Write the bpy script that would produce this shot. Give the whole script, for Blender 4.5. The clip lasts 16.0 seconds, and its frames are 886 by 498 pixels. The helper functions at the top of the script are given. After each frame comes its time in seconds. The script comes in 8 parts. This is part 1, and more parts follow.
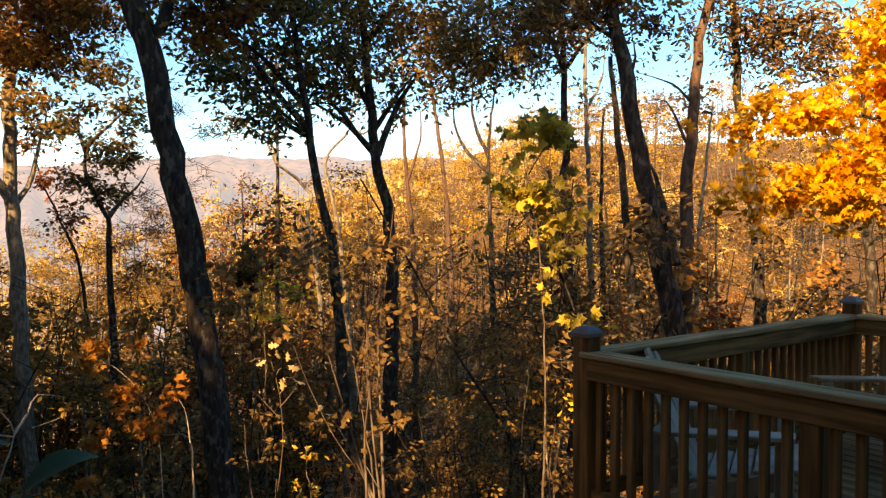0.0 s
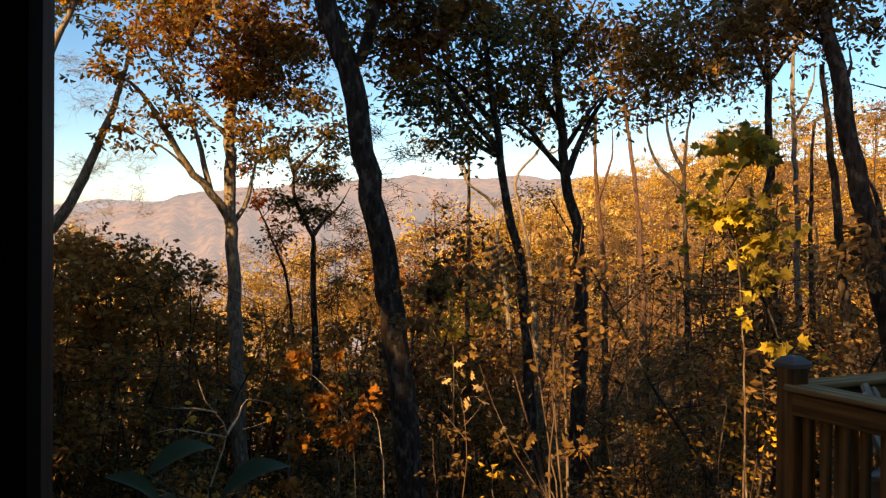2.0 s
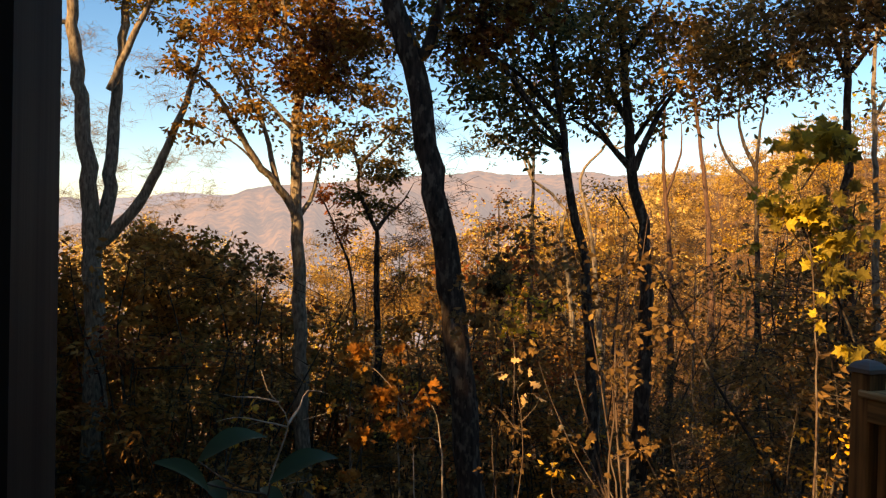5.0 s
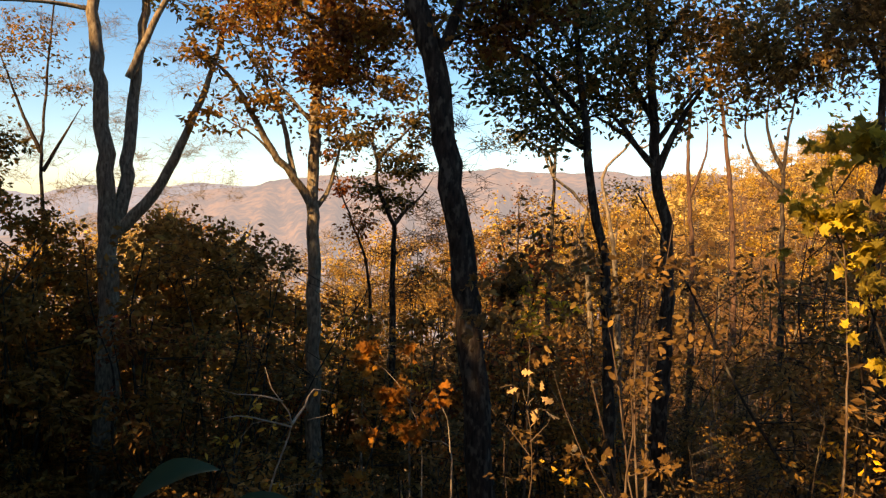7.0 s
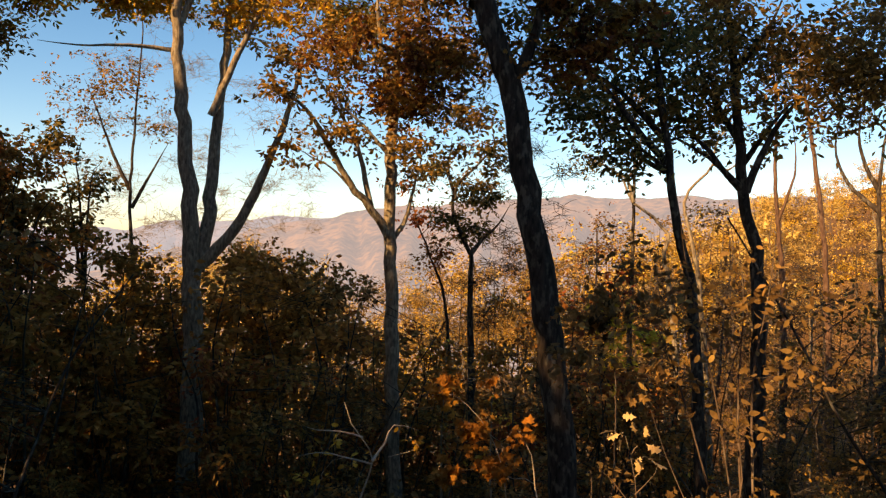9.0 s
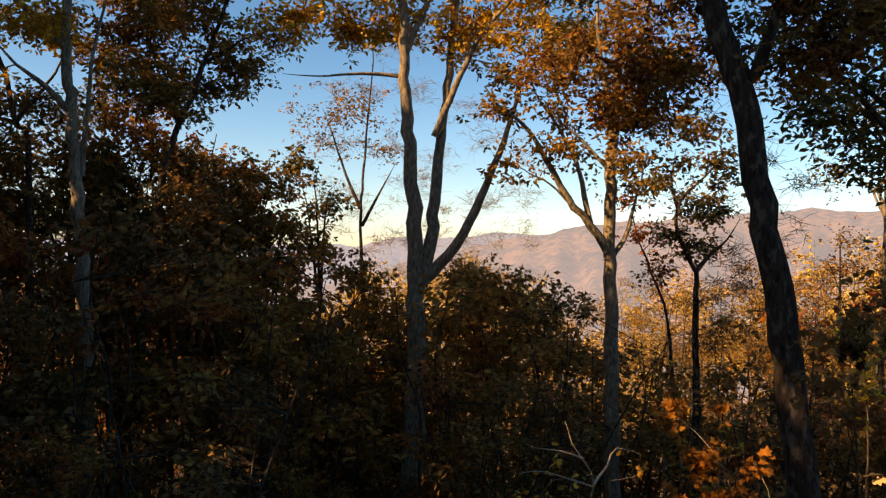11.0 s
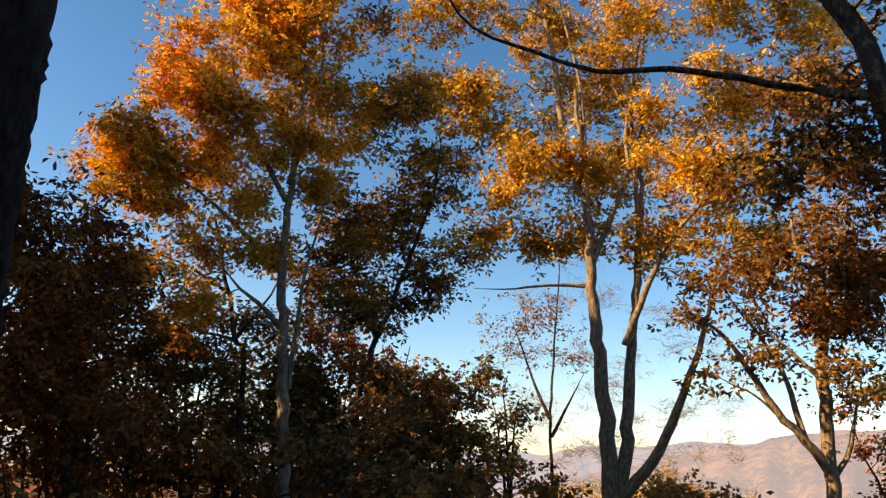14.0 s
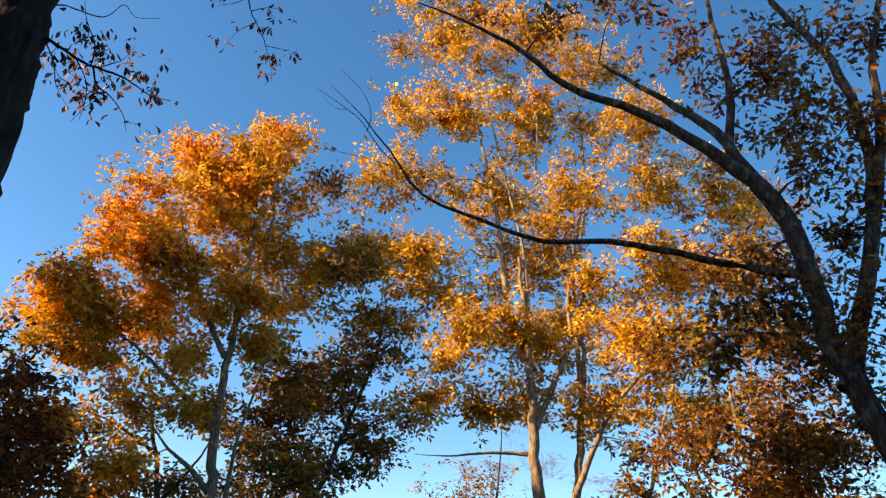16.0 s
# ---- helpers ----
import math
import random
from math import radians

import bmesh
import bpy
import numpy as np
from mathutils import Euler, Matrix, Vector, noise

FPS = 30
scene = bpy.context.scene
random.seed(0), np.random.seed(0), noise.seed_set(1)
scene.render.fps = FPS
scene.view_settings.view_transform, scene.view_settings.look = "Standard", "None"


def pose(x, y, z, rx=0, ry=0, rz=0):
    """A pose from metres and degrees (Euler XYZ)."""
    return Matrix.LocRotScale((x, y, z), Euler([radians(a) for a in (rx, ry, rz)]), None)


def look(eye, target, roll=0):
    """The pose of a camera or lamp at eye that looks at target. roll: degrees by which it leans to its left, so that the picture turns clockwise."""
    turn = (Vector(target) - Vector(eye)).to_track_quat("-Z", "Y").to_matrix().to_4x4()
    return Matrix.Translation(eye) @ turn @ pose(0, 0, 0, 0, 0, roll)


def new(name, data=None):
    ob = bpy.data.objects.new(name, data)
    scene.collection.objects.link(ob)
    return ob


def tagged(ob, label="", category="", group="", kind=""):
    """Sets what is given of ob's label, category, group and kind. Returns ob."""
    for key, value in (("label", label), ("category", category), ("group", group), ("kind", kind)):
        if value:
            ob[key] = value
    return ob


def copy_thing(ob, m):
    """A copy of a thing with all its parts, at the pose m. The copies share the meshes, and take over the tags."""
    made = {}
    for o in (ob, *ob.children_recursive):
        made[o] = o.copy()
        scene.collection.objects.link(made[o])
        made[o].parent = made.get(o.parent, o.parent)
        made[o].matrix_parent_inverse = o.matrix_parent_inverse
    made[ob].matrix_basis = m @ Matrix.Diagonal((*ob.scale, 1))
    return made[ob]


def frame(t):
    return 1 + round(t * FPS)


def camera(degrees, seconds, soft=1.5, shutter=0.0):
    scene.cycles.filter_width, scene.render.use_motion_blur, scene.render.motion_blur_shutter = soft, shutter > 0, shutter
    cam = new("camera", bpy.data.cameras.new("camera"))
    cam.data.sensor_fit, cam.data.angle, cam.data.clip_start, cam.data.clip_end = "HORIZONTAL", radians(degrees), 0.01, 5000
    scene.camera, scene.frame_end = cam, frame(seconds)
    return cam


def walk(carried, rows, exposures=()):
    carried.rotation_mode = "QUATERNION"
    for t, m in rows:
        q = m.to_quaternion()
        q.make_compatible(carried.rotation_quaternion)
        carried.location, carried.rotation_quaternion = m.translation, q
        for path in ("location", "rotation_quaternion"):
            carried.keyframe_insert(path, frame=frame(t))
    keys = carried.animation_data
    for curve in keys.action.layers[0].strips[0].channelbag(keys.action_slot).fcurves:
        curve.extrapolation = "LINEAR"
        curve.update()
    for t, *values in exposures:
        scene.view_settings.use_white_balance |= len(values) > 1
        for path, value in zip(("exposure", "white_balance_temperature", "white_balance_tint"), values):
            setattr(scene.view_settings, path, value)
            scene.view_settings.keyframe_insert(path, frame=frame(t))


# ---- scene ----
# ---- camera ----
cam = camera(57.8, 16.0, soft=1.3)
PATH = [
    (0.0, (-0.000, 0.000, 1.600), (-0.000, 9.996, 1.321), -0.00),
    (0.5, (0.002, 0.012, 1.602), (-0.977, 9.961, 1.362), 0.21),
    (1.0, (0.007, 0.024, 1.604), (-1.706, 9.875, 1.478), 0.11),
    (1.5, (0.013, 0.025, 1.605), (-2.061, 9.807, 1.489), 0.09),
    (2.0, (0.010, 0.028, 1.606), (-2.320, 9.752, 1.552), 0.43),
    (2.5, (0.011, 0.019, 1.605), (-2.570, 9.680, 1.573), 0.63),
    (3.0, (0.011, 0.014, 1.606), (-2.738, 9.628, 1.583), 0.86),
    (3.5, (0.011, 0.007, 1.604), (-2.858, 9.587, 1.596), 0.91),
    (4.0, (0.015, 0.010, 1.604), (-2.975, 9.553, 1.573), 0.91),
    (4.5, (0.021, 0.034, 1.597), (-3.000, 9.567, 1.578), 0.91),
    (4.7, (0.023, 0.044, 1.599), (-3.041, 9.563, 1.530), 1.00),
    (6.8, (-0.027, 0.289, 1.599), (-3.122, 9.796, 1.383), 1.96),
    (7.0, (-0.019, 0.318, 1.606), (-3.341, 9.748, 1.431), 2.57),
    (7.5, (-0.042, 0.377, 1.601), (-3.799, 9.641, 1.348), 2.73),
    (8.0, (-0.094, 0.428, 1.618), (-3.869, 9.688, 1.564), 1.91),
    (8.2, (-0.092, 0.435, 1.617), (-3.793, 9.725, 1.675), 1.48),
    (10.3, (-0.173, 0.503, 1.617), (-6.060, 8.584, 1.807), 2.12),
    (10.5, (-0.171, 0.498, 1.614), (-6.292, 8.403, 1.825), 2.08),
    (11.0, (-0.173, 0.498, 1.616), (-6.636, 8.124, 1.877), 2.17),
    (11.5, (-0.187, 0.482, 1.626), (-7.162, 7.638, 1.995), 1.91),
    (12.0, (-0.192, 0.479, 1.647), (-7.811, 6.915, 2.369), 2.27),
    (12.5, (-0.185, 0.466, 1.678), (-8.178, 6.332, 2.987), 2.26),
    (13.0, (-0.177, 0.431, 1.705), (-8.205, 6.127, 3.469), 2.42),
    (13.5, (-0.166, 0.419, 1.718), (-8.133, 6.049, 3.917), 2.72),
    (14.0, (-0.175, 0.403, 1.712), (-7.994, 6.042, 4.374), 3.28),
    (14.5, (-0.164, 0.398, 1.716), (-7.890, 5.905, 4.875), 3.65),
    (15.0, (-0.175, 0.401, 1.723), (-7.686, 5.884, 5.401), 3.81),
    (15.5, (-0.183, 0.389, 1.720), (-7.408, 5.895, 5.902), 4.00),
    (16.0, (-0.196, 0.388, 1.722), (-7.076, 6.029, 6.288), 3.88),
]
walk(cam, [(t, look(eye, target, roll)) for t, eye, target, roll in PATH],
     exposures=[(0.0, 1.55, 10600, 23), (1.5, 1.05, 11600, 28), (4.0, 1.06, 11800, 31), (8.0, 1.05, 11800, 30), (11.0, 0.92, 11600, 31), (12.5, 1.0, 11400, 30), (14.0, 1.1, 11000, 29), (15.0, 1.25, 10500, 28), (16.0, 1.5, 10000, 27)])

# ---- sky and sun ----
SUN_BEARING, SUN_HEIGHT = 158.0, 30.0   # degrees to the left of +y, degrees above the horizon
world = bpy.data.worlds.new("sky")
scene.world = world
world.use_nodes = True
wn = world.node_tree.nodes
sky = wn.new("ShaderNodeTexSky")
sky.sky_type, sky.sun_disc = "NISHITA", False
sky.sun_elevation, sky.sun_rotation = radians(SUN_HEIGHT), radians(-SUN_BEARING)
sky.altitude, sky.air_density, sky.dust_density, sky.ozone_density = 700.0, 1.0, 1.2, 4.0
wn["Background"].inputs["Strength"].default_value = 0.09
blue = wn.new("ShaderNodeHueSaturation")
blue.inputs["Saturation"].default_value = 1.2
blue.inputs["Hue"].default_value = 0.492
clear = wn.new("ShaderNodeGamma")
clear.inputs["Gamma"].default_value = 1.25
world.node_tree.links.new(sky.outputs[0], clear.inputs["Color"])
world.node_tree.links.new(clear.outputs[0], blue.inputs["Color"])
world.node_tree.links.new(blue.outputs[0], wn["Background"].inputs["Color"])
sun = new("sun", bpy.data.lights.new("sun", "SUN"))
sun.data.energy, sun.data.angle, sun.data.color = 5.0, radians(0.53), (1.0, 0.75, 0.46)
sb, sh = radians(SUN_BEARING), radians(SUN_HEIGHT)
sun.matrix_world = look((-math.sin(sb) * math.cos(sh) * 60, math.cos(sb) * math.cos(sh) * 60, math.sin(sh) * 60), (0, 0, 0))


# ---- materials ----
def material(name, rough=0.8):
    m = bpy.data.materials.new(name)
    m.use_nodes = True
    b = m.node_tree.nodes["Principled BSDF"]
    b.inputs["Roughness"].default_value = rough
    b.inputs["Specular IOR Level"].default_value = 0.12
    return m, m.node_tree.nodes, m.node_tree.links, b


def ramp(nodes, stops):
    r = nodes.new("ShaderNodeValToRGB")
    while len(r.color_ramp.elements) < len(stops):
        r.color_ramp.elements.new(0.5)
    for e, (at, c) in zip(r.color_ramp.elements, stops):
        e.position, e.color = at, (*c, 1)
    return r


def noise_node(nodes, links, scale, detail=4.0, stretch=None, coords="Object"):
    n = nodes.new("ShaderNodeTexNoise")
    n.inputs["Scale"].default_value, n.inputs["Detail"].default_value = scale, detail
    tc = nodes.new("ShaderNodeTexCoord")
    if stretch:
        mp = nodes.new("ShaderNodeMapping")
        mp.inputs["Scale"].default_value = stretch
        links.new(tc.outputs[coords], mp.inputs[0])
        links.new(mp.outputs[0], n.inputs["Vector"])
    else:
        links.new(tc.outputs[coords], n.inputs["Vector"])
    return n


def bump(nodes, links, bsdf, source, strength, distance):
    b = nodes.new("ShaderNodeBump")
    b.inputs["Strength"].default_value, b.inputs["Distance"].default_value = strength, distance
    links.new(source, b.inputs["Height"])
    links.new(b.outputs[0], bsdf.inputs["Normal"])


def bark(name, dark, light, moss):
    """Furrowed bark with pale lichen patches."""
    m, n, l, b = material(name, 0.9)
    furrow = noise_node(n, l, 1.0, 8.0, (26, 26, 7.0))
    patch = noise_node(n, l, 1.0, 5.0, (15.0, 15.0, 7.0))
    r1 = ramp(n, [(0.3, dark), (0.68, light)])
    l.new(furrow.outputs[0], r1.inputs[0])
    r2 = ramp(n, [(0.53, (0, 0, 0)), (0.63, (0.6, 0.6, 0.6))])
    l.new(patch.outputs[0], r2.inputs[0])
    mix = n.new("ShaderNodeMix")
    mix.data_type = "RGBA"
    l.new(r2.outputs[0], mix.inputs[0])
    l.new(r1.outputs[0], mix.inputs[6])
    mix.inputs[7].default_value = (*moss, 1)
    l.new(mix.outputs[2], b.inputs["Base Color"])
    bump(n, l, b, furrow.outputs[0], 0.7, 0.02)
    return m


def leaf(name, colours, glow=0.36, rough=0.7):
    """Autumn leaves: each one has its own colour, and lets some light through."""
    m, n, l, b = material(name, rough)
    geo = n.new("ShaderNodeNewGeometry")
    k = len(colours)
    r = ramp(n, [(i / max(k - 1, 1), c) for i, c in enumerate(colours)])
    tuft = noise_node(n, l, 1.5, 2.0)
    own = n.new("ShaderNodeMath")
    own.operation = "MULTIPLY_ADD"
    l.new(geo.outputs["Random Per Island"], own.inputs[0])
    own.inputs[1].default_value, own.inputs[2].default_value = 0.5, -0.9
    both = n.new("ShaderNodeMath")
    both.operation, both.use_clamp = "MULTIPLY_ADD", True
    l.new(tuft.outputs[0], both.inputs[0])
    both.inputs[1].default_value = 2.3
    l.new(own.outputs[0], both.inputs[2])
    l.new(both.outputs[0], r.inputs[0])
    big = noise_node(n, l, 0.8, 2.0)
    hsv = n.new("ShaderNodeHueSaturation")
    mr = n.new("ShaderNodeMapRange")
    mr.inputs[1].default_value, mr.inputs[2].default_value = 0.3, 0.7
    mr.inputs[3].default_value, mr.inputs[4].default_value = 0.65, 1.25
    l.new(big.outputs[0], mr.inputs[0])
    each = n.new("ShaderNodeMath")
    each.operation = "MULTIPLY_ADD"
    l.new(geo.outputs["Random Per Island"], each.inputs[0])
    each.inputs[1].default_value, each.inputs[2].default_value = 0.8, 0.65
    tone = n.new("ShaderNodeMath")
    tone.operation = "MULTIPLY"
    l.new(mr.outputs[0], tone.inputs[0])
    l.new(each.outputs[0], tone.inputs[1])
    l.new(tone.outputs[0], hsv.inputs["Value"])
    l.new(r.outputs[0], hsv.inputs["Color"])
    l.new(hsv.outputs[0], b.inputs["Base Color"])
    tr = n.new("ShaderNodeBsdfTranslucent")
    l.new(hsv.outputs[0], tr.inputs[0])
    mix = n.new("ShaderNodeMixShader")
    mix.inputs[0].default_value = glow
    l.new(b.outputs[0], mix.inputs[1])
    l.new(tr.outputs[0], mix.inputs[2])
    l.new(mix.outputs[0], n["Material Output"].inputs[0])
    return m


def wood(name, dark, light, axis):
    """Weathered boards with the grain along one axis."""
    m, n, l, b = material(name, 0.75)
    st = [26.0, 26.0, 26.0]
    st[axis] = 1.6
    grain = noise_node(n, l, 1.0, 6.0, st)
    stain = noise_node(n, l, 2.2, 3.0)
    r = ramp(n, [(0.36, dark), (0.62, light)])
    l.new(grain.outputs[0], r.inputs[0])
    info = n.new("ShaderNodeObjectInfo")
    add = n.new("ShaderNodeMath")
    add.operation = "MULTIPLY_ADD"
    l.new(info.outputs["Random"], add.inputs[0])
    add.inputs[1].default_value = 0.35
    add.inputs[2].default_value = 0.4
    add2 = n.new("ShaderNodeMath")
    l.new(add.outputs[0], add2.inputs[0])
    l.new(stain.outputs[0], add2.inputs[1])
    hsv = n.new("ShaderNodeHueSaturation")
    l.new(add2.outputs[0], hsv.inputs["Value"])
    l.new(r.outputs[0], hsv.inputs["Color"])
    l.new(hsv.outputs[0], b.inputs["Base Color"])
    bump(n, l, b, grain.outputs[0], 0.4, 0.004)
    return m


OAK_BARK = bark("oak_bark", (0.014, 0.011, 0.009), (0.065, 0.052, 0.04), (0.15, 0.145, 0.115))
PALE_BARK = bark("pale_bark", (0.08, 0.066, 0.048), (0.28, 0.24, 0.17), (0.34, 0.32, 0.23))
RED_BARK = bark("red_bark", (0.05, 0.03, 0.022), (0.15, 0.09, 0.06), (0.17, 0.13, 0.1))
TWIG_BARK = bark("twig_bark", (0.05, 0.036, 0.026), (0.15, 0.11, 0.08), (0.2, 0.18, 0.14))
GREY_BARK = bark("grey_bark", (0.24, 0.2, 0.14), (0.5, 0.43, 0.32), (0.45, 0.43, 0.34))
GOLD_LEAF = leaf("gold_leaf", [(0.28, 0.11, 0.03), (0.52, 0.27, 0.04), (0.66, 0.42, 0.06), (0.44, 0.29, 0.055), (0.72, 0.5, 0.12)])
OLIVE_LEAF = leaf("olive_leaf", [(0.05, 0.06, 0.025), (0.11, 0.11, 0.04), (0.17, 0.15, 0.05), (0.26, 0.17, 0.045), (0.08, 0.09, 0.04)])
ORANGE_LEAF = leaf("orange_leaf", [(0.48, 0.15, 0.045), (0.66, 0.31, 0.045), (0.74, 0.43, 0.065), (0.7, 0.4, 0.055), (0.5, 0.36, 0.07)])
DULL_YELLOW_LEAF = leaf("dull_yellow_leaf", [(0.2, 0.17, 0.045), (0.3, 0.24, 0.05), (0.56, 0.43, 0.07), (0.3, 0.22, 0.045)], 0.45)
DUSK_LEAF = leaf("dark_brown_leaf", [(0.2, 0.085, 0.03), (0.36, 0.155, 0.04), (0.46, 0.21, 0.05), (0.25, 0.12, 0.035), (0.5, 0.27, 0.07)])
RED_LEAF = leaf("red_leaf", [(0.15, 0.042, 0.02), (0.3, 0.08, 0.03), (0.4, 0.15, 0.04), (0.22, 0.09, 0.032)])
TAN_LEAF = leaf("tan_leaf", [(0.34, 0.22, 0.08), (0.54, 0.37, 0.11), (0.64, 0.46, 0.16), (0.48, 0.31, 0.09)])
BROWN_LEAF = leaf("brown_leaf", [(0.07, 0.042, 0.02), (0.18, 0.106, 0.042), (0.29, 0.175, 0.062), (0.13, 0.08, 0.034), (0.4, 0.26, 0.085)])
GREEN_LEAF = leaf("green_leaf", [(0.05, 0.06, 0.026), (0.1, 0.095, 0.034), (0.16, 0.12, 0.04), (0.25, 0.15, 0.045), (0.08, 0.08, 0.035)])
YELLOW_LEAF = leaf("yellow_leaf", [(0.5, 0.32, 0.04), (0.62, 0.46, 0.06), (0.45, 0.36, 0.05), (0.66, 0.4, 0.04)], 0.5)
MAPLE_LEAF = leaf("maple_leaf", [(0.66, 0.26, 0.025), (0.74, 0.4, 0.04), (0.8, 0.5, 0.07), (0.7, 0.34, 0.03)], 0.5)
PALE_LEAF = leaf("pale_leaf", [(0.42, 0.27, 0.11), (0.6, 0.43, 0.22), (0.46, 0.3, 0.12)], 0.3)
RUST_LEAF = leaf("rust_leaf", [(0.34, 0.11, 0.03), (0.46, 0.19, 0.04), (0.38, 0.15, 0.035), (0.52, 0.25, 0.05)], 0.4)
DRY_LEAF = leaf("dry_leaf", [(0.1, 0.05, 0.045), (0.18, 0.08, 0.06), (0.4, 0.24, 0.18), (0.13, 0.06, 0.05)], 0.2, 0.5)
LAUREL_LEAF = leaf("laurel_leaf", [(0.04, 0.07, 0.025), (0.07, 0.11, 0.04)], 0.2, 0.45)

RUSSET_LEAF = leaf("russet_leaf", [(0.08, 0.025, 0.014), (0.14, 0.045, 0.018), (0.2, 0.085, 0.022), (0.3, 0.17, 0.035), (0.15, 0.06, 0.02)])
BRONZE_LEAF = leaf("bronze_leaf", [(0.12, 0.09, 0.035), (0.3, 0.16, 0.04), (0.2, 0.13, 0.045), (0.4, 0.22, 0.05), (0.13, 0.11, 0.045)])
DARK_BARK = bark("dark_bark", (0.01, 0.008, 0.007), (0.035, 0.03, 0.025), (0.045, 0.042, 0.037))


# ---- building blocks ----
rng = np.random.default_rng(7)


def empty(name, at=(0, 0, 0)):
    ob = new(name)
    ob.location = at
    return ob


def raw_part(name, verts, faces, mat, parent, label="", smooth=True):
    """One mesh object from arrays, under its parent, in the parent's frame."""
    me = bpy.data.meshes.new(name)
    verts = np.asarray(verts, np.float32)
    me.vertices.add(len(verts))
    me.vertices.foreach_set("co", verts.ravel())
    faces = np.asarray(faces, np.int32)
    k = faces.shape[1]
    me.loops.add(faces.size)
    me.loops.foreach_set("vertex_index", faces.ravel())
    me.polygons.add(len(faces))
    me.polygons.foreach_set("loop_start", np.arange(0, faces.size, k, dtype=np.int32))
    me.polygons.foreach_set("use_smooth", np.full(len(faces), smooth))
    me.update(calc_edges=True)
    me.materials.append(mat)
    ob = new(name, me)
    ob.parent = parent
    if label:
        tagged(ob, label)
    return ob


def part(name, bm, mat, parent, label=""):
    me = bpy.data.meshes.new(name)
    bm.to_mesh(me)
    bm.free()
    me.materials.append(mat)
    ob = new(name, me)
    ob.parent = parent
    if label:
        tagged(ob, label)
    return ob


def spline(points, step):
    """Points along a smooth curve through the given ones."""
    p = np.asarray(points, float)
    if len(p) < 3:
        n = max(2, int(np.linalg.norm(p[-1] - p[0]) / step) + 1)
        return p[0] + (p[-1] - p[0]) * np.linspace(0, 1, n)[:, None]
    q = np.vstack([2 * p[0] - p[1], p, 2 * p[-1] - p[-2]])
    out = []
    for i in range(1, len(q) - 2):
        n = max(2, int(np.linalg.norm(q[i + 1] - q[i]) / step) + 1)
        t = np.linspace(0, 1, n, endpoint=False)[:, None]
        a, b, c, d = q[i - 1], q[i], q[i + 1], q[i + 2]
        out.append(0.5 * (2 * b + (c - a) * t + (2 * a - 5 * b + 4 * c - d) * t**2 + (3 * b - a - 3 * c + d) * t**3))
    return np.vstack(out + [p[-1:]])


def tube(path, radii, sides, lump=0.0):
    """A tapered round limb along a path: vertices and faces."""
    path = np.asarray(path, float)
    n = len(path)
    ahead = np.gradient(path, axis=0)
    ahead /= np.linalg.norm(ahead, axis=1)[:, None] + 1e-9
    u = np.cross(ahead, (0.8, 0.5, -0.33))
    u /= np.linalg.norm(u, axis=1)[:, None] + 1e-9
    w = np.cross(ahead, u)
    a = np.linspace(0, 2 * np.pi, sides, endpoint=False)
    rad = np.asarray(radii, float)[:, None] * (1 + lump * rng.normal(size=(n, sides)))
    ring = path[:, None] + rad[..., None] * (np.cos(a)[None, :, None] * u[:, None] + np.sin(a)[None, :, None] * w[:, None])
    i, j = np.meshgrid(np.arange(n - 1), np.arange(sides), indexing="ij")
    k = (j + 1) % sides
    quads = np.stack([i * sides + j, i * sides + k, (i + 1) * sides + k, (i + 1) * sides + j], -1).reshape(-1, 4)
    return ring.reshape(-1, 3), quads


class Mesh:
    """Gathers pieces of one mesh."""

    def __init__(self):
        self.v, self.f, self.n = [], [], 0

    def add(self, v, f):
        self.v.append(v)
        self.f.append(f + self.n)
        self.n += len(v)

    def link(self, name, mat, parent, label="", smooth=True):
        return raw_part(name, np.vstack(self.v), np.vstack(self.f), mat, parent, label, smooth)


LOBED = np.array([(0, 0), (0.22, 0.1), (0.48, 0.22), (0.3, 0.4), (0.5, 0.66), (0.2, 0.66), (0, 1.0), (-0.2, 0.66), (-0.5, 0.66), (-0.3, 0.4), (-0.48, 0.22), (-0.22, 0.1)])
OAK = np.array([(0, 0), (0.05, 0.2), (0.2, 0.34), (0.09, 0.46), (0.27, 0.64), (0.11, 0.74), (0.14, 0.9), (0, 1.0), (-0.14, 0.9), (-0.11, 0.74), (-0.27, 0.64), (-0.09, 0.46), (-0.2, 0.34), (-0.05, 0.2)])
OVAL = np.array([(0, 0), (0.2, 0.22), (0.26, 0.5), (0.16, 0.8), (0, 1.0), (-0.16, 0.8), (-0.26, 0.5), (-0.2, 0.22)])


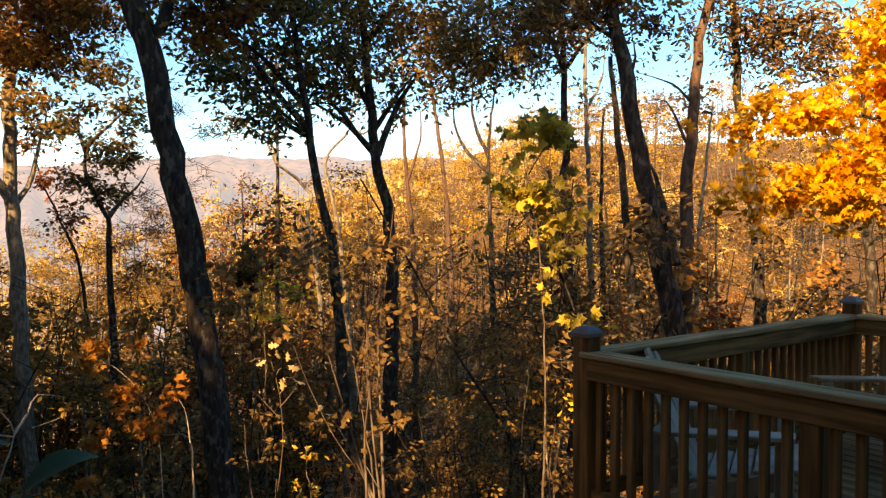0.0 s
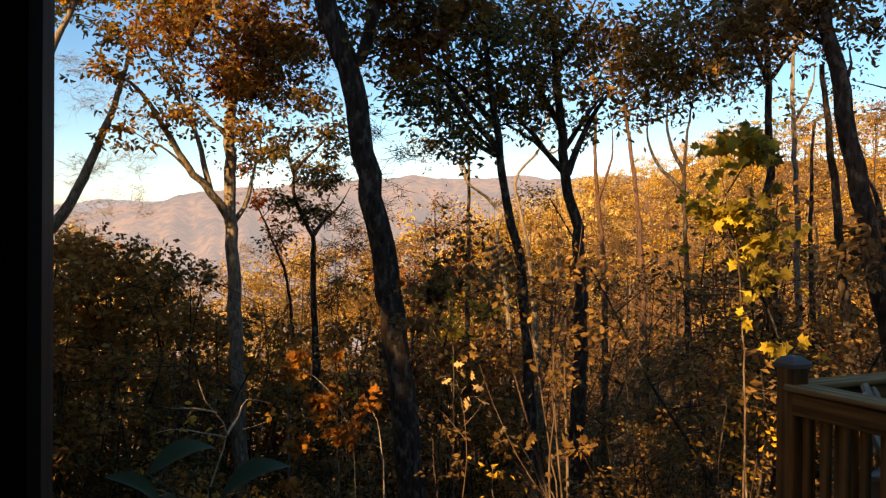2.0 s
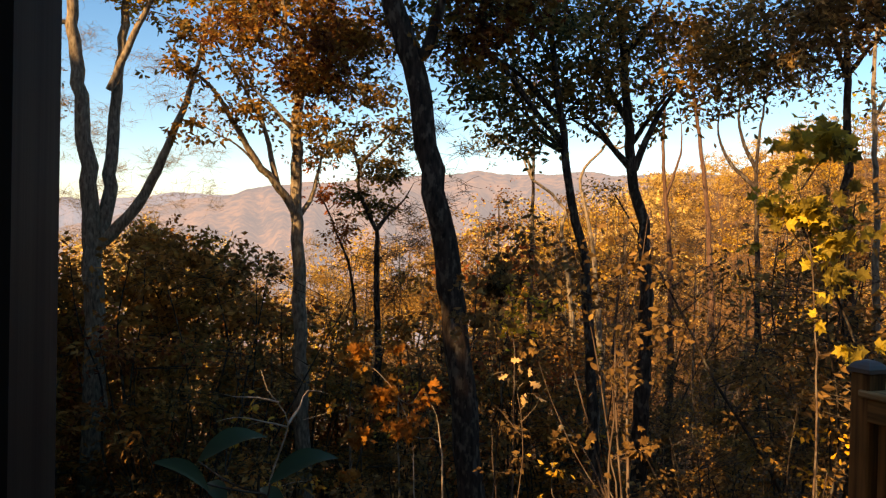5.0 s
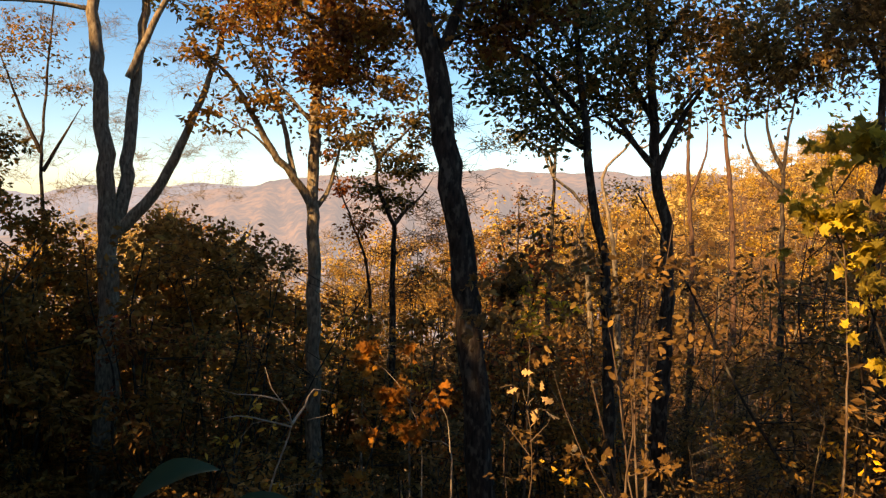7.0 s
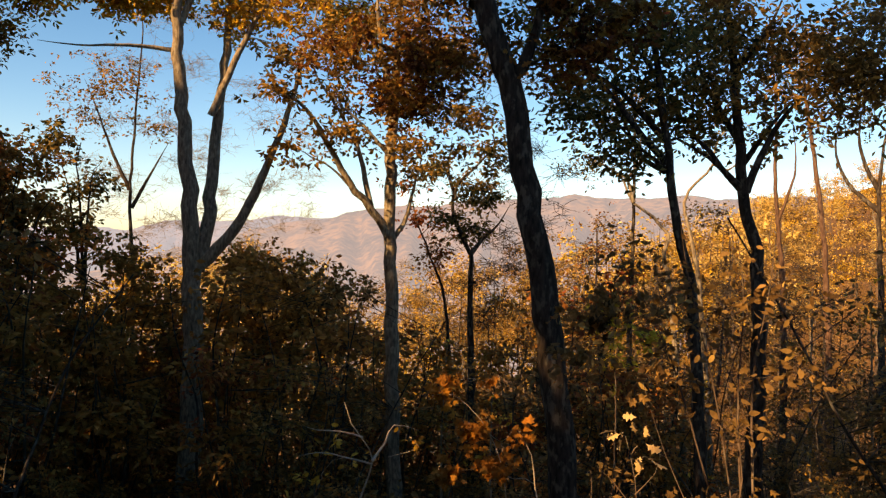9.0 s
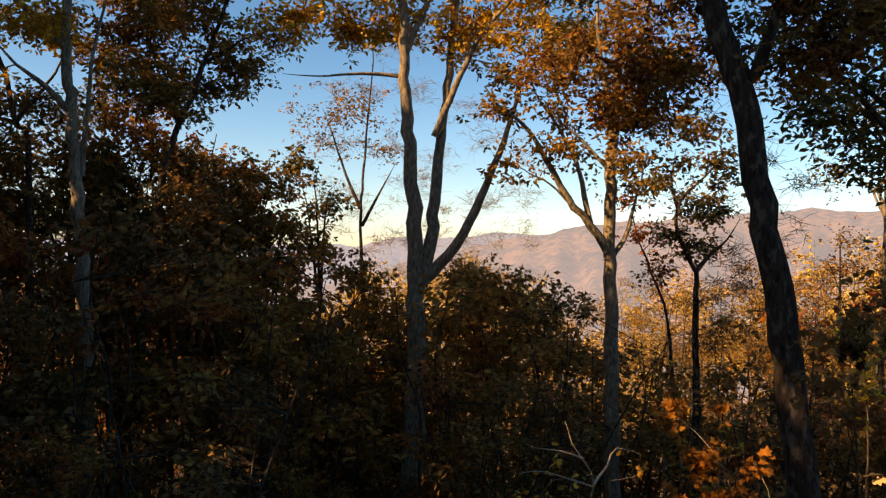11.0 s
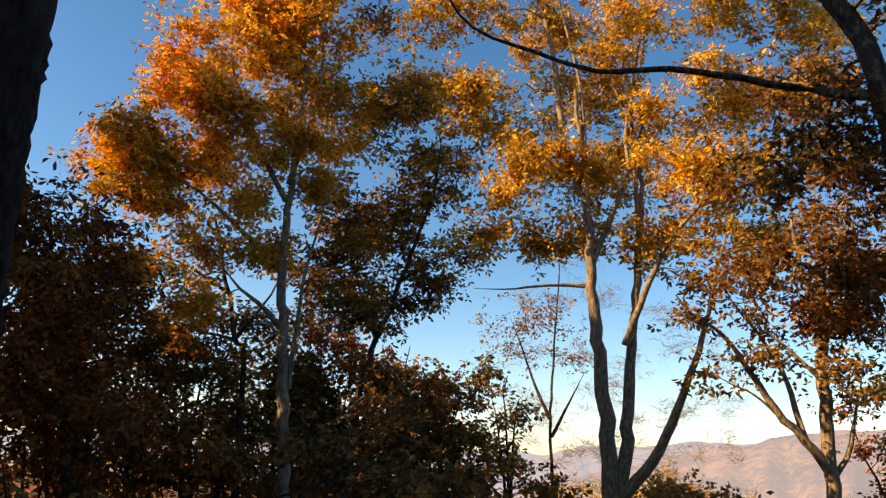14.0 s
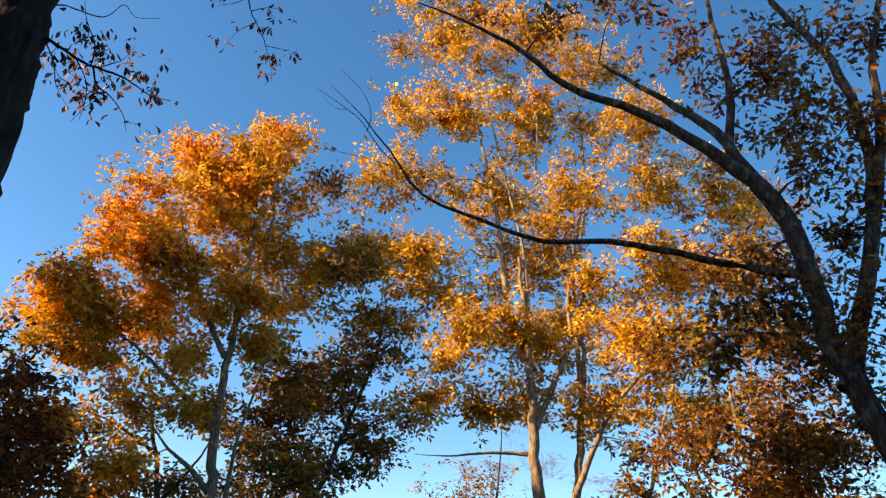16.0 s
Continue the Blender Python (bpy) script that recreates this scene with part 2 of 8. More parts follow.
def leaves(at, size, shape="plain", droop=0.35, out_of=None):
    """Leaves at the given places, turned at random, or radiating from the twig ends: vertices and faces."""
    at = np.asarray(at, float)
    n = len(at)
    d = rng.normal(size=(n, 3))
    if out_of is not None:
        ray = at - out_of
        d = ray / (np.linalg.norm(ray, axis=1)[:, None] + 1e-6) + d * 0.4
        at = out_of + ray * 0.55
    d[:, 2] = d[:, 2] * 0.7 - droop
    d /= np.linalg.norm(d, axis=1)[:, None]
    s = np.cross(d, rng.normal(size=(n, 3)))
    s /= np.linalg.norm(s, axis=1)[:, None]
    up = np.cross(s, d)
    ln = size * rng.uniform(0.65, 1.3, n)[:, None]
    if shape == "plain":
        wd = ln * 0.27
        fold = up * ln * 0.12
        v = np.stack([at, at + d * ln * 0.45 + s * wd + fold, at + d * ln, at + d * ln * 0.5 - s * wd + fold], 1)
        b = np.arange(n)[:, None] * 4
        f = np.concatenate([b + [[0, 1, 2]], b + [[0, 2, 3]]])
        return v.reshape(-1, 3), f
    if shape == "long":
        w = ln * rng.uniform(0.17, 0.27, (n, 1))
        curl = up * ln * rng.uniform(-0.08, 0.22, (n, 1))
        v = np.stack([at, at + d * ln * 0.3 + s * w * 0.7 + curl * 0.7, at + d * ln * 0.66 + s * w + curl, at + d * ln - curl * 0.8,
                      at + d * ln * 0.58 - s * w * 0.9 + curl, at + d * ln * 0.25 - s * w * 0.6 + curl * 0.7], 1)
        b = np.arange(n)[:, None] * 6
        f = np.concatenate([b + [[0, 1, 2]], b + [[0, 2, 3]], b + [[0, 3, 4]], b + [[0, 4, 5]]])
        return v.reshape(-1, 3), f
    out = LOBED if shape == "lobed" else OAK if shape == "oak" else OVAL
    k = len(out)
    bend = (out[:, 0] ** 2 * 0.8 - out[:, 1] ** 2 * 0.18)
    ring = at[:, None] + ln[:, None] * (s[:, None] * out[None, :, 0:1] + d[:, None] * out[None, :, 1:2] + up[:, None] * bend[None, :, None])
    mid = at[:, None] + ln[:, None] * d[:, None] * 0.45
    v = np.concatenate([ring, mid], 1)
    b = np.arange(n)[:, None, None] * (k + 1)
    tri = np.array([[i, (i + 1) % k, k] for i in range(k)])[None]
    return v.reshape(-1, 3), (b + tri).reshape(-1, 3)


def wander(a, b, step, amount, least=3):
    """A slightly crooked path from a to b."""
    n = max(least, int(np.linalg.norm(b - a) / step) + 1)
    t = np.linspace(0, 1, n)[:, None]
    w = rng.normal(size=(n, 3)) * amount * np.linalg.norm(b - a)
    w[0] = w[-1] = 0
    return a + (b - a) * t + w * (np.sin(np.pi * t))


def grow(name, label, limbs, blobs, bark_mat, leaf_mat, leaf_size=0.11, per=26, shape="plain", spread=0.33,
         category="tree", group="", bare=0, density=1.0, sides=9, twig=0.012, trunk_lump=0.03, fine=3, droop=0.35, step=0.3, clump=0.2):
    """A tree: limbs are (points, foot radius, tip radius), the first one its trunk (a fourth entry: it carries no twigs); blobs are crown masses (centre, width, height, depth, clumps)."""
    foot = np.asarray(limbs[0][0][0], float)
    root = empty(name, foot)
    tagged(root, label, category, group)
    nodes, twigs = [], Mesh()
    for k, (pts, r0, r1, *bald) in enumerate(limbs):
        path = spline(np.asarray(pts, float), step if r0 > 0.05 else step * 0.5)
        n = len(path)
        path[1:-1] += rng.normal(size=(n - 2, 3)) * min(r0 * 0.12, 0.02, step * 0.07)
        t = np.linspace(0, 1, n)
        rad = r0 + (r1 - r0) * t
        if k == 0:
            rad = rad * (1 + 0.35 * np.exp(-t * n * 0.3 / 0.5))
        v, f = tube(path - foot, rad, sides if r0 > 0.05 else 6, trunk_lump)
        raw_part("limb" if k else "trunk", v, f, bark_mat, root)
        start = n if bald else 0 if k else n // 3
        for p, r in zip(path[start:], rad[start:]):
            nodes.append((*p, r))
    nodes = grown = np.array(nodes)
    at, hearts = [], []
    for centre, w, h, d, count in blobs:
        c = np.asarray(centre, float)
        side = np.array([c[1], -c[0], 0.0])
        side /= np.linalg.norm(side) + 1e-9
        away = np.array([c[0], c[1], 0.0])
        away /= np.linalg.norm(away) + 1e-9
        tips, total = [], max(1, int(count * density))
        lump = 0.08 + clump * min(w, h) if w > 0.55 else 0.3 * min(w, h)
        while len(tips) < total:
            q = rng.normal(size=3)
            q *= rng.uniform(0.2, 1.0) ** 0.5 / np.linalg.norm(q)
            core = c + side * q[0] * w + away * q[1] * d + np.array([0, 0, q[2] * h])
            tips.append(core)
            for _ in range(min(int(rng.integers(4, 11)), total - len(tips))):
                tips.append(core + rng.normal(size=3) * lump * np.array([1.0, 1.0, 0.6]))
        tips.sort(key=lambda q: float(np.min(np.sum((grown[:, :3] - q) ** 2, axis=1))))
        for tip in tips:
            dist = np.linalg.norm(nodes[:, :3] - tip, axis=1) + 0.6 * np.maximum(0, nodes[:, 2] - tip[2])
            i = int(np.argmin(dist))
            path = wander(nodes[i, :3], tip, 0.35 if fine else 1.0, 0.07, 3 if fine else 2)
            path[1:-1, 2] += 0.06 * np.linalg.norm(tip - nodes[i, :3])
            far = np.linalg.norm(tip - nodes[i, :3])
            r0 = min(nodes[i, 3] * 0.6, 0.006 + 0.009 * far + twig if twig else 0.002 + 0.004 * far)
            rr = np.linspace(r0, 0.005 if twig else 0.002, len(path))
            twigs.add(*tube(path - foot, rr, 4 if fine else 3))
            if len(path) > 2 and len(nodes) < 9000:
                nodes = np.vstack([nodes, np.column_stack([path[1:], rr[1:]])])
            m = int(per * rng.uniform(0.6, 1.4))
            if rng.random() < bare:
                m = m // 8
            ends = [tip]
            for _ in range(fine):
                e = tip + rng.normal(size=3) * spread * np.array([1.0, 1.0, 0.7]) + np.array([0, 0, 0.12 * spread])
                ends.append(e)
                twigs.add(*tube(np.array([path[-2] * 0.4 + tip * 0.6, (tip + e) / 2 + rng.normal(size=3) * 0.03, e]), np.array([0.006, 0.005, 0.003]) * (1.0 if twig else 0.35), 3))
            ends = np.array(ends)
            near = spread * (0.32 if fine else 0.8)
            heart = ends[rng.integers(0, len(ends), m)]
            at.append(heart + rng.normal(size=(m, 3)) * near * np.array([1, 1, 0.7]))
            hearts.append(heart)
    if twigs.n:
        tagged(twigs.link("twig_work", bark_mat, root), kind="stuff")
    if at:
        v, f = leaves(np.vstack(at) - foot, leaf_size, shape, droop, np.vstack(hearts) - foot)
        tagged(raw_part("crown", v, f, leaf_mat, root, "", False), kind="stuff")
    return root


def smooth(a, b, x):
    t = np.clip((x - a) / (b - a), 0, 1)
    return t * t * (3 - 2 * t)


def ground_height(x, y):
    """The hillside: it falls away ahead into a valley, and rises to a wooded ridge on one side."""
    x, y = np.asarray(x, float), np.asarray(y, float)
    r, bearing = np.hypot(x, y), np.degrees(np.arctan2(-x, y))
    far = np.minimum(r, 90.0)
    fall = -1.9 - 0.20 * far - 0.16 * np.clip(r - 90, 0, 900)
    left = -1.9 - 0.15 * far - 0.06 * np.clip(r - 90, 0, 900)
    hill = -1.9 - 0.12 * np.minimum(r, 38) + 0.19 * np.clip(r - 38, 0, 130) - 0.1 * np.clip(r - 200, 0, 900)
    back = -1.9 + 0.22 * np.clip(r - 6, 0, 60)
    z = fall + (left - fall) * smooth(42, 66, bearing)
    z = z + (hill - z) * smooth(15, -4, bearing)
    z = z + (back - z) * np.maximum(smooth(95, 130, bearing), smooth(-60, -110, bearing))
    return z + 0.25 * np.sin(x * 0.7 + 1.3) * np.cos(y * 0.6) * smooth(3, 12, r)


def litter_material():
    m, n, l, b = material("leaf_litter", 0.95)
    fine = noise_node(n, l, 9.0, 8.0)
    wide = noise_node(n, l, 0.25, 3.0)
    r = ramp(n, [(0.3, (0.025, 0.016, 0.009)), (0.5, (0.12, 0.066, 0.028)), (0.7, (0.28, 0.16, 0.065))])
    l.new(fine.outputs[0], r.inputs[0])
    hsv = n.new("ShaderNodeHueSaturation")
    mr = n.new("ShaderNodeMapRange")
    mr.inputs[3].default_value, mr.inputs[4].default_value = 0.5, 1.4
    l.new(wide.outputs[0], mr.inputs[0])
    l.new(mr.outputs[0], hsv.inputs["Value"])
    l.new(r.outputs[0], hsv.inputs["Color"])
    l.new(hsv.outputs[0], b.inputs["Base Color"])
    bump(n, l, b, fine.outputs[0], 0.8, 0.08)
    return m


def far_woods_material(name, tones, haze_glow, haze_share):
    """Wooded slopes kilometres away; their haze is an even glow mixed into the material."""
    m, n, l, b = material(name, 1.0)
    trees = noise_node(n, l, 0.045, 10.0)
    folds = noise_node(n, l, 0.008, 5.0)
    r = ramp(n, [(0.4, tones[0]), (0.49, tones[1]), (0.58, tones[2])])
    mixn = n.new("ShaderNodeMath")
    mixn.operation = "MULTIPLY_ADD"
    l.new(trees.outputs[0], mixn.inputs[0])
    mixn.inputs[1].default_value = 0.6
    sc = n.new("ShaderNodeMath")
    sc.operation = "MULTIPLY"
    l.new(folds.outputs[0], sc.inputs[0])
    sc.inputs[1].default_value = 0.4
    l.new(sc.outputs[0], mixn.inputs[2])
    l.new(mixn.outputs[0], r.inputs[0])
    l.new(r.outputs[0], b.inputs["Base Color"])
    bump(n, l, b, trees.outputs[0], 0.6, 14.0)
    # emission that imitates haze, mixed evenly over the woods
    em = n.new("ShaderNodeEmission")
    em.inputs[0].default_value, em.inputs[1].default_value = (*haze_glow, 1), 1.0
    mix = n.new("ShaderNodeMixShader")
    mix.inputs[0].default_value = haze_share
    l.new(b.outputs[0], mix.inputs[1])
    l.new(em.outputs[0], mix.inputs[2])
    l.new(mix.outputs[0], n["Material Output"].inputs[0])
    return m


# ---- the ground and the mountains ----
def build_ground():
    radii = np.concatenate([[0.0], np.geomspace(0.8, 4600, 150)])
    bearings = np.radians(np.arange(0, 360, 2.0))
    rr, bb = np.meshgrid(radii, bearings, indexing="ij")
    x, y = -np.sin(bb) * rr, np.cos(bb) * rr
    z = ground_height(x, y)
    v = np.stack([x, y, z], -1).reshape(-1, 3)
    k = len(bearings)
    i, j = np.meshgrid(np.arange(len(radii) - 1), np.arange(k), indexing="ij")
    f = np.stack([i * k + j, (i + 1) * k + j, (i + 1) * k + (j + 1) % k, i * k + (j + 1) % k], -1).reshape(-1, 4)[:, ::-1]
    ob = raw_part("ground", v, f, litter_material(), None)
    tagged(ob, "steep woodland slope covered in fallen leaves", "ground", "", "structure")


def build_range(name, label, crest, near, far_edge, floor_z, mat, seed):
    """A wooded mountain range: crest gives bearings and heights in degrees."""
    g = np.random.default_rng(seed)
    b = np.arange(-40.0, 100.0, 0.35)
    e = np.interp(b, [c[0] for c in crest], [c[1] for c in crest])
    for wave in (3.1, 1.7, 0.9, 0.5):
        e = e + 0.035 * wave * np.sin(b * 2 * np.pi / (wave * 2.3) + g.uniform(0, 6))
    e = e + 0.02 * g.normal(size=len(b))
    top = far_edge * np.tan(np.radians(e)) + 1.6
    rows = 36
    t = np.linspace(0, 1, rows)[:, None]
    gully = sum(a * np.sin(b[None] * w + g.uniform(0, 6) + t * q) for a, w, q in ((46, 1.1, 3.0), (30, 2.7, -5.0), (16, 6.1, 8.0), (7, 13.0, -11.0)))
    dist = near + (far_edge - near) * t + 3.0 * gully * np.sin(np.pi * t)
    z = floor_z + (top[None] - floor_z) * (t ** 1.15) + 0.5 * gully * np.sin(np.pi * t)
    back_z = top[None] - np.array([[60.0], [260.0]])
    dist = np.vstack([dist, np.full((1, len(b)), far_edge + 200.0), np.full((1, len(b)), far_edge + 600.0)])
    z = np.vstack([z, back_z])
    br = np.radians(b)[None]
    v = np.stack([-np.sin(br) * dist, np.cos(br) * dist, z], -1).reshape(-1, 3)
    k = len(b)
    i, j = np.meshgrid(np.arange(rows + 1), np.arange(k - 1), indexing="ij")
    f = np.stack([i * k + j, i * k + j + 1, (i + 1) * k + j + 1, (i + 1) * k + j], -1).reshape(-1, 4)
    ob = raw_part(name, v, f, mat, None)
    tagged(ob, label, "mountains", "", "structure")


build_ground()
# both ridges carry their haze as emitted colour
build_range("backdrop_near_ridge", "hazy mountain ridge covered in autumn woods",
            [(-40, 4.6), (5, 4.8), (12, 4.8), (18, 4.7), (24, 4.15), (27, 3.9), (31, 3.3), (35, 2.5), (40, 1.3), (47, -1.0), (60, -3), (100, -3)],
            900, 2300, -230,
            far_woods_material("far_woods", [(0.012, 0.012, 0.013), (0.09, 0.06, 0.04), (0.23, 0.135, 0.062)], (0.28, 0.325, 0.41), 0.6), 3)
build_range("backdrop_far_ridge", "far mountain ridge under a pale blue haze glow",
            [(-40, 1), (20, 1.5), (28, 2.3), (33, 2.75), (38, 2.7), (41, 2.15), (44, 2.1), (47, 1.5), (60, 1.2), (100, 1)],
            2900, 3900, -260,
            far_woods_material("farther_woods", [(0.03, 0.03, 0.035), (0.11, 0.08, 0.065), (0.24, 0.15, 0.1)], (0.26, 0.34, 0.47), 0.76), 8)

# ---- trees that stand out one by one ----

# the tall forked oak in the shade close by, and its long limbs
grow("oak_tree", "tall forked oak with lichen-spotted dark bark and russet leaves", [
    ([(-2.24, 8.72, -3.87), (-2.37, 8.68, -1.35), (-2.54, 8.63, 0.27), (-2.69, 8.59, 1.31), (-2.89, 8.52, 2.39), (-3.06, 8.47, 3.38), (-3.14, 8.44, 3.67), (-3.33, 8.37, 4.2), (-3.47, 8.33, 4.75), (-3.57, 8.30, 5.3), (-3.62, 8.28, 5.72), (-3.73, 8.23, 6.33), (-3.97, 8.12, 6.86)], 0.171, 0.105),
    ([(-3.97, 8.12, 6.86), (-4.40, 7.83, 7.40), (-4.75, 7.57, 7.80), (-5.16, 7.23, 8.15), (-5.68, 6.75, 8.49), (-5.99, 6.33, 8.95), (-6.34, 5.81, 9.28), (-6.80, 5.08, 9.55)], 0.085, 0.008),
    ([(-3.11, 8.45, 3.61), (-2.96, 8.50, 3.72), (-2.85, 8.54, 4.11), (-2.74, 8.57, 4.71), (-2.65, 8.60, 5.55)], 0.082, 0.011),
    ([(-3.64, 8.27, 5.63), (-4.24, 8.24, 5.90), (-4.83, 7.71, 6.09), (-5.36, 7.14, 6.21), (-5.85, 6.51, 6.16), (-6.24, 5.88, 6.32), (-6.55, 5.25, 6.51), (-6.67, 4.80, 6.94), (-6.73, 4.40, 7.28), (-6.79, 3.97, 7.52)], 0.054, 0.002),
    ([(-6.35, 4.67, 6.58), (-6.46, 4.51, 6.76), (-6.59, 4.32, 7.08), (-6.67, 4.17, 7.21), (-6.86, 3.83, 7.44)], 0.007, 0.002),
    ([(-6.55, 4.38, 6.96), (-6.54, 4.40, 7.22), (-6.61, 4.28, 7.51), (-6.74, 4.05, 7.75)], 0.005, 0.002),
    ([(-6.30, 4.74, 6.51), (-6.56, 4.36, 6.61), (-6.77, 3.99, 6.64)], 0.004, 0.002),
    ([(-6.67, 4.17, 7.21), (-6.75, 4.03, 7.21), (-6.82, 3.90, 7.34)], 0.003, 0.001),
    ([(-3.95, 8.13, 6.82), (-4.20, 8.11, 7.32), (-4.42, 8.11, 7.84), (-4.74, 8.04, 8.24), (-5.17, 7.89, 8.71), (-5.77, 7.58, 9.42)], 0.085, 0.020),
    ([(-4.27, 8.13, 7.49), (-4.23, 8.21, 8.15), (-4.22, 8.22, 8.78), (-4.34, 8.26, 9.47), (-4.45, 8.32, 10.41)], 0.060, 0.025),
    ([(-3.46, 8.35, 4.35), (-3.26, 8.64, 5.30), (-3.04, 8.82, 6.38), (-3.00, 8.94, 7.48), (-3.19, 8.88, 8.66), (-3.56, 8.84, 9.53), (-3.87, 8.72, 10.38)], 0.100, 0.035),
    ([(-3.04, 8.82, 6.38), (-2.85, 8.99, 7.43), (-2.78, 9.11, 8.64), (-2.52, 9.29, 9.91)], 0.070, 0.030),
], [
    ((-2.56, 8.95, 4.50), 0.95, 0.38, 0.73, 45),
    ((-5.23, 11.13, 4.11), 0.76, 0.46, 0.67, 40),
    ((-2.66, 8.92, 3.87), 0.57, 0.25, 0.45, 25),
    ((-4.64, 10.89, 4.84), 0.64, 0.80, 0.79, 30),
    ((-5.33, 10.57, 4.14), 0.88, 0.56, 0.79, 30),
    ((-5.31, 10.80, 6.33), 0.73, 0.98, 0.94, 34),
    ((-5.74, 10.57, 7.55), 0.82, 0.49, 0.72, 20),
    ((-6.24, 10.28, 5.67), 0.57, 0.57, 0.63, 12),
    ((-5.61, 10.64, 4.71), 0.98, 0.73, 0.94, 34),
    ((-5.41, 10.82, 5.79), 0.73, 0.82, 0.85, 36),
    ((-4.02, 8.65, 9.51), 0.51, 0.38, 0.49, 14),
    ((-3.33, 8.29, 8.13), 0.45, 0.38, 0.46, 18),
    ((-3.04, 9.24, 9.26), 0.51, 0.42, 0.51, 16),
    ((-2.76, 8.60, 7.66), 0.37, 0.44, 0.45, 16),
    ((-3.92, 8.80, 7.95), 0.39, 0.31, 0.39, 12),
    ((-3.24, 8.22, 6.78), 0.35, 0.35, 0.38, 16),
    ((-3.22, 8.97, 6.37), 0.36, 0.43, 0.44, 16),
    ((-4.15, 8.80, 6.27), 0.29, 0.29, 0.32, 8),
    ((-4.11, 8.04, 5.42), 0.33, 0.23, 0.31, 10),
    ((-4.04, 8.74, 5.35), 0.35, 0.28, 0.35, 12),
    ((-4.56, 8.26, 5.07), 0.34, 0.24, 0.32, 10),
    ((-3.18, 8.24, 5.03), 0.26, 0.26, 0.28, 12),
    ((-4.80, 8.12, 9.77), 0.43, 0.34, 0.42, 10),
    ((-5.14, 7.30, 9.77), 0.42, 0.25, 0.37, 8),
    ((-4.64, 8.44, 8.88), 0.33, 0.33, 0.36, 8),
    ((-5.81, 6.91, 9.64), 0.41, 0.25, 0.36, 6),
    ((-6.75, 6.26, 10.16), 0.43, 0.17, 0.33, 6),
], OAK_BARK, RUSSET_LEAF, per=26, leaf_size=0.11, spread=0.22, density=1.2, shape="oak", fine=4)

